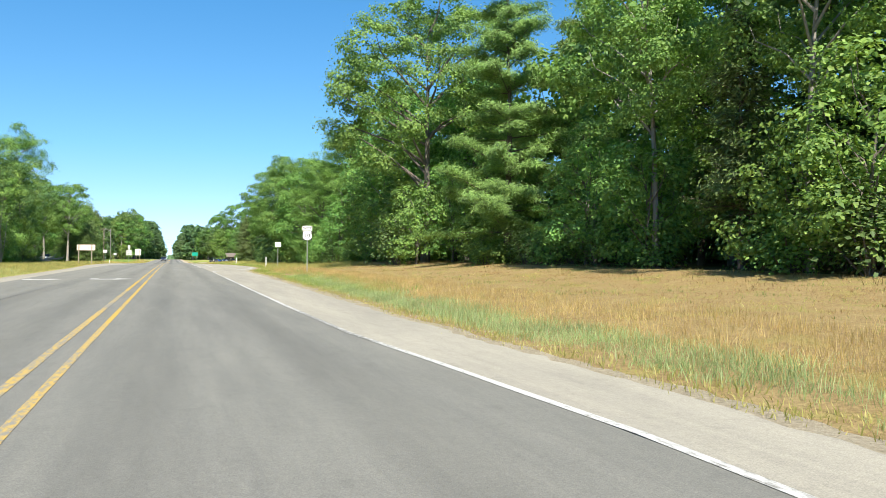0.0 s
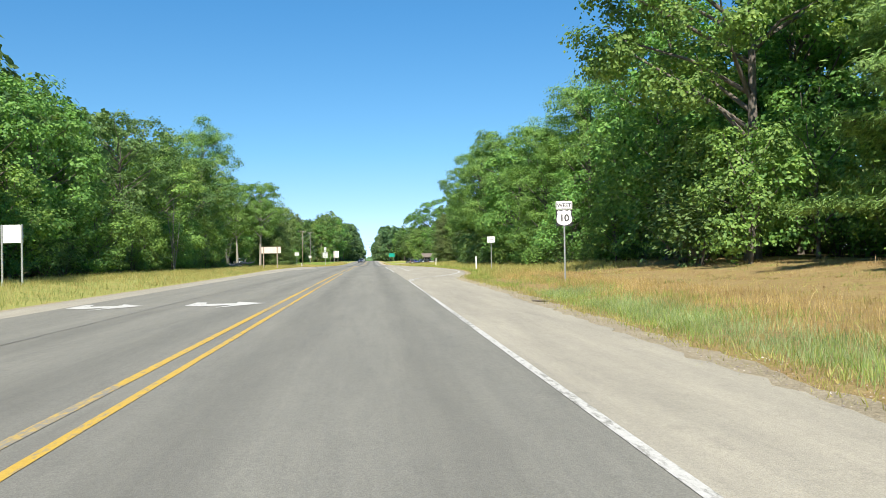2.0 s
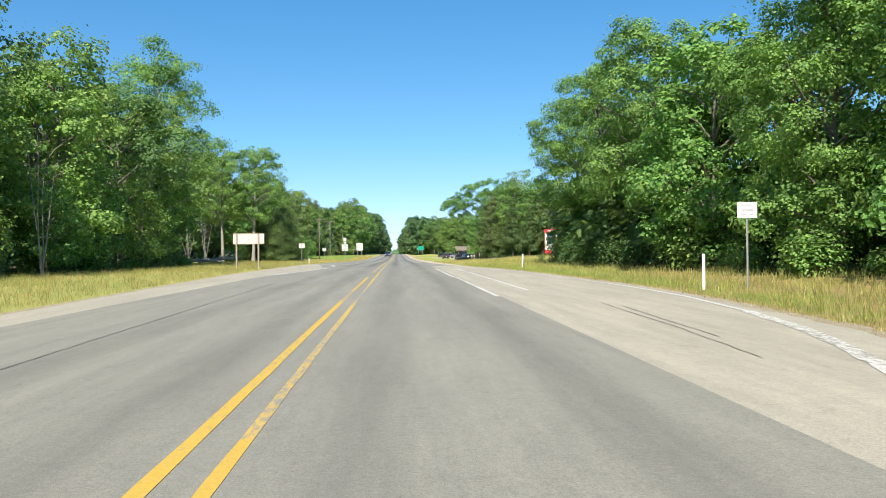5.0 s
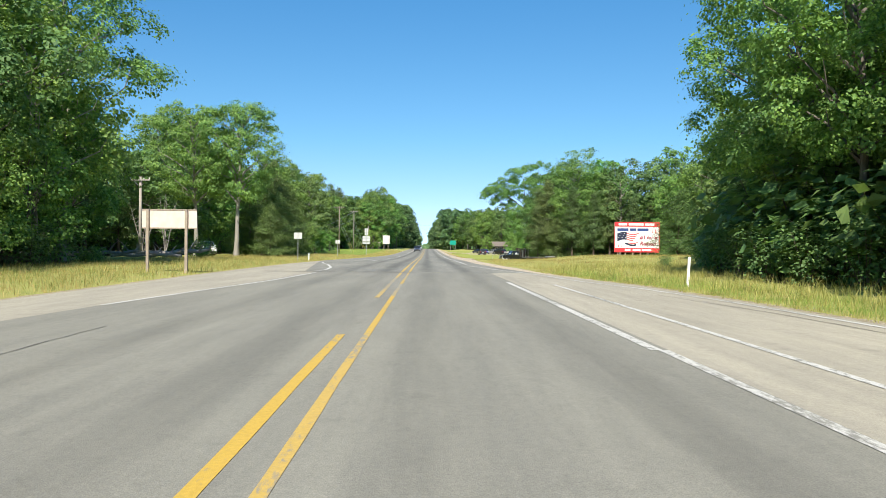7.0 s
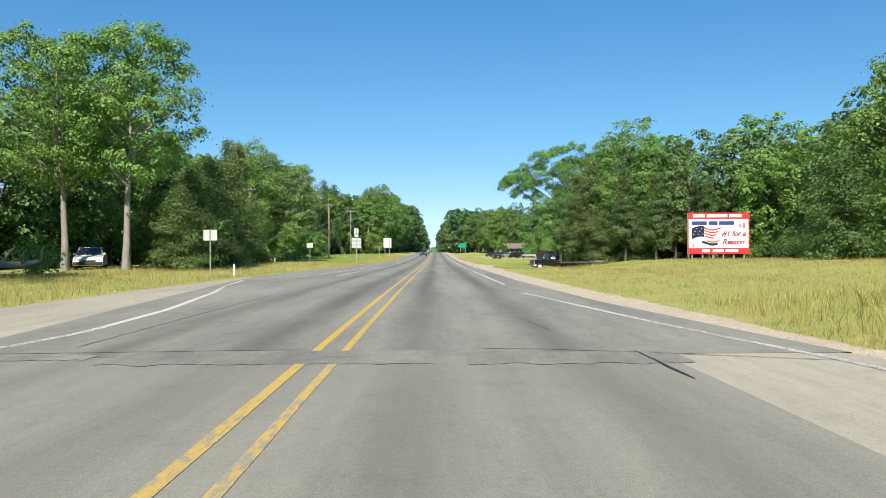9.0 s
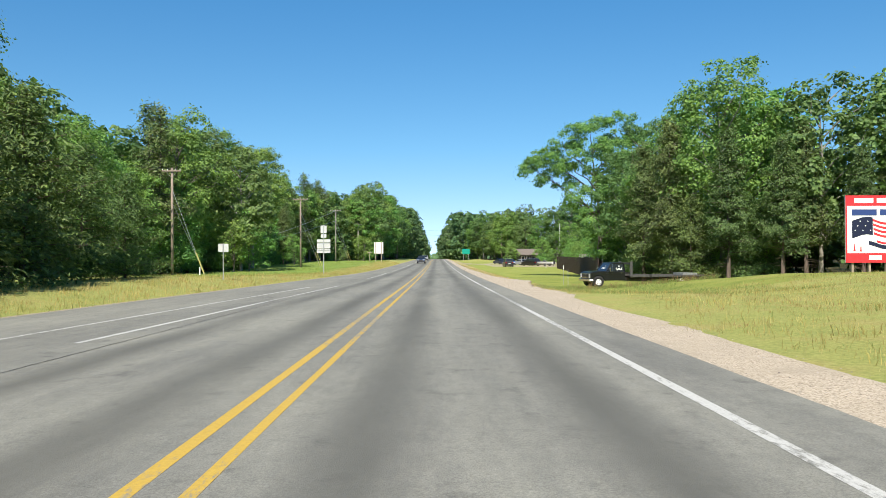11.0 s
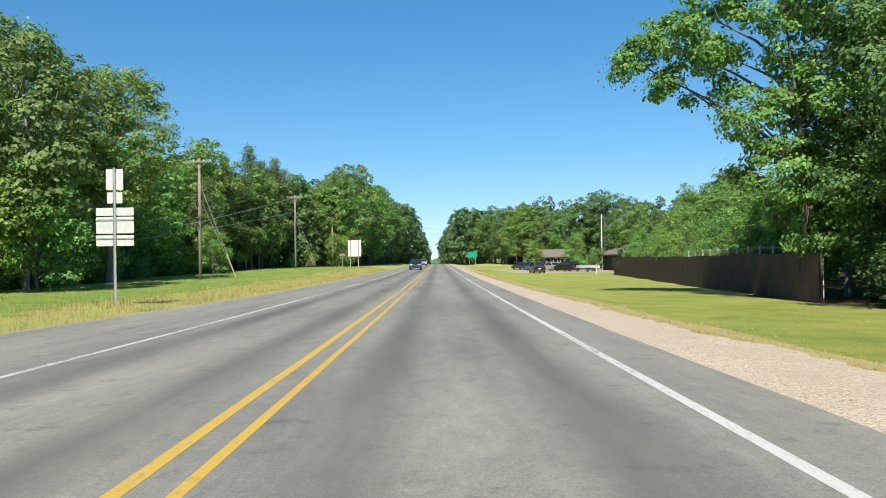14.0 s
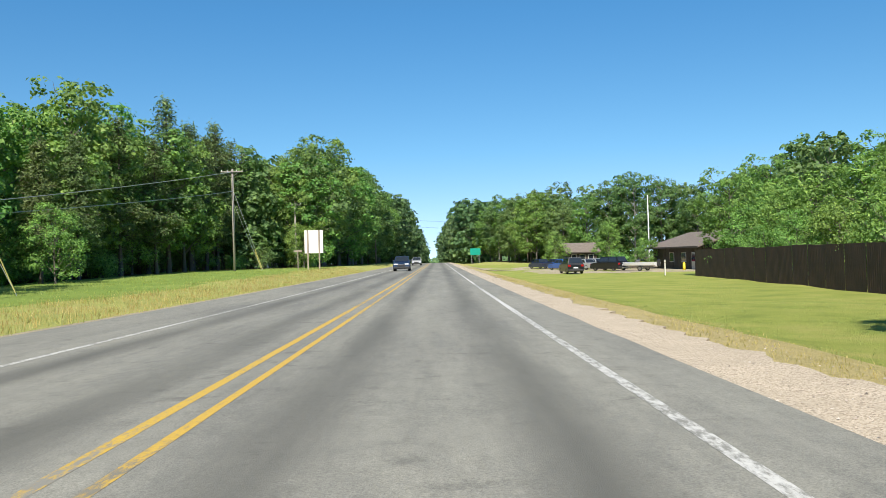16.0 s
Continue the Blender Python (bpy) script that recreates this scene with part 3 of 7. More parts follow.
def build_road():
    far = 1300
    edge_x = lambda y: lerp([(-50, 4.1), (5, 4.5), (9, 4.3), (13, 4.05), (20, 4.0), (61, 4.08)], y)
    lane_end = lambda y: edge_x(y) - 0.03 if y < 61 else 4.02
    left_lane = lambda y: lerp([(-50, -6.0), (100, -6.0), (106, -5.65), (110, -5.3), (116, -4.8), (124, -4.4), (126, -4.6)], y)
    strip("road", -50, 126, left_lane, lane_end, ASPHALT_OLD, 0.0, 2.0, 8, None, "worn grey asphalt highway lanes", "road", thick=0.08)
    strip("road", 126, 480, lambda y: lerp(PAVED_L, y) if y > 200 else lerp([(126, -5.0), (160, -8.8), (200, -8.1)], y), edge(PAVED_R, 0.05, 2.0), ASPHALT_NEW, 0.003, 2.0, 10, None, "darker resurfaced asphalt with polished wheel tracks", "road", thick=0.08)
    strip("road", 480, far, lambda y: -7.0, lambda y: 4.8, ASPHALT_NEW, 0.003, 12.0, 4, None, "far asphalt highway over the crest", "road", thick=0.08)
    strip("paved_shoulder", -50, 126, lane_end, edge(PAVED_R, 0.24, 4.0), SHOULDER, -0.001, 0.4, 5, None, "pale worn paving of the turn lane and shoulder", "shoulder", thick=0.08)
    strip("paved_shoulder", -50, 160, edge(PAVED_L, 0.06, 6.0), lambda y: left_lane(y) if y < 126 else lerp([(126, -4.6), (127, -5.1), (160, -8.3)], y), SHOULDER, -0.001, 2.0, 4, None, "pale paved strip at the road edge", "shoulder", thick=0.08)
    strip("gravel_shoulder", 118, 480, lambda y: lerp(PAVED_R, y) - 0.12, edge(GRASS_R, 0.42, 8.0), GRAVEL, -0.012, 0.3, 6, None, "pale pinkish gravel shoulder beside the asphalt", "gravel", thick=0.12)
    strip("gravel_shoulder", -50, 118, lambda y: lerp(PAVED_R, y) - 0.15, edge([(a, b + 0.12) for a, b in GRASS_R], 0.28, 9.0), DIRT, -0.014, 0.3, 4, None, "sandy crumbled edge of the paving", "gravel", thick=0.12)
    strip("gravel_shoulder", -50, 480, lambda y: lerp(PAVED_L, y) - 0.35 + 0.1 * noise.noise((y * 0.9, 3.0, 1.0)), lambda y: lerp(PAVED_L, y) + 0.1, DIRT, -0.012, 1.0, 3, None, "narrow sandy edge beside the road", "gravel", thick=0.12)

    def line(y0, y1, x, width, mat, label, ragged=0.012, step=1.0):
        f = x if callable(x) else (lambda y: x)
        strip("road_marking", y0, y1, lambda y: f(y) - width / 2 + ragged * noise.noise((y * 3.1, width, 1.0)), lambda y: f(y) + width / 2 + ragged * noise.noise((y * 2.7, width, 9.0)), mat, 0.005, step, 1, None, label, "road marking", thick=0.0004)

    for y0, y1, s, paint in ((-50, 30, 1.0, YELLOW_FADED), (30, 64, 1.0, YELLOW), (64, 99, 1.0, YELLOW), (107, 126, 1.0, YELLOW_FADED), (126.3, 226, 2.0, YELLOW), (226, 246, 1.0, YELLOW), (246, 440, 2.0, YELLOW_NEW)):
        line(y0, y1, -0.27, 0.12, paint, "worn double yellow centre line", step=s)
    for y0, y1, s, paint in ((-50, 16, 1.0, YELLOW_FADED), (16, 44, 1.0, YELLOW), (44, 66, 1.0, YELLOW_NEW), (66, 99, 1.0, YELLOW_FADED), (99, 107.5, 1.0, YELLOW), (107.5, 114, 1.0, YELLOW_FLAKED), (114, 118.5, 1.0, YELLOW), (118.5, 126, 1.0, YELLOW_FLAKED), (126.3, 200, 2.0, YELLOW), (200, 440, 2.0, YELLOW_NEW)):
        line(y0, y1, 0.10, 0.1, paint, "worn double yellow centre line", step=s)
    line(-50, 45, edge_x, 0.1, WHITE_LINE, "worn white edge line")
    line(45, 61, edge_x, 0.065, WHITE_LINE, "thin worn white edge line")
    line(60.5, 76, lambda y: lerp([(60.5, 4.2), (62.5, 4.35), (64.4, 4.9), (67.5, 6.05), (70, 6.9), (72.5, 7.6), (76, 8.25)], y), 0.26, WHITE_WORN, "broken white paint curving into the turn lane", 0.05, 0.3)
    line(76, 140, lambda y: lerp([(76, 8.25), (81, 8.85), (87, 9.0), (99, 8.6), (107, 8.2), (112, 7.7), (117, 6.75), (125, 5.95), (130, 5.1), (134, 4.6), (140, 3.9)], y), 0.13, WHITE_LINE, "white edge line of the turn lane")
    line(97.5, 115.7, 3.85, 0.15, WHITE_LINE, "broad white lane line")
    line(82, 97.5, 3.94, 0.13, WHITE_LINE, "faded white lane line")
    line(85, 114.3, 5.28, 0.12, WHITE_LINE, "white turn lane line")
    line(146, 440, 3.86, 0.125, WHITE_LINE, "white edge line", step=2.0)
    line(104, 124.5, lambda y: lerp([(104, -5.75), (110, -5.2), (116, -4.6), (124.5, -4.25)], y), 0.13, WHITE_LINE, "white left edge line")
    line(126.8, 153, lambda y: lerp([(126.8, -4.6), (129, -4.35), (134, -4.7), (141.5, -5.8), (147, -6.9), (153, -7.7)], y), 0.16, WHITE_LINE, "white line curving into the side lane")
    line(158, 188, lambda y: lerp([(158, -6.0), (188, -5.1)], y), 0.11, WHITE_LINE, "white side lane line")
    line(160, 190, lambda y: lerp([(160, -4.3), (190, -3.85)], y), 0.11, WHITE_LINE, "white lane line")
    line(206, 440, -3.75, 0.11, WHITE_LINE, "thin white left edge line", step=2.0)
    # turn arrow painted for oncoming traffic, and its fainter neighbour
    for dx, k in ((0.0, 1.0), (-3.35, 0.9)):
        pts = [(-0.65, 43.9), (-1.55, 44.9), (-1.5, 44.15), (-2.3, 44.1), (-2.45, 44.9), (-2.75, 45.0), (-2.75, 43.5), (-2.2, 43.05), (-1.45, 43.45), (-1.75, 42.3)]
        verts = [(x * k + dx, y, road_z(y) + 0.008) for x, y in pts]
        ob = mesh_object("road_marking", verts, [tuple(range(len(pts)))], WHITE_FRESH)
        tagged(ob, "white turn arrow painted on the lane", "road marking", kind="structure")
    # tar seams, cracks and skid marks
    def seam(points, width, label="black tar seam across the asphalt", mat=TAR):
        verts, faces = [], []
        fine = []
        for (x0, y0), (x1, y1) in zip(points, points[1:]):
            k = max(2, int(math.hypot(x1 - x0, y1 - y0) / 0.25))
            fine += [(x0 + (x1 - x0) * i / k, y0 + (y1 - y0) * i / k) for i in range(k)]
        fine.append(points[-1])
        for i, (x, y) in enumerate(fine):
            a, b = fine[max(i - 1, 0)], fine[min(i + 1, len(fine) - 1)]
            d = Vector((b[0] - a[0], b[1] - a[1], 0)).normalized()
            w = width * (0.55 + 0.6 * abs(noise.noise((x * 2.3, y * 2.3, 4.0)))) * (0.25 if i in (0, len(fine) - 1) else 1)
            j = 0.03 * noise.noise((x * 1.7, y * 1.7, 11.0))
            for s in (-1, 1):
                px, py = x - d.y * (w * s / 2 + j), y + d.x * (w * s / 2 + j)
                verts.append((px, py, road_z(py) + 0.008))
        for i in range(len(fine) - 1):
            faces.append((2 * i, 2 * i + 1, 2 * i + 3, 2 * i + 2))
        tagged(mesh_object("road_seam", verts, faces, mat), label, "road seam", kind="structure")

    crack = plain("old_crack_filler", (0.1, 0.097, 0.09), 0.8)
    seam([(-8.4, 126.0), (-5, 126.3), (-3.5, 126.4), (-0.4, 126.6)], 0.045, mat=crack)
    seam([(1.75, 126.62), (2.6, 126.5), (3.6, 126.2), (5.9, 125.3)], 0.04, mat=crack)
    def patch_band(x0, x1, y0, y1, tone, seed):
        """A thin worn overlay of asphalt with a ragged outline."""
        k = max(4, int((x1 - x0) / 0.12))
        low = [(x0 + (x1 - x0) * i / k, y0 + 0.18 * noise.noise((i * 0.35, seed, 0.0)) + 0.1 * noise.noise((i * 1.3, seed, 3.0))) for i in range(k + 1)]
        top = [(x0 + (x1 - x0) * i / k, y1 + 0.06 * noise.noise((i * 0.8, seed, 8.0))) for i in range(k + 1)]
        verts = [(x, y, road_z(y) + 0.006) for x, y in low] + [(x, y, road_z(y) + 0.006) for x, y in top]
        faces = [(i, i + 1, k + 2 + i, k + 1 + i) for i in range(k)]
        tagged(mesh_object("road_patch", verts, faces, tone), "dark worn asphalt overlay at the joint", "road patch", kind="structure")

    overlay = asphalt_material("dark_overlay_asphalt", (0.222, 0.219, 0.192), 0.0, 0.6, 0.9)
    patch_band(-2.6, 1.25, 125.3, 126.45, overlay, 1.0)
    patch_band(1.62, 4.2, 125.2, 126.2, overlay, 2.0)
    patch_band(-7.0, -2.9, 125.75, 126.2, overlay, 4.0)
    seam([(3.8, 124.1), (3.79, 125.2), (3.78, 126.3)], 0.055)
    seam([(3.1, 128.7), (2.9, 130.5), (2.75, 132)], 0.016, mat=crack)
    seam([(2.55, 137), (2.4, 139.5)], 0.016, mat=crack)
    seam([(3.4, 194), (3.34, 190), (3.3, 186), (3.38, 182.0)], 0.013, "old crack along the edge line", crack)
    seam([(-3.25, -20), (-3.3, 20), (-3.35, 45), (-3.2, 62), (-3.6, 80), (-4.0, 100)], 0.028, "long crack between the lanes", crack)
    seam([(-3.55, 127), (-3.6, 150), (-3.7, 175), (-3.75, 200)], 0.03, "long crack between the lanes", crack)
    for k in range(11):
        y = 130 + 9.7 * k + 2.0 * noise.noise((k * 3.3, 0.0, 0.0))
        seam([(0.4 + 0.5 * (k % 3), y), (1.6, y + 0.15), (3.3 - 0.6 * (k % 2), y - 0.05)], 0.011, "fine crack across the lane", crack)
    skid = plain("skid_mark_rubber", (0.21, 0.195, 0.165), 0.8)
    seam([(6.05, 79), (5.9, 76.5), (5.76, 73.0), (5.45, 69.4)], 0.03, "thin dark skid mark on the pale paving", skid)
    seam([(6.25, 78), (6.12, 76.3), (5.85, 71.5)], 0.035, "thin dark skid mark on the pale paving", skid)
    seam([(8.2, 96), (7.9, 103), (7.2, 109)], 0.05, "thin dark skid mark on the pale paving", skid)
    # a crumbled drain patch at the paving's edge
    bm = bmesh.new()
    pts = [(6.72 + 0.22 * math.cos(a) * (1 + 0.25 * math.sin(3 * a)), 42.2 + 0.38 * math.sin(a) * (1 + 0.2 * math.cos(5 * a))) for a in (i * math.tau / 22 for i in range(22))]
    bm.faces.new([bm.verts.new((x, y, road_z(y) + 0.006)) for x, y in pts])
    ob = part("road_patch", bm, plain("dark_wet_patch", (0.16, 0.125, 0.09), 0.85), None)
    tagged(ob, "dark crumbled patch at the edge of the paving", "road patch", kind="structure")


build_ground()
build_road()


# ---- trees ----
def tube(verts, faces, points, radii, sides=6):
    """Adds a tapered tube along points."""
    base = len(verts)
    for i, (p, r) in enumerate(zip(points, radii)):
        a, b = Vector(points[max(i - 1, 0)]), Vector(points[min(i + 1, len(points) - 1)])
        q = (b - a).to_track_quat("Z", "Y")
        for k in range(sides):
            ang = math.tau * k / sides
            verts.append(tuple(Vector(p) + q @ Vector((r * math.cos(ang), r * math.sin(ang), 0))))
    for i in range(len(points) - 1):
        for k in range(sides):
            a, b = base + i * sides + k, base + i * sides + (k + 1) % sides
            faces.append((a, b, b + sides, a + sides))
    return base


def graft(faces, limb, stem):
    """Ties a limb's foot to the stem inside the wood."""
    faces.append((limb, limb + 1, stem))


def leaf_quads(rng, centre, outward, size, slim=0.86, droop=0.0):
    """Folded leaf sprays: one quad each, at centre, leaning outwards."""
    n = len(centre)
    normal = outward * 1.5 + rng.normal(0, 0.55, (n, 3)) + np.array([0, 0, 0.55])
    normal /= np.linalg.norm(normal, axis=1, keepdims=True) + 1e-9
    side = np.cross(normal, rng.normal(0, 1, (n, 3)))
    side /= np.linalg.norm(side, axis=1, keepdims=True) + 1e-9
    along = np.cross(normal, side)
    s = (size * rng.uniform(0.6, 1.4, n))[:, None]
    v = np.empty((n, 4, 3))
    v[:, 0] = centre - along * s * 0.55
    v[:, 1] = centre + side * s * slim * 0.5 + along * s * rng.uniform(-0.1, 0.35, (n, 1)) + normal * s * 0.1
    v[:, 2] = centre + along * s * 0.55 - np.array([0, 0, droop]) * s
    v[:, 3] = centre - side * s * slim * 0.5 + along * s * rng.uniform(-0.1, 0.35, (n, 1)) + normal * s * 0.06
    return v.reshape(-1, 3), np.arange(n * 4).reshape(-1, 4)


def broadleaf(name, seed, height, radius, low, lobes, leaves, size, leaf_mat, bark, label, lean=0.0, trunk_r=0.2, crown=()):
    """A deciduous tree: tapered trunk, limbs out to each lobe of the crown, sprays of leaves with gaps between the lobes."""
    rng = np.random.default_rng(seed)
    root = thing(name, Matrix(), label, "tree", "roadside trees")
    tv, tf = [], []
    top = height * 0.86
    path = []
    for i in range(8):
        k = i / 7
        path.append(((lean * k + 0.25 * math.sin(3 * k + seed)) * k, 0.25 * math.sin(2.3 * k + seed * 2) * k, top * k))
    tube(tv, tf, path, [trunk_r * 1.35] + [trunk_r * (1 - 0.85 * i / 7) for i in range(1, 8)], 7)
    cs, rs = [], []
    for i in range(lobes):
        k = (i + 0.5) / lobes
        z = low + (height - low) * (0.08 + 0.84 * k)
        wide = radius * math.sin(math.pi * (0.16 + 0.74 * k)) ** 0.7
        ang = i * 2.399 + rng.uniform(-0.4, 0.4)
        d = wide * rng.uniform(0.35, 0.85)
        cs.append((lean * k + d * math.cos(ang), d * math.sin(ang), z + rng.uniform(-0.4, 0.4)))
        rs.append(radius * rng.uniform(0.24, 0.42))
    if crown:
        cs, rs, lobes = [c[:3] for c in crown], [c[3] for c in crown], len(crown)
    for c, r in zip(cs, rs):
        zb = max(c[2] - rng.uniform(0.25, 0.5) * (abs(c[0]) + abs(c[1])) - 0.8, height * 0.12)
        k = min(zb / top, 1.0)
        s = (lean * k * k, 0, zb)
        mid = ((s[0] + c[0]) / 2 + rng.uniform(-0.3, 0.3), (s[1] + c[1]) / 2 + rng.uniform(-0.3, 0.3), (s[2] + c[2]) / 2 + 0.25)
        tube(tv, tf, [s, mid, c, (c[0] * 1.12, c[1] * 1.12, c[2] + r * 0.6)], [trunk_r * 0.42, trunk_r * 0.26, trunk_r * 0.14, 0.015], 5)
        graft(tf, len(tv) - 20, 7 * min(int(7 * zb / top + 0.5), 7))
    mesh_object("trunk", tv, tf, bark, root, smooth=True)
    cs, rs = np.array(cs), np.array(rs)
    w = rs**2
    # each lobe carries compact clumps of leaves, with dark gaps between them
    clumps = lobes * (22 if crown else 13)
    li = np.concatenate([np.arange(lobes), rng.choice(lobes, clumps - lobes, p=w / w.sum())])
    axis = cs[li] - np.array([lean * 0.5, 0, low + (height - low) * 0.42])
    axis /= np.linalg.norm(axis, axis=1, keepdims=True) + 1e-6
    d = rng.normal(0, 1, (clumps, 3)) + axis * 0.55 + np.array([0, 0, 0.2])
    d /= np.linalg.norm(d, axis=1, keepdims=True)
    cc = cs[li] + d * (rs[li] * rng.uniform(0.72, 1.08, clumps))[:, None] * np.array([1.1, 1.1, 0.9])
    big = rng.uniform(0.36, 0.82, clumps) * (radius / 4.4) ** 0.6
    ci = rng.choice(clumps, leaves, p=big**2 / (big**2).sum())
    u = rng.normal(0, 1, (leaves, 3)) + d[ci] * 0.6 + np.array([0, 0, 0.45])
    u /= np.linalg.norm(u, axis=1, keepdims=True)
    stray = np.where(rng.random(leaves) < 0.3, rng.uniform(1.0, 1.8, leaves), 1.0)
    p = cc[ci] + u * (big[ci] * stray * rng.uniform(0.2, 1.12, leaves) ** 0.45)[:, None] * np.array([1.08, 1.08, 0.66])
    v, f = leaf_quads(rng, p, d[ci] * 0.35 + u * 0.75, size)
    mesh_object("crown", v, f, leaf_mat, root)
    return root


def conifer(name, seed, height, radius, tiers, needles, size, needle_mat, label, low=0.1, dead=0, open_=0.0, uneven=0.5, fluff=0.065, slim=0.36):
    """A pine: straight stem, whorls of boughs that carry pads of needle tufts."""
    rng = np.random.default_rng(seed)
    root = thing(name, Matrix(), label, "tree", "roadside trees")
    tv, tf = [], []
    tr = 0.012 * height + 0.03
    tube(tv, tf, [(0.08 * math.sin(k * 0.9 + seed), 0.06 * math.sin(k * 1.3), height * k / 7) for k in range(8)], [tr * 1.2] + [tr * (1 - 0.93 * k / 7) for k in range(1, 8)], 7)
    pads, dirs = [], []
    for t in range(tiers):
        k = low + (1 - low) * (t + 0.3) / tiers
        z = height * k
        reach = radius * (1 - ((k - low) / (1 - low))) ** 0.62 * rng.uniform(0.7, 1.12) + 0.25
        boughs = int(rng.integers(6, 9))
        for b in range(boughs):
            if rng.random() < open_:
                continue
            ang = math.tau * (b + rng.uniform(-0.3, 0.3)) / boughs + t * 0.7
            ln = reach * rng.uniform(0.5, 1.15)
            rise = ln * rng.uniform(-0.1, 0.32)
            z = height * k + rng.uniform(-0.5, 0.5) * uneven * height / tiers
            tip = (ln * math.cos(ang), ln * math.sin(ang), z + rise)
            tube(tv, tf, [(0, 0, z - 0.12), (tip[0] * 0.5, tip[1] * 0.5, z + rise * 0.35), tip], [tr * 0.24 * (1 - k * 0.5), tr * 0.13, 0.008], 4)
            graft(tf, len(tv) - 12, 7 * min(int(7 * k + 0.5), 7))
            m = max(2, int(ln / 0.34))
            for i in range(m):
                q = 0.25 + 0.8 * (i + rng.uniform(0, 0.8)) / m
                sw = (rng.uniform(-0.5, 0.5)) * ln * 0.42 * q
                pads.append((tip[0] * q - math.sin(ang) * sw, tip[1] * q + math.cos(ang) * sw, z + rise * q + rng.uniform(-0.06, 0.14)))
                dirs.append((math.cos(ang) * 0.6, math.sin(ang) * 0.6, 0.5))
    for i in range(dead):
        ang, z = rng.uniform(0, math.tau), height * rng.uniform(0.08, max(low, 0.3))
        ln = rng.uniform(0.6, 1.6)
        tube(tv, tf, [(0, 0, z), (ln * math.cos(ang), ln * math.sin(ang), z - 0.1 * ln)], [0.02, 0.005], 4)
        graft(tf, len(tv) - 8, 7)
    mesh_object("trunk", tv, tf, BARK_PINE, root, smooth=True)
    pads, dirs = np.array(pads), np.array(dirs)
    i = rng.integers(0, len(pads), needles)
    p = pads[i] + rng.normal(0, 1, (needles, 3)) * np.array([0.25, 0.25, fluff]) * (1 + 2 * (fluff - 0.065))
    v, f = leaf_quads(rng, p, dirs[i], size, slim, 0.1)
    mesh_object("crown", v, f, needle_mat, root)
    return root


def shrub(name, seed, height, radius, leaves, size, mat, label):
    rng = np.random.default_rng(seed)
    root = thing(name, Matrix(), label, "shrub", "undergrowth")
    tv, tf = [], []
    n = 9
    ends = []
    for i in range(n):
        ang, d = i * 2.399, radius * math.sqrt((i + 0.5) / n) * 0.8
        e = (d * math.cos(ang), d * math.sin(ang), height * rng.uniform(0.45, 0.95) * (1.1 - 0.4 * d / radius))
        ends.append(e)
        tube(tv, tf, [(e[0] * 0.1, e[1] * 0.1, 0), (e[0] * 0.55, e[1] * 0.55, e[2] * 0.6), e], [0.035, 0.022, 0.006], 4)
        if i:
            graft(tf, len(tv) - 12, 0)
    mesh_object("stem", tv, tf, BARK, root)
    ends = np.array(ends)
    ci = rng.integers(0, n, leaves)
    p = ends[ci] * rng.uniform(0.45, 1.05, (leaves, 1)) + rng.normal(0, 1, (leaves, 3)) * np.array([0.24, 0.24, 0.2]) * radius
    p[:, 2] = np.abs(p[:, 2]) + 0.03
    out = p / (np.linalg.norm(p, axis=1, keepdims=True) + 1e-6)
    v, f = leaf_quads(rng, p, out, size)
    mesh_object("foliage", v, f, mat, root)
    return root


STORE = []  # models, set aside until their last copy stands


def models(*obs):
    STORE.extend(obs)
    return list(obs)


NEAR = models(
    broadleaf("oak_tree", 1, 15.5, 4.6, 2.2, 26, 13500, 0.203, LEAF_OAK, BARK, "tall green oak at the edge of the woods"),
    broadleaf("oak_tree", 2, 14.0, 4.2, 1.6, 24, 13500, 0.203, LEAF_MAPLE, BARK, "leafy bright green maple at the wood's edge"),
    broadleaf("oak_tree", 3, 16.5, 4.4, 3.6, 24, 13500, 0.203, LEAF_OAK, BARK_PALE, "tall oak with a pale bare lower trunk"),
    broadleaf("maple_tree", 4, 12.5, 4.0, 0.9, 24, 13500, 0.203, LEAF_MAPLE, BARK, "young maple leafy down to the grass"),
    broadleaf("oak_tree", 5, 15.0, 4.8, 4.2, 22, 13500, 0.203, LEAF_DARK, BARK, "dark green oak with an open crown"),
)
FINE = models(
    broadleaf("oak_tree", 7, 15.5, 4.4, 2.4, 26, 50000, 0.118, LEAF_OAK, BARK_PALE, "tall green oak with a pale trunk"),
    broadleaf("oak_tree", 8, 14.5, 4.2, 1.8, 24, 48000, 0.118, LEAF_MAPLE, BARK, "leafy green maple at the wood's edge"),
)
MID = models(
    broadleaf("oak_tree", 11, 15.0, 4.6, 2.0, 22, 7200, 0.305, LEAF_OAK, BARK, "green oak in the roadside woods"),
    broadleaf("oak_tree", 12, 14.0, 4.4, 1.2, 22, 7200, 0.305, LEAF_MAPLE, BARK, "leafy maple in the roadside woods"),
    broadleaf("oak_tree", 13, 16.0, 4.6, 3.4, 20, 7000, 0.305, LEAF_DARK, BARK_PALE, "tall dark green oak in the woods"),
    broadleaf("oak_tree", 14, 13.0, 5.0, 1.0, 22, 7200, 0.305, LEAF_DARK, BARK, "spreading dark green tree in the woods"),
)
TALL = models(broadleaf("tall_oak", 6, 17.5, 4.8, 6.6, 26, 22000, 0.19, LEAF_OAK, BARK_PALE, "tall oak with a long bare trunk", 0.4, 0.3))
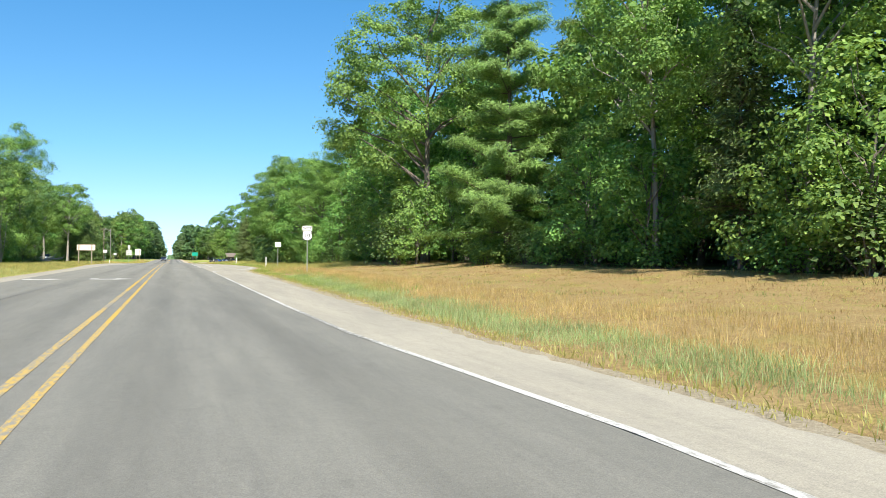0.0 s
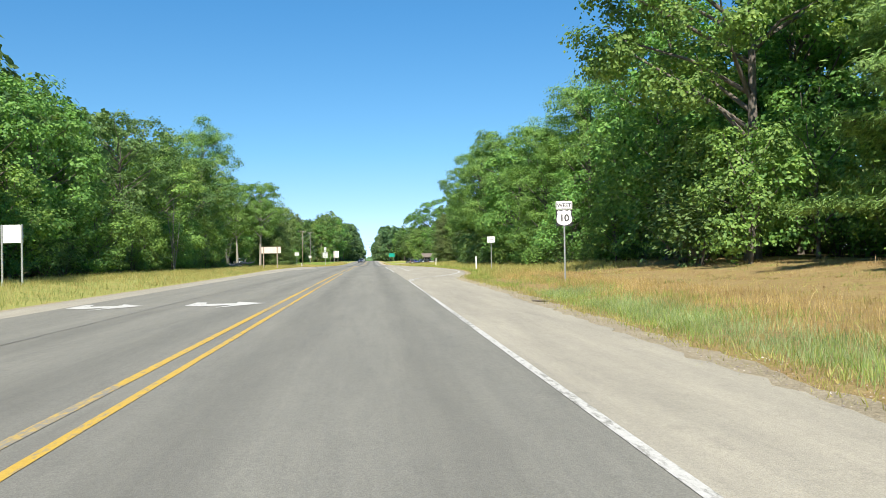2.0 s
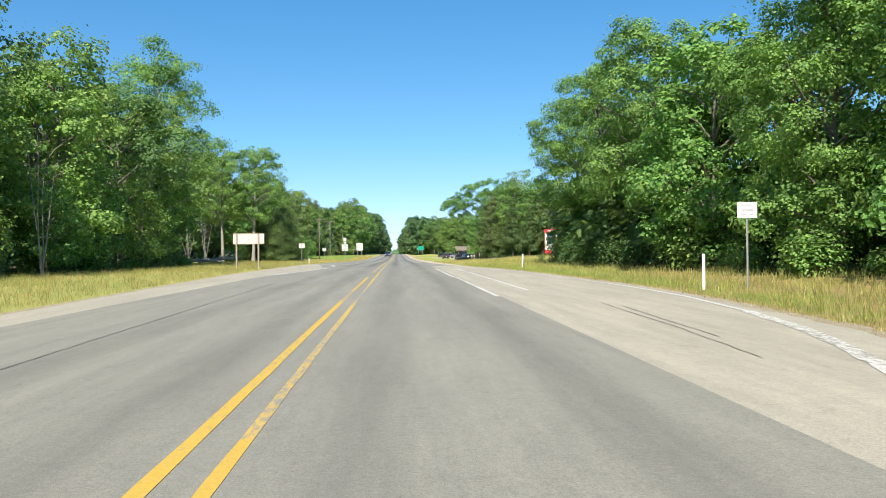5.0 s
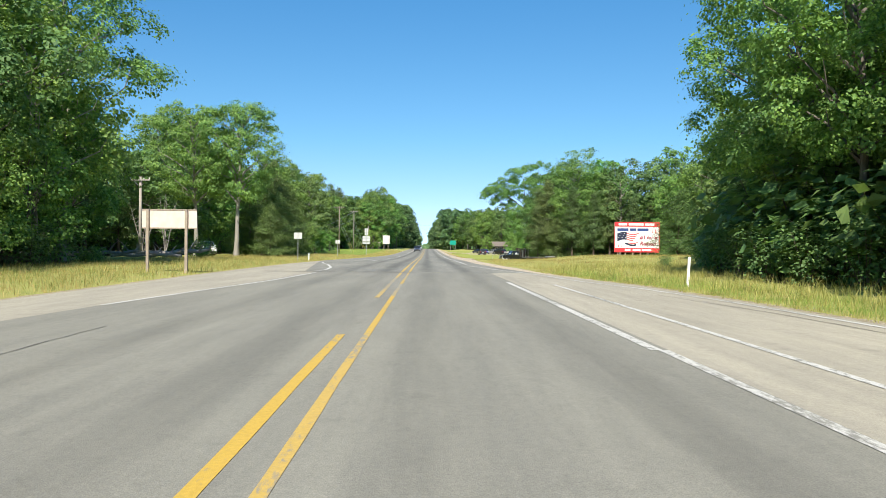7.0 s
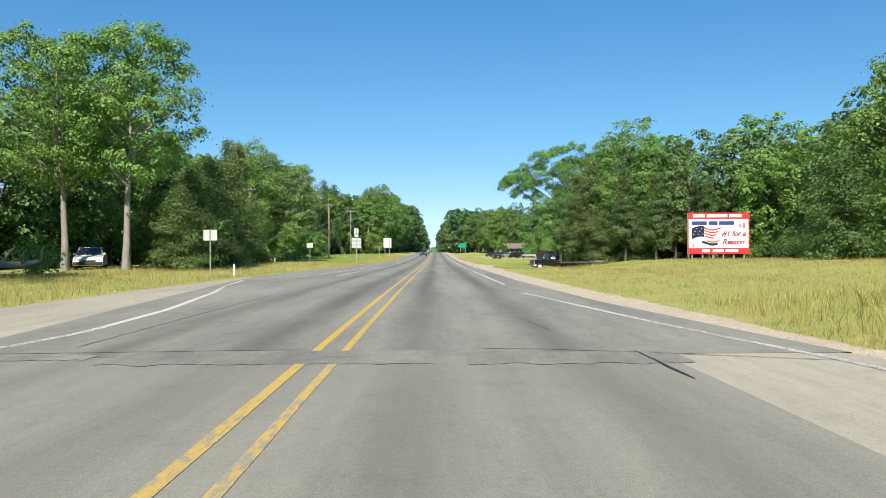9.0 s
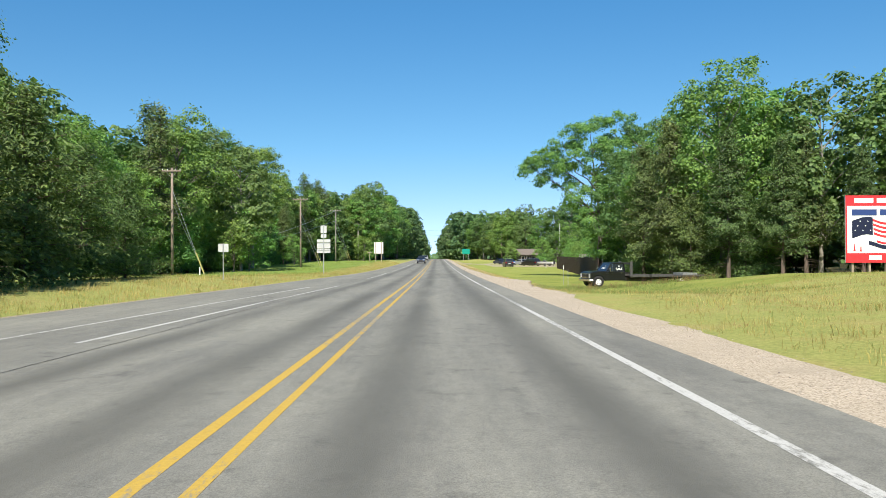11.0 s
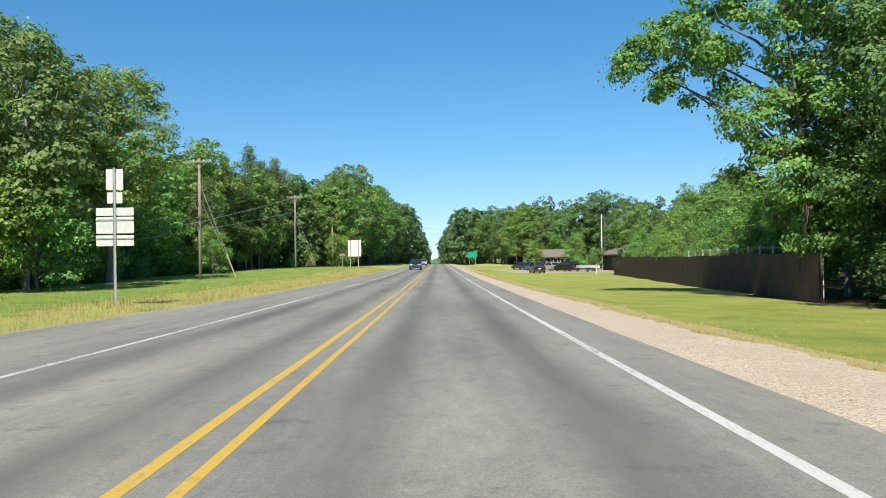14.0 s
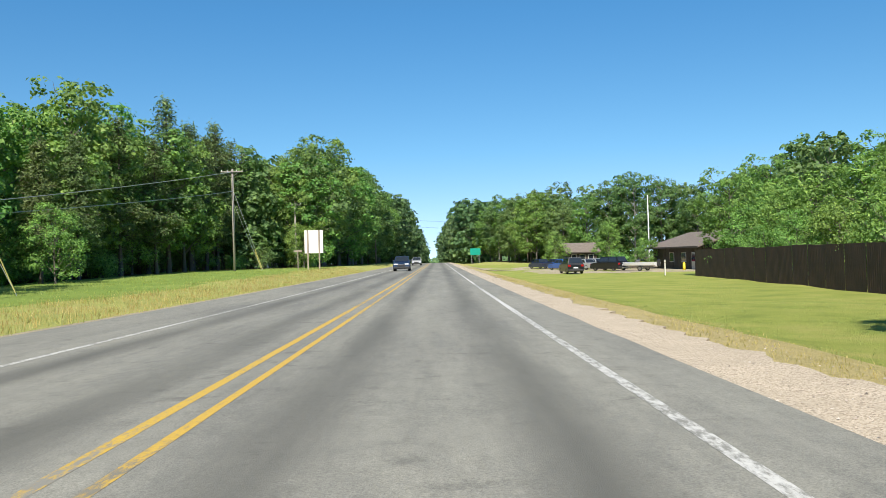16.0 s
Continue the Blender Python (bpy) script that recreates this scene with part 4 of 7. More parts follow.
BACK = models(
    broadleaf("oak_tree", 15, 15.0, 4.8, 2.0, 22, 3200, 0.5, LEAF_DARK, BARK, "green oak deep in the woods"),
    broadleaf("oak_tree", 16, 15.0, 4.8, 2.6, 22, 3200, 0.5, LEAF_DARK, BARK, "dark green oak deep in the woods"),
)
SMALL = models(
    broadleaf("young_maple", 61, 6.0, 2.3, 0.5, 16, 5000, 0.142, LEAF_MAPLE, BARK, "young bright green maple leafy down to the grass", 0.0, 0.08),
    broadleaf("young_oak", 62, 5.2, 2.2, 0.4, 15, 4800, 0.142, LEAF_OAK, BARK, "young yellow-green oak at the wood's edge", 0.0, 0.08),
)
FAR = models(
    broadleaf("far_tree", 21, 15.0, 5.0, 1.2, 20, 2400, 0.66, LEAF_FAR, BARK, "distant green tree beside the highway"),
    broadleaf("far_tree", 22, 13.5, 5.2, 0.8, 20, 2400, 0.66, LEAF_FAR, BARK, "distant leafy tree beside the highway"),
)
PINES = models(
    conifer("white_pine", 31, 17.5, 4.6, 15, 105000, 0.27, NEEDLE, "layered white pine with soft spreading green boughs", 0.06, 0, 0.25, 1.3, 0.12, 0.15),
    conifer("jack_pine", 32, 13.0, 2.5, 20, 8500, 0.28, NEEDLE_DRY, "thin jack pine with dull needles and dead lower twigs", 0.22, 14, 0.15, 1.6, 0.16),
    conifer("young_pine", 33, 6.2, 2.7, 14, 11500, 0.185, NEEDLE_OLIVE, "bushy young pine growing beside the road", 0.04, 0, 0.0, 1.6, 0.17),
    conifer("tall_pine", 34, 16.0, 3.0, 24, 5200, 0.36, NEEDLE_DRY, "tall sparse pine standing in the woods", 0.2, 16, 0.15, 1.8, 0.2),
)
SHRUBS = models(
    shrub("shrub", 41, 2.2, 1.7, 2100, 0.14, LEAF_MAPLE, "leafy green shrub at the foot of the trees"),
    shrub("shrub", 42, 3.2, 1.8, 1900, 0.15, LEAF_DARK, "dark green shrub in the shade of the woods"),
    shrub("shrub", 43, 1.3, 1.2, 1200, 0.14, LEAF_OAK, "low yellow-green bush in the grass"),
    shrub("thicket", 44, 3.2, 1.9, 650, 0.32, LEAF_DARK, "dark thicket deep in the woods"),
)


def plant(model, x, y, scale=1.0, turn=0.0, sink=0.08, label=""):
    c = copy_thing(model, pose(x, y, ground_z(x, y) - sink, 0, 0, turn))
    c.scale = (scale, scale, scale * (0.94 + 0.12 * random.random()))
    if label:
        c["label"] = label
    return c


def row(models_, front, y0, y1, step, back, sx, s0=0.85, s1=1.1, jitter=1.2, until=9999):
    """A row of trees along a front; past until it goes on without planting."""
    y = y0
    while y < y1:
        x = front(y) + sx * (back + random.uniform(-jitter, jitter))
        model, yy, size, turn = random.choice(models_), y + random.uniform(-step * 0.3, step * 0.3), random.uniform(s0, s1), random.uniform(0, 360)
        if y < until:
            plant(model, x, yy, size, turn)
        else:
            random.random()
        y += step * random.uniform(0.85, 1.15)


# right-hand woods, nearest to the road first
row(FINE, tree_front_r, 18, 38, 9.5, 3.6, 1, 0.95, 1.12, 2.0)
row([SHRUBS[3]], tree_front_r, 12, 64, 3.0, 16, 1, 1.7, 2.3)
row(SMALL, tree_front_r, 16, 40, 5.0, 0.6, 1, 0.8, 1.15)
row([PINES[1], PINES[3]], tree_front_r, 22, 38, 8.0, 5.5, 1, 0.85, 1.1)
row([SHRUBS[0]], tree_front_r, 14, 118, 7.5, 0.0, 1, 0.7, 1.2, until=100)
row([NEAR[1], NEAR[1], NEAR[2]], tree_front_r, 58, 72, 7.5, 2.2, 1, 0.95, 1.08)
row([FINE[1], NEAR[3]], tree_front_r, 75, 104, 7.4, 1.8, 1, 0.9, 1.05)
row([NEAR[0], NEAR[2], NEAR[1]], tree_front_r, 104, 119, 7.0, 4.8, 1, 0.66, 0.76)
row(SMALL, tree_front_r, 50, 118, 8.0, 0.2, 1, 0.8, 1.2, until=100)
row(MID, tree_front_r, 20, 70, 8.0, 8.5, 1, 1.05, 1.25)
row(BACK, tree_front_r, 74, 119, 7.0, 7.5, 1, 0.72, 0.85)
row([SHRUBS[3]], tree_front_r, 10, 135, 4.6, 12, 1, 1.6, 2.4)
row([SHRUBS[3]], tree_front_r, 10, 200, 5.8, 20, 1, 1.8, 2.6)
row(MID, tree_front_r, 123, 150, 5.0, 3.0, 1, 0.55, 0.7)
row(MID, tree_front_r, 152, 206, 5.5, 3.0, 1, 0.72, 0.9)
row([SHRUBS[3]], tree_front_r, 40, 70, 3.6, 8.0, 1, 1.6, 2.2)
row(MID[:2], tree_front_r, 140, 225, 6.5, 9.0, 1, 1.0, 1.18)
row(MID, tree_front_r, 228, 300, 6.5, 10.0, 1, 0.7, 0.84)
plant(MID[1], 33.5, 308.0, 0.5, 0)
row([SHRUBS[3]], tree_front_r, 205, 330, 5.8, 14, 1, 1.6, 2.2)
row([SHRUBS[0], SHRUBS[1], SHRUBS[1], SHRUBS[2]], tree_front_r, 13, 118, 3.4, 0.2, 1, 0.6, 1.05, 0.9, until=100)
row([SHRUBS[0], SHRUBS[1]], tree_front_r, 122, 204, 4.2, -0.2, 1, 0.7, 1.1, 0.9)
plant(PINES[0], 20.2, 43.0, 1.0, 40)
plant(PINES[0], 27.5, 46.5, 1.05, 190)
plant(PINES[1], 19.6, 22.0, 0.7, 10)
TRUNKED = models(broadleaf("tall_oak", 9, 16.5, 3.6, 6.0, 18, 30000, 0.12, LEAF_OAK, BARK_PALE, "tall oak with a bare pale trunk", 1.2, 0.14))[0]
plant(TRUNKED, 19.6, 27.0, 1.0, 100)
plant(TRUNKED, 19.6, 19.0, 0.95, 250)
plant(PINES[3], 24.0, 100.0, 1.0, 0)
# oaks whose boughs hang over the dark foot of the woods
keep = random.getstate()
OVERHANG = models(broadleaf("overhanging_oak", 10, 16.5, 4.9, 4.6, 26, 42000, 0.145, LEAF_OAK, BARK, "oak with leafy boughs hanging over the shaded edge of the woods", 0.5, 0.24))[0]
for x, y, k, turn in ((16.2, 105.5, 0.9, 30), (15.4, 113.5, 0.8, 160), (15.8, 119.5, 0.78, 280)):
    plant(OVERHANG, x, y, k, turn)
for x, y in ((15.2, 101.0), (14.6, 104.0), (14.3, 107.5), (13.9, 110.5), (13.6, 113.5), (13.5, 116.5), (13.8, 119.5), (14.2, 122.5), (15.0, 125.0)):
    plant(SHRUBS[1], x, y, 0.75, x * 97)
    plant(SHRUBS[3], x + 1.9, y + 0.8, 1.6, y * 29)
plant(PINES[2], 16.9, 127.2, 0.75, 20)
plant(PINES[2], 19.2, 134.0, 0.8, 65)
plant(PINES[2], 19.8, 141.0, 0.62, 110)
plant(SHRUBS[1], 14.3, 131.3, 0.3, 60)
plant(PINES[2], 24.2, 160.0, 1.0, 75)
plant(NEAR[0], 30.0, 162.0, 0.95, 210)
random.setstate(keep)
plant(SMALL[1], 20.6, 61.5, 1.2, 30)
plant(SMALL[1], 19.6, 45.5, 0.9, 130)
SPREAD_CROWN = (
    (-6.0, -1.0, 11.6, 1.6), (-5.4, 0.8, 10.0, 1.5), (-4.8, -0.6, 13.2, 1.8), (-4.8, 0.6, 9.2, 1.6), (-3.8, -1.6, 15.0, 2.1), (-3.4, 1.4, 12.0, 2.0),
    (-2.4, -2.6, 10.4, 1.8), (-2.0, 0.0, 17.2, 2.2), (-1.4, 2.2, 14.8, 2.2), (0.0, -2.8, 13.2, 2.2), (0.6, -1.0, 18.6, 2.3), (1.2, 2.4, 17.0, 2.2),
    (1.8, -3.0, 16.0, 2.2), (2.2, -1.8, 11.0, 1.9), (3.2, 1.0, 14.0, 2.3), (4.2, -1.6, 16.4, 2.1), (4.8, 0.6, 12.0, 2.0), (-1.0, 2.6, 9.0, 1.7), (-3.2, -0.2, 7.6, 1.4),
)
OAK_SPREADING = models(broadleaf("spreading_oak", 52, 19.5, 4.8, 6.5, 19, 44000, 0.16, LEAF_OAK, BARK, "great oak with a dark trunk and limbs spreading over the verge", 0.3, 0.3, SPREAD_CROWN))[0]
plant(OAK_SPREADING, 18.6, 54.2, 1.0, 0)
plant(SMALL[1], 17.0, 51.2, 1.0, 70)
plant(SMALL[0], 19.4, 50.6, 1.05, 210)
plant(SHRUBS[1], 16.6, 55.0, 1.2, 20)
plant(SHRUBS[1], 17.4, 58.5, 1.4, 140)
plant(TALL[0], -20.0, 52.5, 1.05, 75, label="very tall oak rising over the roadside woods")
# by the truck, the fence and the yard
plant(MID[3], 37.0, 207.0, 1.15, 20)
plant(PINES[2], 24.0, 204.5, 1.0, 0)
plant(NEAR[1], 25.5, 209.0, 1.02, 120)
plant(PINES[2], 20.5, 206.0, 1.05, 50)
plant(NEAR[2], 23.6, 208.0, 1.04, 80)
plant(PINES[2], 19.5, 213.0, 0.95, 190)
plant(NEAR[0], 23.5, 218.0, 1.02, 200)
plant(MID[3], 26.0, 227.0, 1.12, 40)
plant(PINES[1], 19.4, 207.5, 0.9, 10)
plant(PINES[1], 18.6, 212.0, 0.85, 130)
plant(PINES[1], 22.4, 203.5, 0.8, 220)
# thickets that close the woods at eye level
for x, y in ((24.5, 19.0), (27.5, 22.5), (31.0, 25.0), (27.0, 17.5), (33.0, 22.0), (36.0, 29.0), (30.0, 17.0), (24.0, 14.0)):
    plant(SHRUBS[3], x, y, 2.1, x * 31)
for x, y in ((20.8, 229.0), (22.0, 226.0), (20.6, 221.5), (22.4, 232.5), (24.0, 229.0), (25.5, 234.0)):
    plant(SHRUBS[1], x, y, 1.0, x * 53)
# thin pines behind the billboard
for x, y, k in ((25.0, 200.5, 0.75), (28.0, 203.5, 0.85), (31.0, 201.5, 0.7), (34.5, 203.0, 0.8), (37.0, 200.5, 0.72), (39.5, 203.0, 0.8)):
    plant(PINES[1], x, y, k, y * 71)
OAK_CROWN = (
    (-6.6, 3.6, 11.9, 1.74), (-5.3, 2.6, 12.8, 1.86), (-4.7, 3.0, 10.7, 1.62), (-3.5, 1.6, 13.8, 2.09), (-2.6, 1.0, 11.6, 1.86), (-1.0, 0.0, 15.0, 2.44),
    (0.6, -1.0, 12.6, 2.44), (2.0, 1.0, 15.6, 2.44), (3.2, -1.0, 13.0, 2.44), (-2.2, 0.4, 8.7, 1.62), (0.2, -1.0, 9.0, 2.09), (2.2, 0.0, 9.6, 2.20),
    (-1.2, -0.5, 6.2, 1.74), (1.2, 0.5, 6.2, 1.86), (1.8, -0.5, 3.7, 1.74), (-0.4, -1.0, 3.8, 1.51), (4.0, 0.5, 7.0, 2.09),
)
OAK_LEANING = models(broadleaf("leaning_oak", 51, 16.0, 4.6, 4.6, 17, 46000, 0.18, LEAF_OAK, BARK, "oak with crooked limbs reaching over the lawn", -0.8, 0.26, OAK_CROWN))[0]
plant(OAK_LEANING, 20.0, 236.3, 1.0, 0)
plant(MID[3], 31.0, 214.0, 1.0, 70)
plant(MID[0], 34.5, 222.0, 1.0, 170)
plant(MID[2], 30.0, 205.5, 0.95, 270)
plant(NEAR[4], 23.0, 232.5, 0.95, 300)
plant(MID[2], 23.5, 239.0, 1.0, 60)
plant(SHRUBS[1], 20.6, 224.0, 0.8, 20)
plant(NEAR[4], 22.5, 223.0, 1.0, 60)
for x, y, s in ((26.5, 258, 0.5), (27.5, 266, 0.55), (28.5, 274, 0.6), (30.0, 283, 0.62), (30.5, 291, 0.55), (31.5, 299, 0.5), (33, 270, 0.62), (36, 286, 0.64), (23.5, 244, 0.52), (25, 251, 0.52), (31, 258, 0.6), (27.4, 300, 0.6)):
    plant(MID[1 if int(y) % 2 else 0], x, y, s, y * 37)
# boughs that hang over the fence
for k in range(9):
    y = 245.0 + 6.6 * k
    plant(SMALL[k % 2], 19.0 + 6.3 * (y - 233.0) / 70.0 + 2.5, y, 0.72 + 0.1 * (k % 3), 47 * k)
row(MID, tree_front_r, 318, 352, 6.0, 4.0, 1, 0.66, 0.78)
row([MID[2], MID[3], MID[0]], tree_front_r, 352, 480, 6.2, 3.0, 1, 1.05, 1.25)
row(BACK, tree_front_r, 346, 480, 8.5, 10.0, 1, 1.1, 1.3)
row([SHRUBS[3]], tree_front_r, 330, 480, 6.0, 8.0, 1, 1.6, 2.2)
row([SHRUBS[3]], tree_front_l, 341, 470, 5.5, 5.5, -1, 1.5, 2.2)
plant(SHRUBS[0], 27.6, 341.0, 1.2, 0)
plant(SMALL[1], 29.6, 336.0, 0.8, 0, label="small yellow-green tree beside the parked boat")
plant(SMALL[0], 22.2, 366.0, 0.9, 0)
plant(MID[1], 30.5, 362.0, 0.5, 90)
row(FAR, tree_front_r, 484, 900, 11.0, 1.0, 1, 1.4, 1.65)
row(FAR, tree_front_r, 490, 700, 15.0, 11.0, 1, 1.0, 1.15)
# left-hand woods
BRIGHT = [MID[0], MID[1]] * 2
row(NEAR[:5], tree_front_l, 30, 141, 7.0, 1.8, -1, 0.86, 1.05)
row(SMALL, tree_front_l, 34, 132, 6.5, 0.0, -1, 0.8, 1.25)
row(MID, tree_front_l, 12, 30, 7.0, 2.0, -1)
row(BACK, tree_front_l, 10, 150, 6.8, 8.0, -1, 1.05, 1.22)
row([SHRUBS[3]], tree_front_l, 10, 200, 5.2, 12, -1, 1.6, 2.4)
row([SHRUBS[3]], tree_front_l, 160, 345, 5.8, 8, -1, 1.5, 2.2)
row([SHRUBS[0], SHRUBS[1], SHRUBS[1], SHRUBS[2]], tree_front_l, 20, 136, 3.4, -0.4, -1, 0.7, 1.1, 0.9)
plant(TALL[0], -17.6, 164.5, 0.83, 30)
plant(TALL[0], -21.8, 165.5, 0.81, 200)
plant(TALL[0], -34.0, 193.0, 1.08, 120)
plant(TALL[0], -31.0, 199.0, 1.0, 250)
row(MID, tree_front_l, 164, 198, 6.0, 3.0, -1, 0.85, 1.0)
row([PINES[1], PINES[3]], tree_front_l, 152, 180, 7.0, 1.5, -1, 0.7, 0.95)
row(BACK, tree_front_l, 146, 178, 7.0, 9.0, -1, 0.85, 1.0)
for x, y, s in ((-14.2, 164.0, 0.8), (-14.6, 168.5, 1.05), (-15.2, 174.0, 1.2), (-15.6, 180.0, 1.25), (-16.0, 186.0, 1.1), (-16.2, 192.0, 0.9), (-18.0, 172.0, 1.1), (-18.5, 180.0, 1.2)):
    plant(PINES[2], x, y, s, y * 53)
plant(SHRUBS[0], -18.5, 155.5, 0.8, 0)
row(NEAR[:4], tree_front_l, 192, 238, 6.6, 2.5, -1, 0.76, 0.92)
plant(PINES[3], -25.8, 225.0, 1.0, 0)
plant(PINES[3], -28.4, 229.0, 1.05, 60)
row(SMALL, tree_front_l, 192, 262, 5.5, 0.0, -1, 0.8, 1.25)
row([NEAR[4], NEAR[0], NEAR[2]], tree_front_l, 236, 266, 6.0, 2.5, -1, 1.15, 1.25)
row(BRIGHT, tree_front_l, 270, 300, 5.6, 2.5, -1, 0.92, 1.05)
row(BRIGHT, tree_front_l, 298, 322, 5.5, 3.0, -1, 1.05, 1.2)
row(BRIGHT, tree_front_l, 324, 336, 6.5, 6.5, -1, 1.0, 1.15)
row(BACK, tree_front_l, 196, 265, 7.5, 9.5, -1, 1.0, 1.15)
row(BACK, tree_front_l, 265, 345, 7.0, 9.5, -1, 0.92, 1.05)
row([SHRUBS[0], SHRUBS[1]], tree_front_l, 188, 300, 5.0, -0.3, -1, 0.7, 1.2, 1.0)
row([PINES[3], PINES[3], MID[0]], lambda y: -27.0, 316, 362, 3.2, 1.0, -1, 1.06, 1.2)
row(SMALL + SHRUBS[:2], tree_front_l, 262, 345, 3.6, 0.0, -1, 0.9, 1.2)
row([SHRUBS[3]], lambda y: -36.0, 296, 420, 5.0, 0.0, -1, 1.6, 2.2)
for x, y, k in ((-26.0, 288.0, 0.8), (-27.0, 296.0, 0.95), (-29.5, 300.0, 0.9), (-28.0, 307.0, 0.95), (-26.8, 313.0, 0.9), (-30.5, 318.0, 0.95)):
    plant(PINES[3 if int(y) % 2 else 1], x, y, k, y * 61)
plant(TALL[0], -25.5, 262.0, 1.05, 40)
plant(NEAR[0], -19.0, 350.0, 1.12, 100)
plant(SHRUBS[0], -24.5, 250.0, 1.2, 0)
plant(SMALL[0], -23.5, 285.0, 0.85, 0, label="young bright green maple on the verge")
row(MID, tree_front_l, 349, 470, 5.6, 1.5, -1, 1.2, 1.42)
row(BACK, tree_front_l, 345, 470, 8.0, 8.5, -1, 1.1, 1.3)
row(FAR, tree_front_l, 474, 900, 11.0, -0.5, -1, 1.4, 1.65)
row(FAR, tree_front_l, 480, 700, 15.0, 10.0, -1, 1.0, 1.15)


keep = random.getstate()
random.seed(404)
row(MID, tree_front_r, 140, 206, 6.0, 6.5, 1, 0.85, 1.02)
random.setstate(keep)


keep = random.getstate()
random.seed(77)
plant(FINE[0], -21.8, 137.0, 1.3, 60)
plant(NEAR[1], 20.2, 66.5, 1.15, 20)
plant(NEAR[1], 25.0, 61.0, 1.15, 140)
plant(NEAR[1], 21.6, 72.5, 1.12, 100)
plant(MID[2], -22.4, 243.0, 1.0, 10)
plant(SMALL[0], -21.0, 241.6, 1.15, 10)
plant(SMALL[1], -22.4, 239.8, 1.2, 80)
plant(SMALL[0], 18.4, 63.6, 1.35, 200)
plant(SMALL[1], 20.0, 61.0, 1.4, 290)
plant(SMALL[1], 19.4, 57.6, 1.25, 150)
random.setstate(keep)


def side_woods():
    """The woods that go on behind the rows of trees."""
    rng = np.random.default_rng(19)
    for sx, front in ((1, tree_front_r), (-1, tree_front_l)):
        n = 15000
        y = rng.uniform(-30, 470, n)
        x = np.array([front(v) for v in y]) + sx * (24 + 130 * rng.uniform(0, 1, n) ** 1.4)
        hump = 11 + 2.5 * np.sin(x * 0.55) * np.sin(y * 0.47) + 1.5 * np.sin(y * 0.21)
        z = np.array([road_z(v) for v in y]) + rng.uniform(0.02, 1, n) ** 0.5 * hump
        v, f = leaf_quads(rng, np.stack([x, y, z], -1), np.tile([-0.5 * sx, -0.3, 0.8], (n, 1)), 2.4)
        tagged(mesh_object("deep_woods", v, f, LEAF_DARK), "dense green woods stretching away from the highway", "woods", kind="stuff")
    # lower growth close behind the roadside trees
    rng = np.random.default_rng(20)
    for sx, front in ((1, tree_front_r), (-1, tree_front_l)):
        n = 9000
        y = rng.uniform(-30, 470, n)
        x = np.array([front(v) for v in y]) + sx * rng.uniform(14, 27, n)
        z = np.array([road_z(v) for v in y]) + rng.uniform(0.02, 1, n) ** 0.6 * (5.5 + 1.5 * np.sin(x * 0.6) * np.sin(y * 0.5))
        v, f = leaf_quads(rng, np.stack([x, y, z], -1), np.tile([-0.4 * sx, -0.3, 0.8], (n, 1)), 0.9)
        tagged(mesh_object("undergrowth", v, f, LEAF_DARK), "dark undergrowth behind the roadside trees", "woods", kind="stuff")


side_woods()


def far_woods():
    """Woods on the far side of the valley, closing the view along the road."""
    rng = np.random.default_rng(9)
    n = 22000
    p = np.stack([rng.uniform(-900, 900, n), rng.uniform(1250, 1500, n), np.zeros(n)], -1)
    hump = 9 + 5 * np.sin(p[:, 0] * 0.011) + 3 * np.sin(p[:, 0] * 0.043)
    p[:, 2] = -13 + rng.uniform(0, 1, n) ** 0.7 * hump * (1 + (p[:, 1] - 1250) / 400)
    v, f = leaf_quads(rng, p, np.tile([0, -0.6, 0.6], (n, 1)), 5.0)
    tagged(mesh_object("far_woods", v, f, LEAF_FAR), "hazy distant woods beyond the crest", "woods", kind="stuff")


far_woods()


# ---- grass ----
def blades(name, label, mat, count, place, h0, h1, width, seed, clump=7, spread=0.16, lean=0.35):
    """Standing grass in tufts: bent blades, each two triangles."""
    rng = np.random.default_rng(seed)
    roots = np.array([q for q in (place(rng) for _ in range(count // clump)) if q is not None])
    p = np.repeat(roots, clump, axis=0)
    n = len(p)
    p[:, :2] += rng.normal(0, spread, (n, 2))
    h = rng.uniform(h0, h1, n) * np.repeat(rng.uniform(0.6, 1.25, len(roots)), clump)
    a = rng.uniform(0, math.tau, n)
    side = np.stack([np.cos(a), np.sin(a), np.zeros(n)], -1) * (width * rng.uniform(0.6, 1.3, n))[:, None]
    tip = np.stack([rng.normal(0, lean, n) * h, rng.normal(0, lean, n) * h, h], -1)
    v = np.empty((n, 5, 3))
    v[:, 0], v[:, 1] = p - side, p + side
    mid = p + tip * np.array([0.38, 0.38, 0.58])
    v[:, 2], v[:, 3], v[:, 4] = mid + side * 0.75, mid - side * 0.75, p + tip
    base = np.arange(n)[:, None] * 5
    faces = (base + np.array([0, 1, 2, 3])).tolist() + (base + np.array([3, 2, 4])).tolist()
    tagged(mesh_object(name, v.reshape(-1, 3), faces, mat), label, "grass", kind="stuff")


def spot_r(y0, y1, a, b, power=1.0, bare=-2.0, seed=0.0):
    """Tufts at a to b metres beyond the paving; none where a slow noise lies under bare."""
    def f(rng):
        y = rng.uniform(y0, y1)
        e = lerp(GRASS_R, y)
        x = e + a + (b - a) * rng.uniform(0, 1) ** power
        if noise.noise((x * 0.55, y * 0.3, seed)) + 0.6 * noise.noise((x * 1.6, y * 1.1, seed + 4)) < bare:
            return None
        if x > tree_front_r(y) + 0.8:
            return None
        return (x, y, ground_z(x, y) - 0.03)
    return f


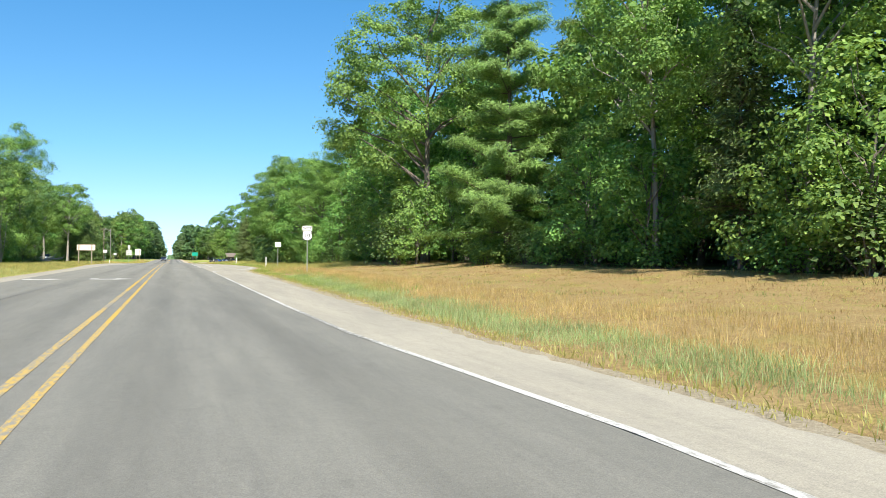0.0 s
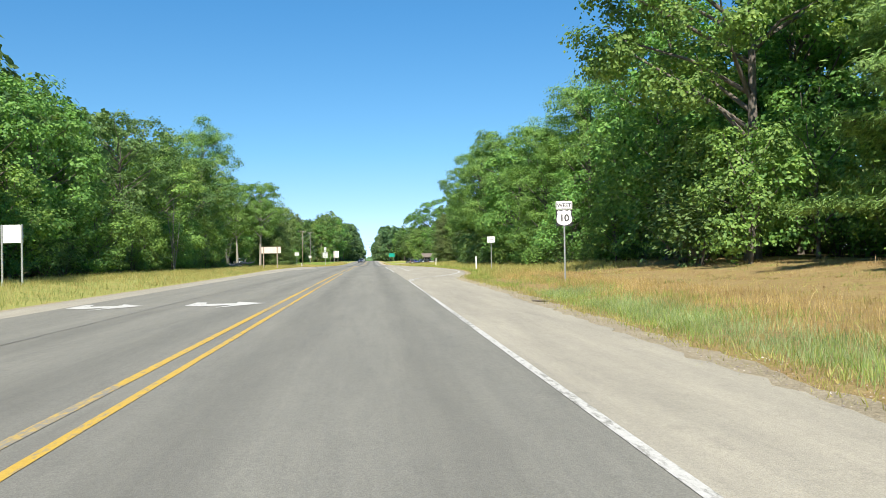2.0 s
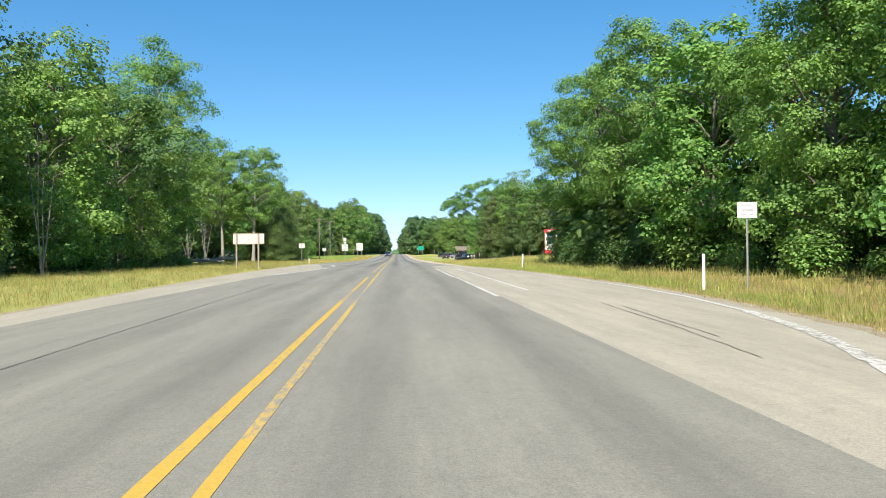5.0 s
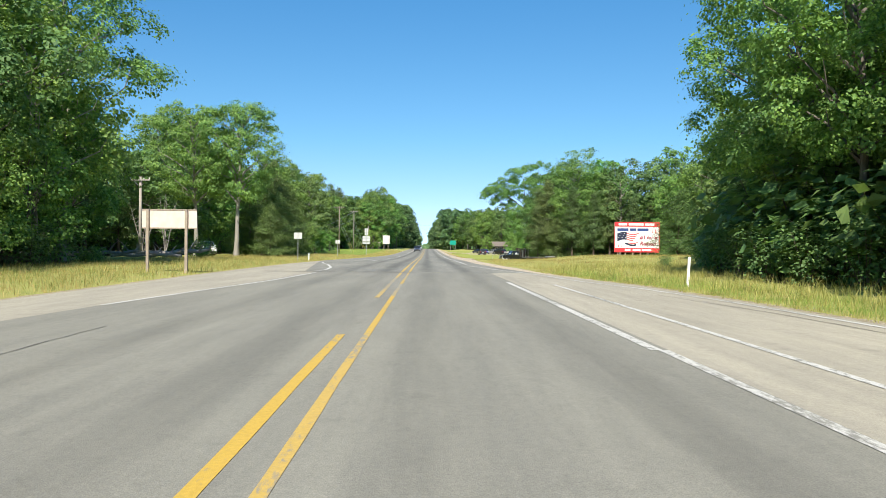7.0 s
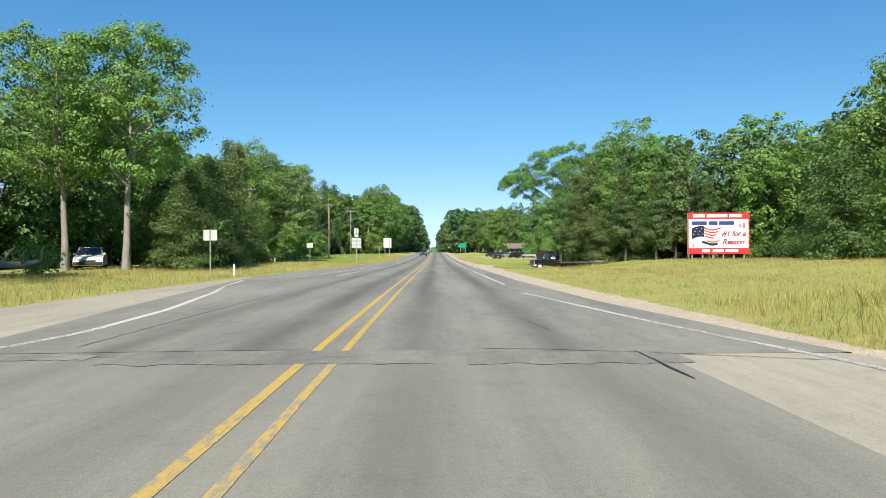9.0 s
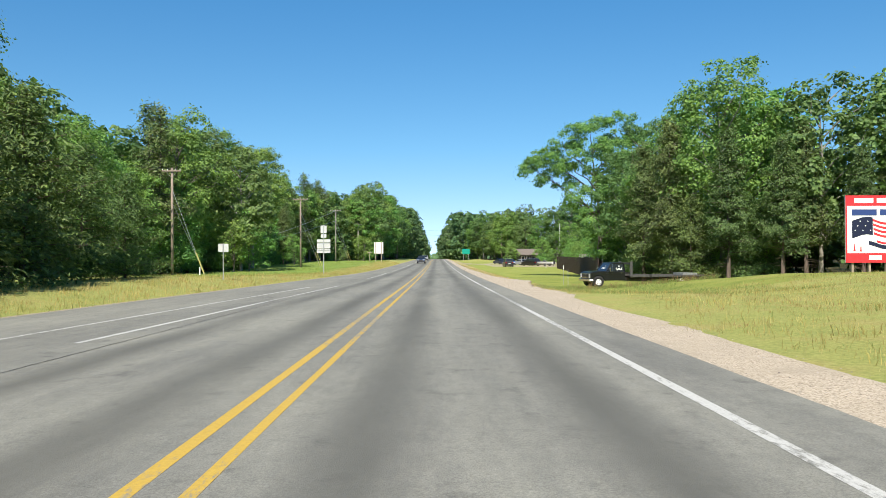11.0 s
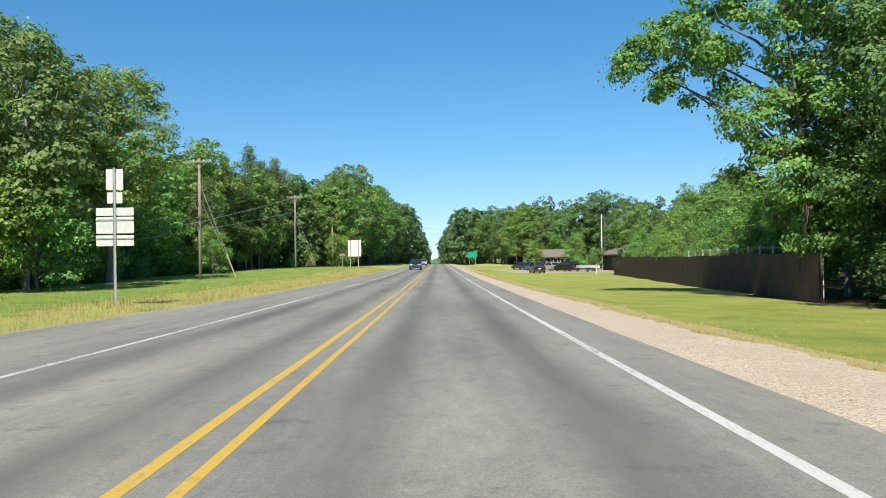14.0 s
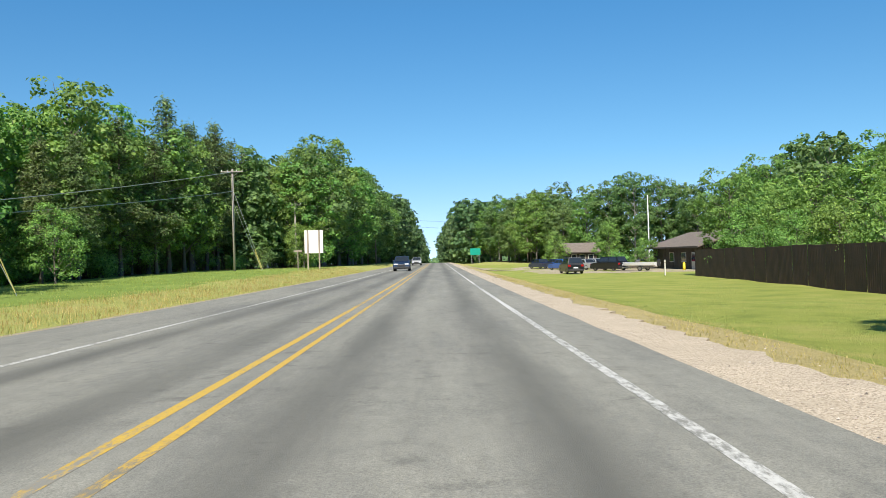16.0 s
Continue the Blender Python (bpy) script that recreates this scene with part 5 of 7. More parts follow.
def spot_l(y0, y1, a, b, power=1.0):
    def f(rng):
        y = rng.uniform(y0, y1)
        x = lerp(PAVED_L, y) - 0.3 - a - (b - a) * rng.uniform(0, 1) ** power
        if x < tree_front_l(y) - 0.8:
            return None
        return (x, y, ground_z(x, y) - 0.03)
    return f


blades("grass", "pale blue-green grass along the edge of the shoulder", GRASS_BLUE, 52000, spot_r(0, 46, 0.6, 2.1, 1.0, -0.25, 3.0), 0.08, 0.23, 0.0034, 61)
blades("grass", "bright green grass along the edge of the turn lane", GRASS_FRESH, 46000, spot_r(24, 128, 0.35, 2.9, 1.2, -0.2, 51.0), 0.08, 0.27, 0.0045, 53, 8, 0.16, 0.35)
blades("grass", "low green grass beside the paving", GRASS_MIX, 44000, spot_r(0, 72, -0.3, 1.2, 1.0, -0.1, 5.0), 0.02, 0.1, 0.004, 60, 9, 0.14, 0.6)
blades("grass", "pale golden grass stalks at the foot of the bank", GRASS_GOLD, 44000, spot_r(2, 75, 1.7, 4.2, 1.3), 0.1, 0.3, 0.003, 62, 8, 0.2, 0.3)
blades("grass", "short rusty grass on the bank", GRASS_RUST, 84000, spot_r(2, 75, 3.0, 13, 1.0, -0.12, 1.0), 0.03, 0.1, 0.005, 59, 12, 0.16, 0.9)
blades("grass", "short golden grass on the bank", GRASS_GOLD, 30000, spot_r(2, 75, 2.6, 13, 1.1, 0.08, 9.0), 0.04, 0.14, 0.004, 58, 12, 0.14, 0.8)
blades("grass", "dark olive weeds scattered over the bank", GRASS_GREEN, 26000, spot_r(2, 75, 4.0, 13, 1.0, 0.12, 37.0), 0.04, 0.13, 0.006, 54, 12, 0.13, 0.6)
blades("grass", "half-dry grass on the bank", GRASS_MIX, 50000, spot_r(2, 120, 0.8, 13, 1.0, 0.15, 17.0), 0.04, 0.15, 0.005, 63, 10, 0.16, 0.6)
blades("grass", "low green grass at the paving's edge", GRASS_MIX, 12000, spot_r(0, 130, -0.05, 0.7), 0.05, 0.16, 0.008, 64, 9, 0.12)
blades("grass", "half-dry grass by the turn lane", GRASS_MIX, 22000, spot_r(60, 135, 0.8, 9), 0.18, 0.45, 0.009, 65)
blades("grass", "green and golden grass on the mound", GRASS_MIX, 60000, spot_r(105, 186, 0.2, 24), 0.06, 0.2, 0.0055, 66)
blades("grass", "dry golden grass on the mound", GRASS_GOLD, 34000, spot_r(112, 182, 0.4, 22, 1.0, -0.1, 21.0), 0.06, 0.26, 0.005, 67)
blades("grass", "short rusty grass on the mound", GRASS_RUST, 14000, spot_r(112, 182, 0.8, 22, 1.0, 0.1, 31.0), 0.06, 0.2, 0.005, 55, 9, 0.2, 0.4)
blades("grass", "red-brown weeds at the top of the bank", WEED, 1500, spot_r(0, 95, 9.5, 12.5), 0.1, 0.26, 0.010, 68, 6, 0.2)
blades("grass", "uncut green grass by the parked truck", GRASS_GREEN, 20000, spot_r(176, 205, 0.5, 9), 0.04, 0.15, 0.008, 69)
blades("grass", "short lawn grass", GRASS_GREEN, 26000, spot_r(200, 262, 2.2, 14, 1.0, 0.0, 41.0), 0.02, 0.08, 0.006, 70, 9, 0.25)
blades("grass", "half-dry grass at the gravel's edge", GRASS_MIX, 22000, spot_r(140, 300, -0.1, 1.0, 1.0, -0.1, 47.0), 0.03, 0.1, 0.005, 71, 9, 0.2)
blades("grass", "green verge grass", GRASS_GREEN, 26000, spot_l(30, 150, 0.2, 11), 0.12, 0.36, 0.006, 72)
blades("grass", "green verge grass", GRASS_MIX, 40000, spot_l(30, 170, 0.1, 11), 0.1, 0.34, 0.006, 73)
blades("grass", "tall golden grass along the left edge of the road", GRASS_GOLD, 11000, spot_l(170, 330, 0.15, 3.6), 0.10, 0.32, 0.007, 56, 8, 0.2, 0.3)
blades("grass", "golden verge grass", GRASS_GOLD, 13000, spot_l(60, 205, 0.2, 9), 0.1, 0.3, 0.0055, 74)
blades("grass", "green verge grass", GRASS_MIX, 24000, spot_l(150, 330, 0.1, 5.0, 1.3), 0.06, 0.24, 0.0065, 75)
blades("grass", "fresh green grass below the trees", GRASS_FRESH, 30000, spot_l(196, 335, 2.6, 18), 0.05, 0.2, 0.008, 57)
blades("grass", "green grass on the mound", GRASS_GREEN, 14000, spot_r(112, 186, 0.3, 22, 1.0, 0.1, 27.0), 0.06, 0.2, 0.006, 76)
blades("grass", "dry clippings along the lawn's edge", GRASS_GOLD, 20000, spot_r(184, 300, 0.1, 2.6), 0.02, 0.07, 0.005, 77, 9, 0.25, 0.7)
blades("grass", "mown lawn grass", GRASS_FRESH, 26000, spot_r(196, 270, 2.0, 14, 1.0, 0.0, 45.0), 0.02, 0.07, 0.006, 78, 9, 0.3)
blades("grass", "tall weeds round the parked truck", GRASS_GREEN, 3600, lambda rng: (lambda x, y: (x, y, ground_z(x, y) - 0.03))(10.3 + 10 * rng.uniform(0, 1) ** 1.5, rng.uniform(199.0, 201.2)), 0.1, 0.36, 0.008, 79, 12, 0.14, 0.4)
blades("grass", "brown seeding weeds by the truck", WEED, 600, lambda rng: (lambda x, y: (x, y, ground_z(x, y) - 0.03))(rng.uniform(10.4, 20.5), rng.uniform(199.0, 200.8)), 0.3, 0.6, 0.008, 80, 7, 0.1, 0.2)


def scattered_stones():
    """Loose stones on the gravel shoulder."""
    rng = np.random.default_rng(33)
    n = 11000
    y = rng.uniform(10, 250, n)
    x = np.array([lerp(PAVED_R, v) + (lerp(GRASS_R, v) + 0.5 - lerp(PAVED_R, v)) * rng.uniform(0, 1) for v in y])
    z = np.array([road_z(v) for v in y]) - 0.008
    r = 0.006 + 0.012 * rng.uniform(0, 1, n) ** 3
    shape = np.array([(1, 0, 0.1), (0.2, 1, 0), (-1, 0.1, 0.1), (0, -1, 0), (0.1, 0.1, 0.75)])
    v = np.stack([x, y, z], -1)[:, None, :] + shape[None] * (r[:, None, None] * rng.uniform(0.6, 1.3, (n, 5, 3)))
    f = (np.arange(n)[:, None, None] * 5 + np.array([(0, 1, 4), (1, 2, 4), (2, 3, 4), (3, 0, 4)])[None]).reshape(-1, 3)
    stone = leaf_material("loose_stone", (0.16, 0.135, 0.11), (0.36, 0.31, 0.255), (0.56, 0.51, 0.44), 0.0)
    tagged(mesh_object("scattered_stones", v.reshape(-1, 3), f.tolist(), stone), "loose pale stones on the gravel shoulder", "stones", kind="stuff")


scattered_stones()


# ---- signs ----
def channel_post(parent, x, y, z0, z1, name="post", w=0.06, mat=GALV):
    """A steel U-channel post."""
    bm = bmesh.new()
    pts = [(-w / 2, 0), (-w / 2 + 0.012, 0.03), (w / 2 - 0.012, 0.03), (w / 2, 0), (w / 2 - 0.008, -0.004), (w / 2 - 0.018, 0.022), (-w / 2 + 0.018, 0.022), (-w / 2 + 0.008, -0.004)]
    a = [bm.verts.new((x + px, y + py, z0)) for px, py in pts]
    b = [bm.verts.new((x + px, y + py, z1)) for px, py in pts]
    for i in range(len(pts)):
        bm.faces.new((a[i], a[(i + 1) % 8], b[(i + 1) % 8], b[i]))
    bm.faces.new(b)
    bmesh.ops.recalc_face_normals(bm, faces=bm.faces[:])
    return part(name, bm, mat, parent)


def square_post(parent, x, y, z0, z1, w=0.1, mat=WOOD_POST, name="post"):
    return part(name, box(x - w / 2, x + w / 2, y - w / 2, y + w / 2, z0, z1, 0.008), mat, parent)


def bolts(parent, spots, y):
    for x, z in spots:
        part("bolt", rod((x, y, z), (x, y - 0.012, z), 0.011, sides=6), GALV, parent)


def bars(parent, y, rows, mat=SIGN_BLACK):
    """Writing that cannot be read: plain bars (x0, x1, z0, z1)."""
    for x0, x1, z0, z1 in rows:
        part("print_bar", box(x0, x1, y - 0.003, y, z0, z1), mat, parent)


def route_sign():
    x, y = 9.42, 50.4
    g = ground_z(x, y)
    s = thing("route_sign", pose(x, y, g), "white route 10 shield under a WEST plate on steel post", "road sign")
    channel_post(s, 0, 0.0, -0.3, 3.2 - g)
    p = part("direction_plate", plate(round_rect(-0.31, 0.31, 2.87 - g, 3.17 - g, 0.035), -0.012, 0.006), SIGN_WHITE, s, "white plate lettered WEST")
    z0 = 2.87 - g
    part("plate_border", plate(round_rect(-0.29, 0.29, z0 + 0.02, z0 + 0.28, 0.03), -0.0145, 0.002), SIGN_BLACK, p)
    part("plate_face", plate(round_rect(-0.278, 0.278, z0 + 0.032, z0 + 0.268, 0.025), -0.017, 0.002), SIGN_WHITE, p)
    letters("WEST", 0.205, SIGN_BLACK, p, 0, -0.0195, z0 + 0.08, bold=0.004)
    b = part("shield_blank", plate(round_rect(-0.305, 0.305, 2.25 - g, 2.86 - g, 0.04), -0.012, 0.006), SIGN_BLACK, s, "black plate with a white shield")
    cx, c = 0.0, 2.555 - g
    half = [(0.0, -0.27), (0.09, -0.245), (0.19, -0.21), (0.255, -0.13), (0.27, -0.03), (0.245, 0.07), (0.225, 0.14), (0.25, 0.2), (0.19, 0.265), (0.12, 0.235), (0.06, 0.245), (0.0, 0.27)]
    outline = [(cx + px * 1.08, c + pz * 1.08) for px, pz in half] + [(cx - px * 1.08, c + pz * 1.08) for px, pz in half[-2:0:-1]]
    part("shield", plate(outline, -0.0155, 0.003), SIGN_WHITE, b, "white route shield")
    letters("10", 0.36, SIGN_BLACK, b, 0, -0.018, c - 0.125, bold=0.008)
    bolts(s, ((0, z0 + 0.25), (0, z0 + 0.04), (0, c - 0.26)), -0.018)


def notice_sign():
    x, y = 11.72, 83.5
    g = ground_z(x, y)
    s = thing("notice_sign", pose(x, y, g), "small white notice sign on a steel post", "road sign")
    channel_post(s, 0, 0.0, -0.3, 2.6 - g)
    z0, z1 = 2.17 - g, 2.65 - g
    part("panel", plate(round_rect(-0.305, 0.305, z0, z1, 0.03), -0.012, 0.006), SIGN_WHITE, s)
    bars(s, -0.0125, [(-0.2, 0.16, z1 - 0.12, z1 - 0.07), (-0.17, 0.2, z1 - 0.28, z1 - 0.2), (-0.2, -0.02, z1 - 0.41, z1 - 0.35), (0.04, 0.19, z1 - 0.39, z1 - 0.35)], plain("faded_grey_print", (0.4, 0.4, 0.4), 0.6))
    bolts(s, ((0, z0 + 0.03), (0, z1 - 0.03)), -0.014)


def delineator(x, y, h, tilt=0.0):
    s = thing("delineator_post", pose(x, y, ground_z(x, y), 0, tilt, 0), "slim white roadside marker post in the grass", "marker post", "roadside marker posts")
    part("post", prism([(-0.015, -0.2), (0.015, -0.2), (0.015, h), (-0.015, h)], -0.045, 0.045, bevel=0.006), SIGN_WHITE, s)
    part("reflector", box(-0.035, 0.035, -0.02, -0.0155, h - 0.16, h - 0.06), PLATE, s, "small pale reflector")


def two_post_sign(name, x0, x1, y, z0, z1, face, label, post_w=0.09, posts=None, post_mat=WOOD_POST, front_posts=True, rows=(), row_mat=SIGN_BLACK, frame_mat=None, over=0.0):
    """A panel on two posts; with front_posts its back is what the road sees."""
    cx = (x0 + x1) / 2
    g = ground_z(cx, y)
    s = thing(name, pose(cx, y, g), label, "road sign")
    a, b = z0 - g, z1 - g
    panel = part("panel", box(x0 - cx, x1 - cx, 0, 0.022, a, b, 0.004), face, s)
    for px in posts or (x0 + 0.12, x1 - 0.12):
        square_post(s, px - cx, -post_w / 2 - 0.002 if front_posts else 0.024 + post_w / 2, -0.4, b + over, post_w, post_mat)
    if frame_mat:
        for q in ((x0 - cx, x1 - cx, b - 0.05, b), (x0 - cx, x1 - cx, a, a + 0.05)):
            part("batten", box(q[0], q[1], -0.02, -0.002, q[2], q[3]), frame_mat, panel)
    bars(s, -0.002, [(p[0], p[1], p[2] - g, p[3] - g) for p in rows], row_mat)
    return s


def one_post_back(x0, x1, y, z0, z1, label, group=""):
    cx = (x0 + x1) / 2
    g = ground_z(cx, y)
    s = thing("sign_back", pose(cx, y, g), label, "road sign", group)
    part("panel", plate(round_rect(x0 - cx, x1 - cx, z0 - g, z1 - g, 0.03), 0.0, 0.005), SIGN_BACK, s)
    channel_post(s, 0, -0.032, -0.3, z1 - g + 0.02)
    bolts(s, ((0, z0 - g + 0.06), (0, z1 - g - 0.06)), -0.034)


def route_cluster():
    x, y = -9.66, 224.7
    g = ground_z(x, y)
    s = thing("route_sign_cluster", pose(x, y, g), "bare backs of a cluster of route signs on one post", "road sign")
    channel_post(s, 0, -0.04, -0.4, 3.8 - g, w=0.1)
    part("crossbar", box(-0.66, 0.66, -0.03, -0.004, 1.95 - g, 2.0 - g), GALV, s)
    part("crossbar", box(-0.66, 0.66, -0.03, -0.004, 1.3 - g, 1.35 - g), GALV, s)
    for x0, x1, z0, z1 in ((-0.3, 0.3, 3.02, 3.75), (-0.27, 0.27, 2.55, 2.94), (-0.66, -0.05, 2.12, 2.40), (0.05, 0.66, 2.12, 2.40), (-0.66, -0.03, 1.5, 2.08), (0.03, 0.66, 1.5, 2.08), (-0.66, -0.04, 1.06, 1.44), (0.04, 0.66, 1.06, 1.44)):
        part("sign_panel", plate(round_rect(x0, x1, z0 - g, z1 - g, 0.03), 0.0, 0.005), SIGN_BACK, s)


def guide_sign():
    s = two_post_sign("guide_sign", 11.95, 15.05, 470, 0.6, 2.62, SIGN_GREEN, "green highway guide sign on two posts", 0.14, (12.4, 14.6), GALV, False,
                      [(12.3, 13.5, 1.95, 2.25), (12.3, 13.9, 1.15, 1.45), (14.1, 14.7, 1.95, 2.25), (14.2, 14.7, 1.15, 1.45)], SIGN_WHITE)


SIGN_NAVY = plain("dark_navy_billboard_print", (0.012, 0.018, 0.05), 0.5, bumpy=0.05)
SIGN_MAROON = plain("dark_red_billboard_print", (0.3, 0.02, 0.06), 0.5, bumpy=0.05)


def billboard():
    x0, x1, y, g = 26.9, 33.2, 196.0, ground_z(30, 196)
    s = thing("billboard", pose(30.05, y, 0), "red and white roadside billboard on wooden posts", "billboard")
    h = (x1 - x0) / 2
    part("panel", box(-h, h, 0.0, 0.1, 0.28, 4.47, 0.01), SIGN_WHITE, s)
    part("top_band", box(-h, h, -0.006, -0.001, 3.82, 4.47), SIGN_RED, s, "red band along the top")
    part("bottom_band", box(-h, h, -0.006, -0.001, 0.28, 0.88), SIGN_RED, s, "red band along the bottom")
    part("side_band", box(-h, -h + 0.1, -0.006, -0.001, 0.88, 3.82), SIGN_RED, s)
    part("side_band", box(h - 0.1, h, -0.006, -0.001, 0.88, 3.82), SIGN_RED, s)
    for i in range(6):
        px = -h + 0.5 + i * (2 * h - 1.0) / 5
        square_post(s, px, 0.18, min(g, ground_z(30.05 + px, y)) - 0.5, 4.3, 0.14)
    # address, name and number of the firm: plain bars
    bars(s, -0.007, [(-2.6, -1.4, 4.0, 4.3), (-1.2, 0.9, 4.0, 4.3), (1.1, 2.4, 4.0, 4.3), (-1.7, -0.9, 0.46, 0.74), (-0.6, 0.5, 0.46, 0.74), (0.7, 2.0, 0.46, 0.74)], SIGN_WHITE)
    bars(s, -0.003, [(-2.75, -1.2, 3.22, 3.6), (-1.0, -0.1, 3.22, 3.6), (0.05, 1.6, 3.22, 3.6)], SIGN_BLUE)
    letters("#1 for a", 0.74, SIGN_MAROON, s, 1.55, -0.004, 2.1, "lettering", "red painted words", 0.022, 0.25)
    letters("Reason", 0.76, SIGN_MAROON, s, 1.5, -0.004, 1.25, "lettering", "red painted words", 0.022, 0.25)
    # a waving flag emblem
    wave = lambda x: 0.14 * math.sin(x * 2.6)
    def ribbon(xa, xb, za, zb, mat, name, lift):
        n = 14
        top = [(xa + (xb - xa) * i / n, zb + wave(xa + (xb - xa) * i / n)) for i in range(n + 1)]
        low = [(xa + (xb - xa) * i / n, za + wave(xa + (xb - xa) * i / n)) for i in range(n, -1, -1)]
        part(name, plate(top + low, -lift, 0.002), mat, s)
    ribbon(-2.75, -1.45, 1.9, 3.0, SIGN_NAVY, "emblem_field", 0.003)
    for i in range(4):
        ribbon(-1.45 + 0.02 * i, 0.25 - 0.25 * i, 2.78 - 0.27 * i, 2.92 - 0.27 * i, SIGN_RED, "emblem_stripe", 0.003)
    ribbon(-1.7, -0.1, 1.25, 1.5, SIGN_NAVY, "emblem_tail", 0.003)
    ribbon(-1.2, 0.1, 1.55, 1.68, SIGN_RED, "emblem_stripe", 0.003)
    for i in range(7):
        part("emblem_star", plate([(-2.55 + 0.16 * i + 0.06 * math.cos(a) * (1 if k % 2 else 0.45), 2.3 + 0.28 * (i % 3) + 0.06 * math.sin(a) * (1 if k % 2 else 0.45)) for k in range(10) for a in [k * math.tau / 10]], -0.005, 0.0015), SIGN_WHITE, s)
    for px, pz, q in ((2.2, 2.98, 0.62), (2.6, 2.92, 0.8), (-2.6, 1.0, 0.5), (-2.2, 0.98, 0.42)):
        part("emblem_pine", plate([(px - 0.16 * q, pz), (px + 0.16 * q, pz), (px + 0.06 * q, pz + 0.4 * q), (px + 0.11 * q, pz + 0.4 * q), (px, pz + 1.0 * q), (px - 0.11 * q, pz + 0.4 * q), (px - 0.06 * q, pz + 0.4 * q)], -0.003, 0.002), SIGN_RED, s)


route_sign()
notice_sign()
delineator(10.56, 84.0, 1.12)
delineator(9.75, 114.0, 1.0, 3)
delineator(-9.9, 160.0, 0.68)
delineator(-18.9, 215.0, 0.8)
two_post_sign("blank_sign", -13.73, -12.82, 57.5, 2.12, 2.91, SIGN_WHITE, "blank white panel on two grey posts by the trees", 0.07, (-13.69, -12.86), GALV)
two_post_sign("roadside_billboard", -11.6, -9.2, 122.5, 1.83, 2.69, PLY, "weathered cream back of a wide board on two posts", 0.12, (-11.33, -9.64), WOOD_POST, True,
              [(-11.0, -10.75, 2.3, 2.5), (-10.65, -10.3, 2.32, 2.5), (-10.15, -9.85, 2.31, 2.5)], plain("rusty_stain", (0.45, 0.3, 0.22), 0.9), WOOD_POST)
one_post_back(-10.85, -10.14, 157.5, 1.57, 2.13, "bare metal back of a road sign beside young pines", "signs for oncoming traffic")
one_post_back(-11.4, -10.8, 193.7, 1.12, 1.6, "small bare metal back of a road sign on the verge", "signs for oncoming traffic")
route_cluster()
two_post_sign("roadside_board", -11.9, -9.95, 315, 0.95, 3.38, plain("faded_white_board", (0.72, 0.67, 0.64), 0.7, 0.0, 0.1, 1.5, 30.0), "tall faded white board seen from its back", 0.14, (-11.55, -10.35), WOOD_POST, True, (), SIGN_BLACK, None)
two_post_sign("small_crossboard", -13.6, -12.7, 318, 1.15, 1.35, WOOD_POST, "small grey board on a post", 0.09, (-13.15,), WOOD_POST, True)
guide_sign()
billboard()


# ---- utility poles and wires ----
def utility_pole(x, y, top, arm, mat, label, guy=True, arm_z=0.25, r=0.15):
    g = ground_z(x, y)
    s = thing("utility_pole", pose(x, y, g), label, "utility pole", "utility poles")
    h = top - g
    part("pole", rod((0, 0, -0.5), (0, 0, h), r, r * 0.72, 10), mat, s, smooth=True)
    part("crossarm", box(-arm / 2, arm / 2, -r - 0.1, -r + 0.02, h - arm_z - 0.12, h - arm_z, 0.01), mat, s)
    for k in (-0.46, -0.2, 0.2, 0.46):
        i = part("insulator", rod((k * arm, -r - 0.04, h - arm_z), (k * arm, -r - 0.04, h - arm_z + 0.16), 0.04, 0.022, 7), SIGN_WHITE, s)
    for sx in (-1, 1):
        part("brace", rod((sx * arm * 0.3, -r - 0.03, h - arm_z - 0.1), (0, -r, h - arm_z - 0.7), 0.015, sides=5), GALV, s)
    if guy:
        e = Vector((3.5, -1.5, ground_z(x + 3.5, y - 1.5) - g))
        p = Vector((0, 0, h * 0.8))
        part("guy_wire", rod(p, e, 0.018, sides=5), GALV, s)
        part("guy_guard", rod(e + (p - e).normalized() * 0.15, e + (p - e).normalized() * 2.5, 0.03, sides=7), GUARD, s, "yellow plastic guard")
        e2 = Vector((2.7, 1.5, ground_z(x + 2.7, y + 1.5) - g))
        part("guy_wire", rod(Vector((0, 0, h * 0.68)), e2, 0.018, sides=5), GALV, s)
        part("guy_guard", rod(e2 + (p - e2).normalized() * 0.15, e2 + (p - e2).normalized() * 2.3, 0.03, sides=7), GUARD, s, "yellow plastic guard")
    return Vector((x, y, top - arm_z + 0.14))


def cable(p, q, sag, label, r=0.008, mat=WIRE):
    verts, faces = [], []
    pts = []
    for i in range(17):
        k = i / 16
        c = p.lerp(q, k)
        c.z -= sag * 4 * k * (1 - k)
        pts.append(c)
    tube(verts, faces, pts, [r] * 17, 5)
    tagged(mesh_object("power_line", verts, faces, mat), label, "power line", "overhead lines")


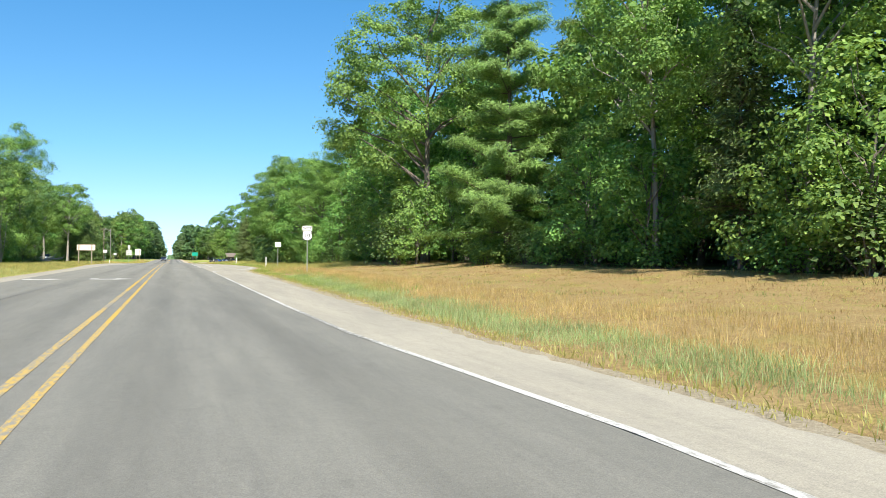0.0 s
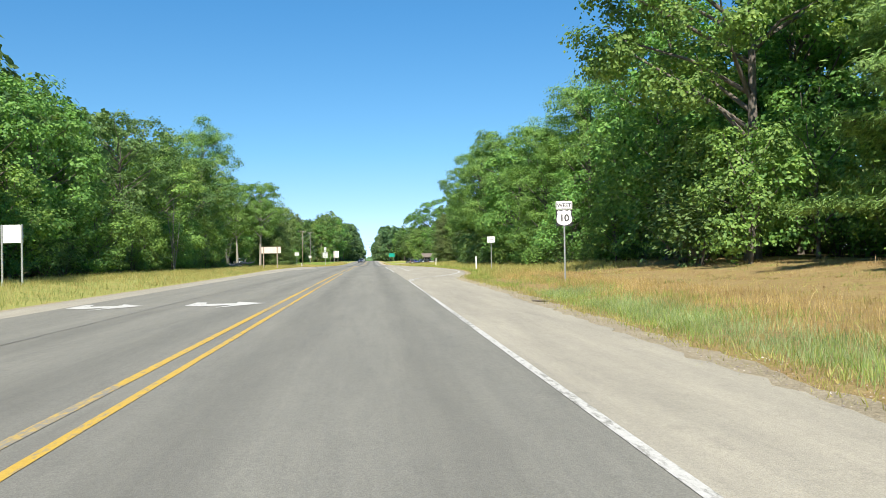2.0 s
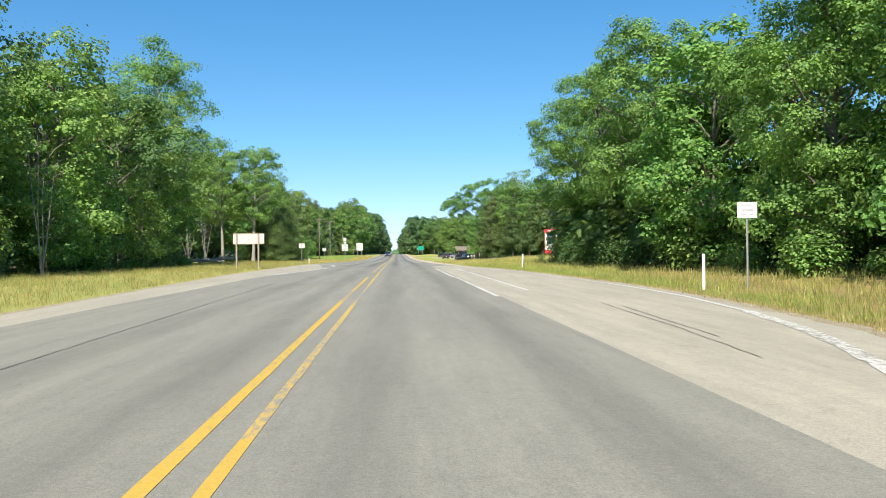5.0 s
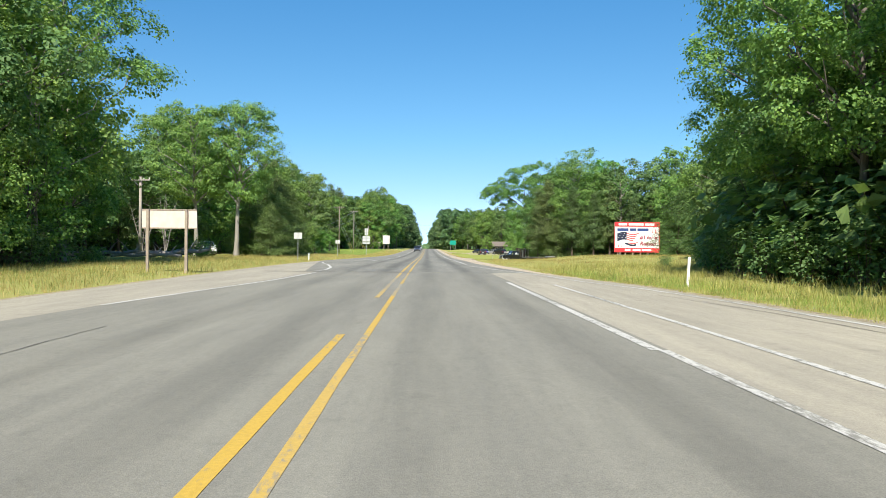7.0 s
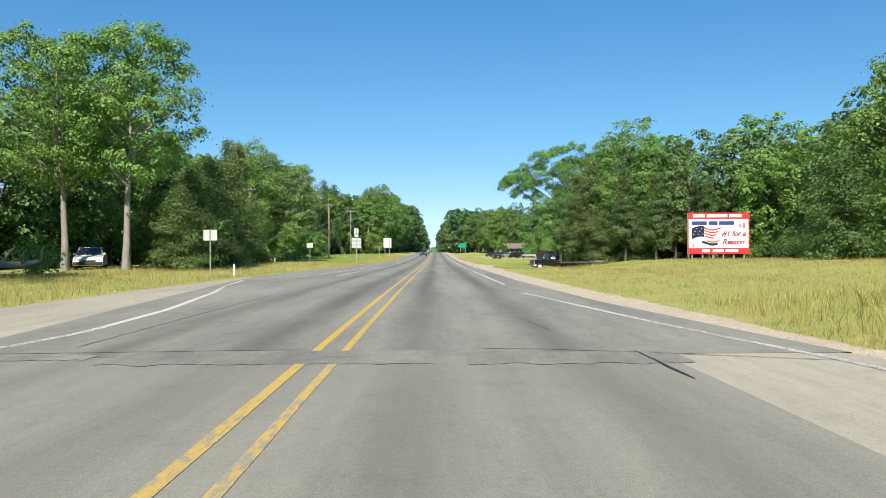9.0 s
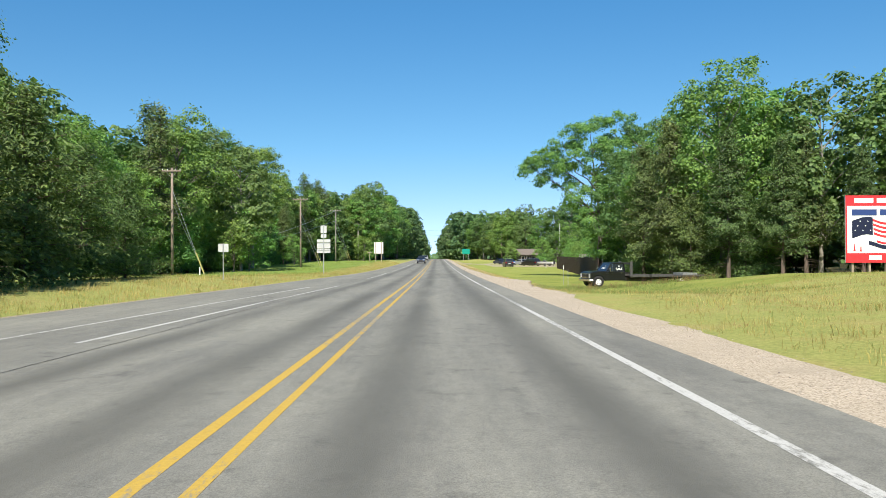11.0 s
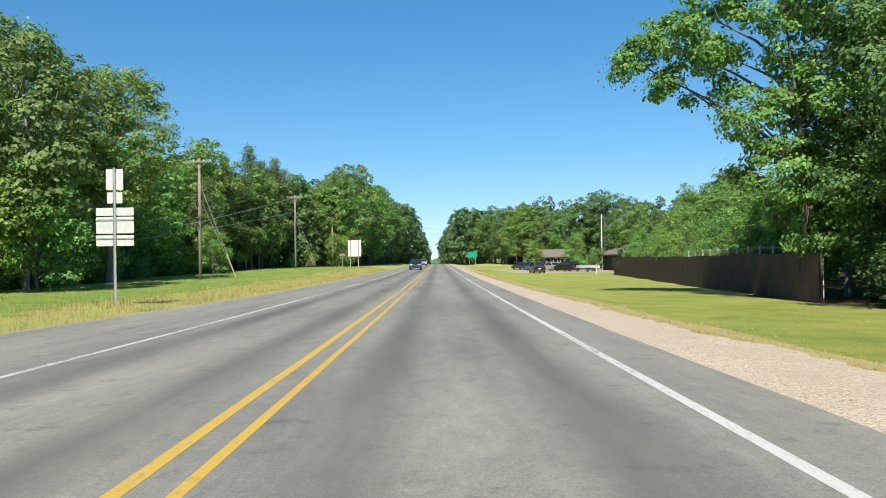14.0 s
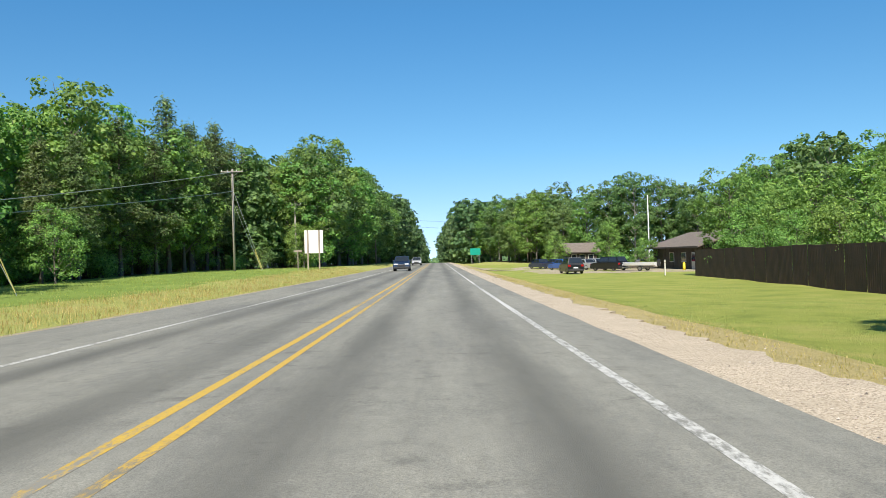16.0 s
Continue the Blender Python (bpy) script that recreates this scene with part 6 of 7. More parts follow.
tops = [utility_pole(-24.2, 157.0, 6.9, 1.8, WOOD_POLE_PALE, "grey utility pole beside the clearing", False),
        utility_pole(-23.95, 223.0, 9.3, 1.8, WOOD_POLE, "tall brown utility pole with guy wires"),
        utility_pole(-18.9, 265.0, 9.4, 2.2, WOOD_POLE, "brown utility pole with a wide crossarm"),
        utility_pole(-20.85, 321.0, 10.75, 2.5, WOOD_POLE_PALE, "bleached utility pole with a wide crossarm"),
        utility_pole(-18.4, 346.0, 8.6, 1.8, WOOD_POLE_PALE, "utility pole near the big oak", False)]
for a, b in [pair for i, pair in enumerate(zip(tops, tops[1:])) if i != 2]:
    for k in (-0.6, 0.6):
        cable(a + Vector((k, -0.15, 0)), b + Vector((k, -0.15, 0)), 0.9, "sagging overhead power line between the poles")
    cable(a - Vector((0, 0, 1.8)), b - Vector((0, 0, 1.8)), 1.0, "lower overhead cable between the poles")
for dz, ez in ((-0.2, 2.5), (-2.4, 2.2)):
    cable(tops[3] + Vector((0, 0, dz)), Vector((-27.5, 266.5, ez)), 0.3, "pale service wire running back into the trees", 0.03, GALV)
far_pole = utility_pole(-11.5, 405.0, 9.5, 1.8, WOOD_POLE, "distant utility pole by the crest", False)
far_pole_b = utility_pole(25.0, 432.0, 9.0, 1.8, WOOD_POLE, "distant utility pole across the highway", False)
cable(tops[-1], far_pole, 1.0, "overhead power line along the verge")
cable(far_pole, far_pole_b, 0.7, "overhead line crossing the highway", 0.02)
cable(far_pole - Vector((0, 0, 1.5)), far_pole_b - Vector((0, 0, 1.5)), 0.7, "overhead line crossing the highway", 0.02)
m = thing("flag_pole", pose(32.5, 345.0, ground_z(32.5, 345.0)), "tall white pole behind the parking lot", "pole")
part("pole", rod((0, 0, -0.3), (0, 0, 10.2), 0.1, 0.06, 8), SIGN_WHITE, m, smooth=True)
part("finial", rod((0, 0, 10.2), (0, 0, 10.35), 0.08, 0.03, 8), SIGN_WHITE, m)


# ---- fence ----
def build_fence():
    s = thing("fence", Matrix(), "dark brown corrugated privacy fence along the lawn", "fence")
    a, b = Vector((19.0, 233.0)), Vector((25.3, 303.0))
    n = 29
    d = (b - a) / n
    turn = math.degrees(math.atan2(d.y, d.x))
    pv, pf = [], []
    w, ribs = d.length * 0.985, 11
    pts = []
    for i in range(ribs):
        x = w * i / ribs
        q = w / ribs
        pts += [(x, 0), (x + q * 0.42, 0), (x + q * 0.5, 0.007), (x + q * 0.92, 0.007)]
    pts.append((w, 0))
    for x, y in pts:
        pv += [(x, y, 0.0), (x, y, 2.4), (x, y - 0.004, 0.0), (x, y - 0.004, 2.4)]
    for i in range(len(pts) - 1):
        k = i * 4
        pf += [(k, k + 4, k + 5, k + 1), (k + 2, k + 3, k + 7, k + 6), (k + 1, k + 5, k + 7, k + 3)]
    panel = None
    for i in range(n):
        p = a + d * i
        z = min(ground_z(p.x, p.y), ground_z(p.x + d.x, p.y + d.y)) - 0.05
        if panel is None:
            panel = mesh_object("panel", pv, pf, FENCE, s)
            ob = panel
        else:
            ob = new("panel", panel.data)
            ob.parent = s
        ob.matrix_basis = pose(p.x, p.y, z + 0.02 * math.sin(i * 1.7), 0, 0.5 * math.sin(i * 2.1), turn)
        square_post(s, p.x + 0.1, p.y, z - 0.3, z + 2.38, 0.09, FENCE)
    # short return towards the lot
    e = new("panel", panel.data)
    e.parent = s
    e.matrix_basis = pose(25.3, 303.1, ground_z(25.3, 303) - 0.05, 0, 0, 12)



def rail_fence():
    """A pale rail fence standing just behind the dark one; its top shows above it."""
    s = thing("rail_fence", Matrix(), "pale post and rail fence behind the dark fence", "fence")
    for i in range(13):
        y = 234.5 + 2.3 * i
        x = 19.0 + 6.3 * (y - 233.0) / 70.0 + 0.75
        z = ground_z(x, y)
        part("post", box(x - 0.05, x + 0.05, y - 0.05, y + 0.05, z - 0.3, z + 2.82, 0.008), TRIM, s)
        if i < 12:
            y2 = y + 2.3
            x2 = x + 6.3 * 2.3 / 70.0
            part("rail", rod((x, y, z + 2.7), (x2, y2, ground_z(x2, y2) + 2.7), 0.03, sides=6), WOOD_POST, s)


build_fence()
rail_fence()


# ---- vehicles ----
def wheel(parent, x, y, r, w, rim_mat, side):
    bm = bmesh.new()
    prof = [(r * 0.6, w * 0.42), (r * 0.93, w * 0.5), (r, w * 0.36), (r, -w * 0.36), (r * 0.93, -w * 0.5), (r * 0.6, -w * 0.42)]
    n = 20
    rings = [[bm.verts.new((x + px, y + pr * math.cos(math.tau * k / n), r + pr * math.sin(math.tau * k / n))) for k in range(n)] for pr, px in prof]
    for i in range(len(prof)):
        for k in range(n):
            bm.faces.new((rings[i][k], rings[i][(k + 1) % n], rings[(i + 1) % len(prof)][(k + 1) % n], rings[(i + 1) % len(prof)][k]))
    bmesh.ops.recalc_face_normals(bm, faces=bm.faces[:])
    t = part("wheel", bm, RUBBER, parent, smooth=True)
    bm = rod((x - w * 0.3, y, r), (x + w * 0.3, y, r), r * 0.61, sides=18)
    bm = rod((x + side * w * 0.3, y, r), (x + side * w * 0.44, y, r), r * 0.24, r * 0.18, 10, bm)
    for k in range(5):
        a = math.tau * k / 5
        bm = rod((x + side * w * 0.3, y + r * 0.42 * math.cos(a), r + r * 0.42 * math.sin(a)), (x + side * w * 0.33, y + r * 0.42 * math.cos(a), r + r * 0.42 * math.sin(a)), r * 0.09, sides=6, bm=bm)
    part("rim", bm, rim_mat, t)


def quad_part(name, pts, mat, parent, thick=0.01):
    bm = bmesh.new()
    a = [bm.verts.new(p) for p in pts]
    f = bm.faces.new(a)
    bm.normal_update()
    n = f.normal * thick
    b = [bm.verts.new(Vector(p) + n) for p in pts]
    bm.faces.new(b)
    for i in range(len(pts)):
        bm.faces.new((a[i], a[(i + 1) % len(pts)], b[(i + 1) % len(pts)], b[i]))
    bmesh.ops.recalc_face_normals(bm, faces=bm.faces[:])
    return part(name, bm, mat, parent)


def car(name, m, paint, label, L=4.6, W=1.82, H=1.48, hood=1.25, boot=0.85, group="parked cars", rake=0.7, rear_rake=0.5, rim=CHROME):
    """A car; its nose points along +y."""
    s = thing(name, m, label, "car", group)
    belt = 0.62 * H
    e = L / 2
    body = [(-e + 0.12, 0.24), (-e, 0.42), (-e + 0.02, belt - 0.12), (-e + 0.1, belt), (e - hood, belt), (e - 0.35, belt - 0.1), (e - 0.05, belt - 0.26), (e, 0.45), (e - 0.12, 0.24)]
    part("body", prism(body, -W / 2, W / 2, bevel=0.045), paint, s, smooth=False)
    narrow = lambda y, z: 1.0 - 0.2 * max(0.0, (z - belt) / (H - belt))
    y0, y1, y2, y3 = -e + boot, -e + boot + rear_rake, e - hood - rake, e - hood
    part("cabin", prism([(y0, belt - 0.02), (y1, H), (y2, H), (y3, belt - 0.02)], -W / 2 + 0.05, W / 2 - 0.05, bevel=0.03, taper=narrow), paint, s)
    def at(side, y, z, off=0.0):
        return (side * ((W / 2 - 0.05) * narrow(y, z) + off), y, z)
    zl, zh = belt + 0.06, H - 0.09
    def ends(z):
        k = (z - belt) / (H - belt)
        return y0 + (y1 - y0) * k + 0.13, y3 + (y2 - y3) * k - 0.13
    for side in (-1, 1):
        (a0, a1), (b0, b1) = ends(zl), ends(zh)
        mid = (a0 + a1) / 2 - 0.1
        quad_part("side_window", [at(side, a0, zl, 0.004), at(side, mid - 0.05, zl, 0.004), at(side, mid - 0.05, zh, 0.004), at(side, b0, zh, 0.004)], GLASS, s)
        quad_part("side_window", [at(side, mid + 0.05, zl, 0.004), at(side, a1, zl, 0.004), at(side, b1, zh, 0.004), at(side, mid + 0.05, zh, 0.004)], GLASS, s)
        part("mirror", box(side * (W / 2 + 0.01) - 0.09, side * (W / 2 + 0.01) + 0.09, y3 - 0.15, y3 - 0.02, belt + 0.03, belt + 0.17, 0.025), paint, s)
        part("headlamp", box(side * (W / 2 - 0.32) - 0.22, side * (W / 2 - 0.32) + 0.22, e - 0.16, e - 0.02, belt - 0.34, belt - 0.2, 0.02), LAMP_CLEAR, s)
        part("tail_lamp", box(side * (W / 2 - 0.2) - 0.15, side * (W / 2 - 0.2) + 0.15, -e - 0.012, -e + 0.1, belt - 0.32, belt - 0.1, 0.02), LAMP_RED, s)
        for wy in (-e + 0.85, e - 0.88):
            wheel(s, side * (W / 2 - 0.1), wy, 0.335, 0.22, rim, side)
    w0, w1 = W / 2 - 0.05, (W / 2 - 0.05) * 0.8
    dy, dz = y2 - y3, H - belt
    nf = Vector((0, dz, -dy)).normalized() * 0.035
    nr = Vector((0, -dz, y1 - y0)).normalized() * 0.035
    quad_part("windscreen", [Vector((-w0 + 0.1, y3 + dy * 0.08, belt + dz * 0.08)) + nf, Vector((w0 - 0.1, y3 + dy * 0.08, belt + dz * 0.08)) + nf, Vector((w1 - 0.06, y3 + dy * 0.9, belt + dz * 0.9)) + nf, Vector((-w1 + 0.06, y3 + dy * 0.9, belt + dz * 0.9)) + nf], GLASS, s, 0.006)
    ry = y1 - y0
    quad_part("rear_window", [Vector((-w0 + 0.12, y0 + ry * 0.12, belt + dz * 0.12)) + nr, Vector((w0 - 0.12, y0 + ry * 0.12, belt + dz * 0.12)) + nr, Vector((w1 - 0.08, y0 + ry * 0.88, belt + dz * 0.88)) + nr, Vector((-w1 + 0.08, y0 + ry * 0.88, belt + dz * 0.88)) + nr], GLASS, s, 0.006)
    part("front_bumper", box(-W / 2 + 0.03, W / 2 - 0.03, e - 0.08, e + 0.06, 0.28, 0.5, 0.05), BLACK_PLASTIC, s)
    part("rear_bumper", box(-W / 2 + 0.03, W / 2 - 0.03, -e - 0.07, -e + 0.08, 0.3, 0.52, 0.05), BLACK_PLASTIC, s)
    part("grille", box(-0.45, 0.45, e - 0.06, e + 0.012, 0.52, belt - 0.3, 0.02), BLACK_PLASTIC, s)
    part("number_plate", box(-0.26, 0.26, -e - 0.016, -e - 0.002, 0.62, 0.75), PLATE, s)
    return s


def on(x, y, turn):
    return pose(x, y, ground_z(x, y) + 0.015, 0, 0, turn)


def flat(ob, origin, across, up):
    """Lays a piece of lettering on a plane given by its two directions."""
    a, u = Vector(across).normalized(), Vector(up).normalized()
    n = a.cross(u)
    ob.matrix_basis = Matrix(((a.x, u.x, n.x, origin[0]), (a.y, u.y, n.y, origin[1]), (a.z, u.z, n.z, origin[2]), (0, 0, 0, 1)))


DARK_STEEL = plain("dull_dark_steel", (0.09, 0.09, 0.085), 0.55, 0.3, 0.3)


def pickup():
    """An old square-shouldered pickup with a long flat deck, its nose pointing along +y."""
    s = thing("flatbed_truck", pose(14.36, 202.0, ground_z(14.36, 202.0) - 0.02, 0, 0, 102), "old black flatbed pickup with white wheels parked in the grass", "truck")
    W = 1.95
    arch = [(2.36 + 0.5 * math.cos(a), 0.45 + 0.47 * math.sin(a)) for a in (math.pi * k / 10 for k in range(11))]
    lower = [(3.0, 0.52)] + [q for q in arch if q[1] > 0.5] + [(1.8, 0.5), (0.2, 0.52), (0.18, 1.2), (1.7, 1.22), (2.0, 1.21), (2.9, 1.15), (3.02, 1.08)]
    part("body", prism(lower, -W / 2, W / 2, bevel=0.02), CAR_BLACK, s)
    part("shoulder", prism([(0.2, 1.0), (0.2, 1.06), (2.98, 1.0), (2.98, 0.94)], -W / 2 - 0.018, W / 2 + 0.018), CAR_BLACK, s)
    part("bonnet", prism([(1.66, 1.2), (1.7, 1.26), (2.86, 1.19), (2.98, 1.12), (2.98, 1.05)], -0.72, 0.72, bevel=0.02), CAR_BLACK, s)
    part("roof", prism([(0.24, 1.76), (0.3, 1.86), (0.5, 1.88), (1.15, 1.87), (1.32, 1.76)], -W / 2 + 0.12, W / 2 - 0.12, bevel=0.03), CAR_BLACK, s)
    part("cab_interior", box(-0.74, 0.74, 0.3, 1.25, 1.1, 1.5, 0.05), BLACK_PLASTIC, s)
    part("steering_wheel", rod((-0.4, 1.36, 1.3), (-0.4, 1.4, 1.34), 0.18, sides=14), BLACK_PLASTIC, s)
    for side in (-1, 1):
        x = side * (W / 2 - 0.05)
        xt = side * (W / 2 - 0.16)
        for ya, yb, w in ((1.72, 1.3, 0.035), (0.24, 0.28, 0.07)):
            v, f = [], []
            tube(v, f, [(x, ya, 1.2), (xt, yb, 1.8)], [w, w], 6)
            mesh_object("pillar", v, f, CAR_BLACK, s)
        quad_part("side_window", [(x, 0.32, 1.24), (x, 1.62, 1.24), (xt, 1.26, 1.77), (xt, 0.34, 1.77)], GLASS, s, 0.012 * side)
        part("window_trim", rod((x * 1.005, 0.3, 1.225), (x * 1.005, 1.68, 1.225), 0.014, sides=5), CHROME, s)
        v, f = [], []
        tube(v, f, [(x * 1.01, 1.2, 1.24), (xt * 1.01, 1.16, 1.78)], [0.014, 0.014], 5)
        mesh_object("vent_bar", v, f, CHROME, s)
        for z in (0.8, 0.95):
            part("headlamp", box(side * 0.8 - 0.11, side * 0.8 + 0.11, 3.0, 3.05, z - 0.062, z + 0.062, 0.012), LAMP_CLEAR, s)
        part("marker_lamp", box(side * 0.93 - 0.02, side * 0.93 + 0.055, 2.86, 2.97, 0.72, 0.79, 0.008), plain("amber_lens", (0.5, 0.2, 0.03), 0.3, bumpy=0), s)
        part("arch_liner", rod((side * 0.55, 2.36, 0.46), (side * (W / 2 - 0.05), 2.36, 0.46), 0.46, sides=18), BLACK_PLASTIC, s)
        wheel(s, side * (W / 2 - 0.1), 2.36, 0.41, 0.24, RIM_WHITE, side)
        wheel(s, side * (W / 2 - 0.02), -4.45, 0.41, 0.26, RIM_WHITE, side)
        wheel(s, side * (W / 2 - 0.34), -4.45, 0.41, 0.26, RIM_WHITE, side)
        for k in range(4):
            a = math.tau * (k + 0.4) / 4
            part("wheel_hole", rod((side * (W / 2 - 0.02), 2.36 + 0.17 * math.cos(a), 0.41 + 0.17 * math.sin(a)), (side * (W / 2 - 0.012), 2.36 + 0.17 * math.cos(a), 0.41 + 0.17 * math.sin(a)), 0.035, sides=8), BLACK_PLASTIC, s)
        part("mirror_arm", rod((side * W / 2, 1.5, 1.2), (side * (W / 2 + 0.22), 1.52, 1.36), 0.013, sides=5), CHROME, s)
        part("mirror_arm", rod((side * W / 2, 1.4, 1.16), (side * (W / 2 + 0.22), 1.52, 1.2), 0.013, sides=5), CHROME, s)
        part("mirror", box(side * (W / 2 + 0.22) - 0.08, side * (W / 2 + 0.22) + 0.08, 1.5, 1.55, 1.2, 1.5, 0.02), CHROME, s)
        part("door_handle", box(side * (W / 2 + 0.022) - 0.012, side * (W / 2 + 0.022) + 0.012, 0.42, 0.58, 1.08, 1.11), CHROME, s)
        part("door_seam", box(side * W / 2 - 0.003, side * W / 2 + 0.003, 1.62, 1.635, 0.56, 1.2), BLACK_PLASTIC, s)
        part("headboard_post", box(side * 0.98 - 0.06, side * 0.98 + 0.06, -0.4, -0.2, 0.72, 1.94, 0.01), DARK_STEEL, s)
        part("frame_rail", box(side * 0.4 - 0.05, side * 0.4 + 0.05, -6.3, 2.8, 0.55, 0.72), BLACK_PLASTIC, s)
        part("mudguard", box(side * 0.85 - 0.2, side * 0.85 + 0.2, -5.02, -4.99, 0.3, 0.74), BLACK_PLASTIC, s)
        part("deck_rail", box(side * 1.19 - 0.03, side * 1.19 + 0.03, -6.3, -0.12, 0.76, 0.9, 0.006), DARK_STEEL, s)
        part("stake_pocket", box(side * 1.235 - 0.014, side * 1.235 + 0.014, -1.9, -1.7, 0.72, 0.96), BLACK_PLASTIC, s)
    part("grille", box(-0.96, 0.96, 2.99, 3.035, 0.7, 1.06, 0.012), CHROME, s)
    part("grille_opening", box(-0.66, 0.66, 3.036, 3.04, 0.74, 1.02), BLACK_PLASTIC, s)
    for k in range(4):
        part("grille_bar", box(-0.64, 0.64, 3.041, 3.047, 0.78 + 0.06 * k, 0.788 + 0.06 * k), CHROME, s)
    part("grille_bar", box(-0.03, 0.03, 3.041, 3.049, 0.74, 1.02), CHROME, s)
    part("front_bumper", prism([(3.02, 0.44), (3.02, 0.66), (3.16, 0.64), (3.16, 0.46)], -W / 2 - 0.02, W / 2 + 0.02, bevel=0.02), CHROME, s, "dull chrome bumper")
    part("bumper_end", box(-W / 2 - 0.03, -W / 2 + 0.02, 2.8, 3.1, 0.5, 0.64, 0.01), SIGN_WHITE, s)
    part("engine_bay", box(-0.55, 0.55, 1.8, 2.95, 0.5, 1.0), BLACK_PLASTIC, s)
    quad_part("windscreen", [(-0.86, 1.7, 1.22), (0.86, 1.7, 1.22), (0.76, 1.29, 1.78), (-0.76, 1.29, 1.78)], GLASS, s, 0.012)
    quad_part("rear_window", [(-0.76, 0.22, 1.26), (-0.72, 0.27, 1.74), (0.72, 0.27, 1.74), (0.76, 0.22, 1.26)], GLASS, s, 0.01)
    # words brushed on the glass in white paint
    for text, size, at in (("SALE", 0.26, (-0.1, 1.6, 1.38)), ("4", 0.16, (-0.14, 1.46, 1.59))):
        flat(letters(text, size, SIGN_WHITE, s, 0, 0, 0, "lettering", "white brushed words on the glass", 0.004), (at[0], at[1] + 0.02, at[2] + 0.01), (-1, 0, 0), (0, -0.59, 0.81))
    for text, size, y, z in (("SALE", 0.25, 0.66, 1.3), ("4", 0.2, 0.66, 1.53)):
        x = -(W / 2 - 0.05) + 0.11 * (z - 1.24) / 0.53 - 0.02
        flat(letters(text, size, SIGN_WHITE, s, 0, 0, 0, "lettering", "white brushed words on the glass", 0.006), (x, y, z), (0, -1, 0), (0.2, 0, 1))
    part("headboard", box(-0.92, 0.92, -0.34, -0.28, 1.72, 1.86), DARK_STEEL, s)
    part("headboard", box(-0.92, 0.92, -0.34, -0.28, 0.95, 1.1), DARK_STEEL, s)
    for k in range(9):
        part("deck_board", box(-1.15 + 0.257 * k, -1.15 + 0.257 * k + 0.245, -6.25, -0.12, 0.82, 0.865, 0.004), WALL_DARK, s)
    for k in range(9):
        part("crossmember", box(-1.14, 1.14, -6.1 + 0.7 * k, -6.02 + 0.7 * k, 0.725, 0.818), BLACK_PLASTIC, s)
    part("load", box(-0.9, 0.7, -5.9, -4.7, 0.87, 1.02, 0.02), GALV, s, "pale grate lying on the deck")
    s.scale = (0.9, 0.9, 0.9)


pickup()
car("suv", on(17.3, 322.0, 3), CAR_BLACK, "black sport utility vehicle parked on the grass verge of the lot", 4.75, 1.85, 1.82, 1.25, 0.05, "parked cars", 0.55, 0.3)
car("car", on(20.0, 352.0, 28), CAR_NAVY, "dark blue car in the parking lot", 4.7, 1.82, 1.46)
car("car", on(18.2, 356.0, 22), CAR_NAVY, "dark blue car in the parking lot", 4.5, 1.8, 1.5)
car("car", on(25.2, 349.0, 35), CAR_SILVER, "silver car in the parking lot", 4.6, 1.8, 1.45)
car("suv", on(23.4, 330.0, 32), CAR_BLACK, "black wagon parked side-on in the lot", 4.9, 1.85, 1.72, 1.25, 0.1, "parked cars", 0.6, 0.4)
car("car", on(28.5, 353.0, 150), CAR_RED, "dark red car in the parking lot", 4.5, 1.8, 1.46)
car("car", on(19.6, 343.0, 28), CAR_BLUE, "bright blue car in the parking lot", 4.5, 1.8, 1.48)
car("car", on(22.2, 340.5, 30), CAR_SILVER, "silver car in the parking lot", 4.6, 1.82, 1.46)
car("car", on(25.0, 338.0, 34), CAR_RED, "dark red car in the parking lot", 4.4, 1.78, 1.47)
car("car", on(-22.0, 169.6, 199), CAR_WHITE, "white car half hidden behind the oaks", 4.6, 1.8, 1.45)
car("car", pose(-2.0, 322.0, road_z(322.0) + 0.02, 0, 0, 180), CAR_NAVY, "dark blue car in the oncoming lane", 4.5, 1.85, 1.68, 1.15, 0.1, "oncoming cars", 0.7, 0.4)
car("car", pose(-2.1, 388.0, road_z(388.0) + 0.02, 0, 0, 180), CAR_SILVER, "silver car in the oncoming lane", 4.6, 1.85, 1.6, 1.15, 0.5, "oncoming cars")


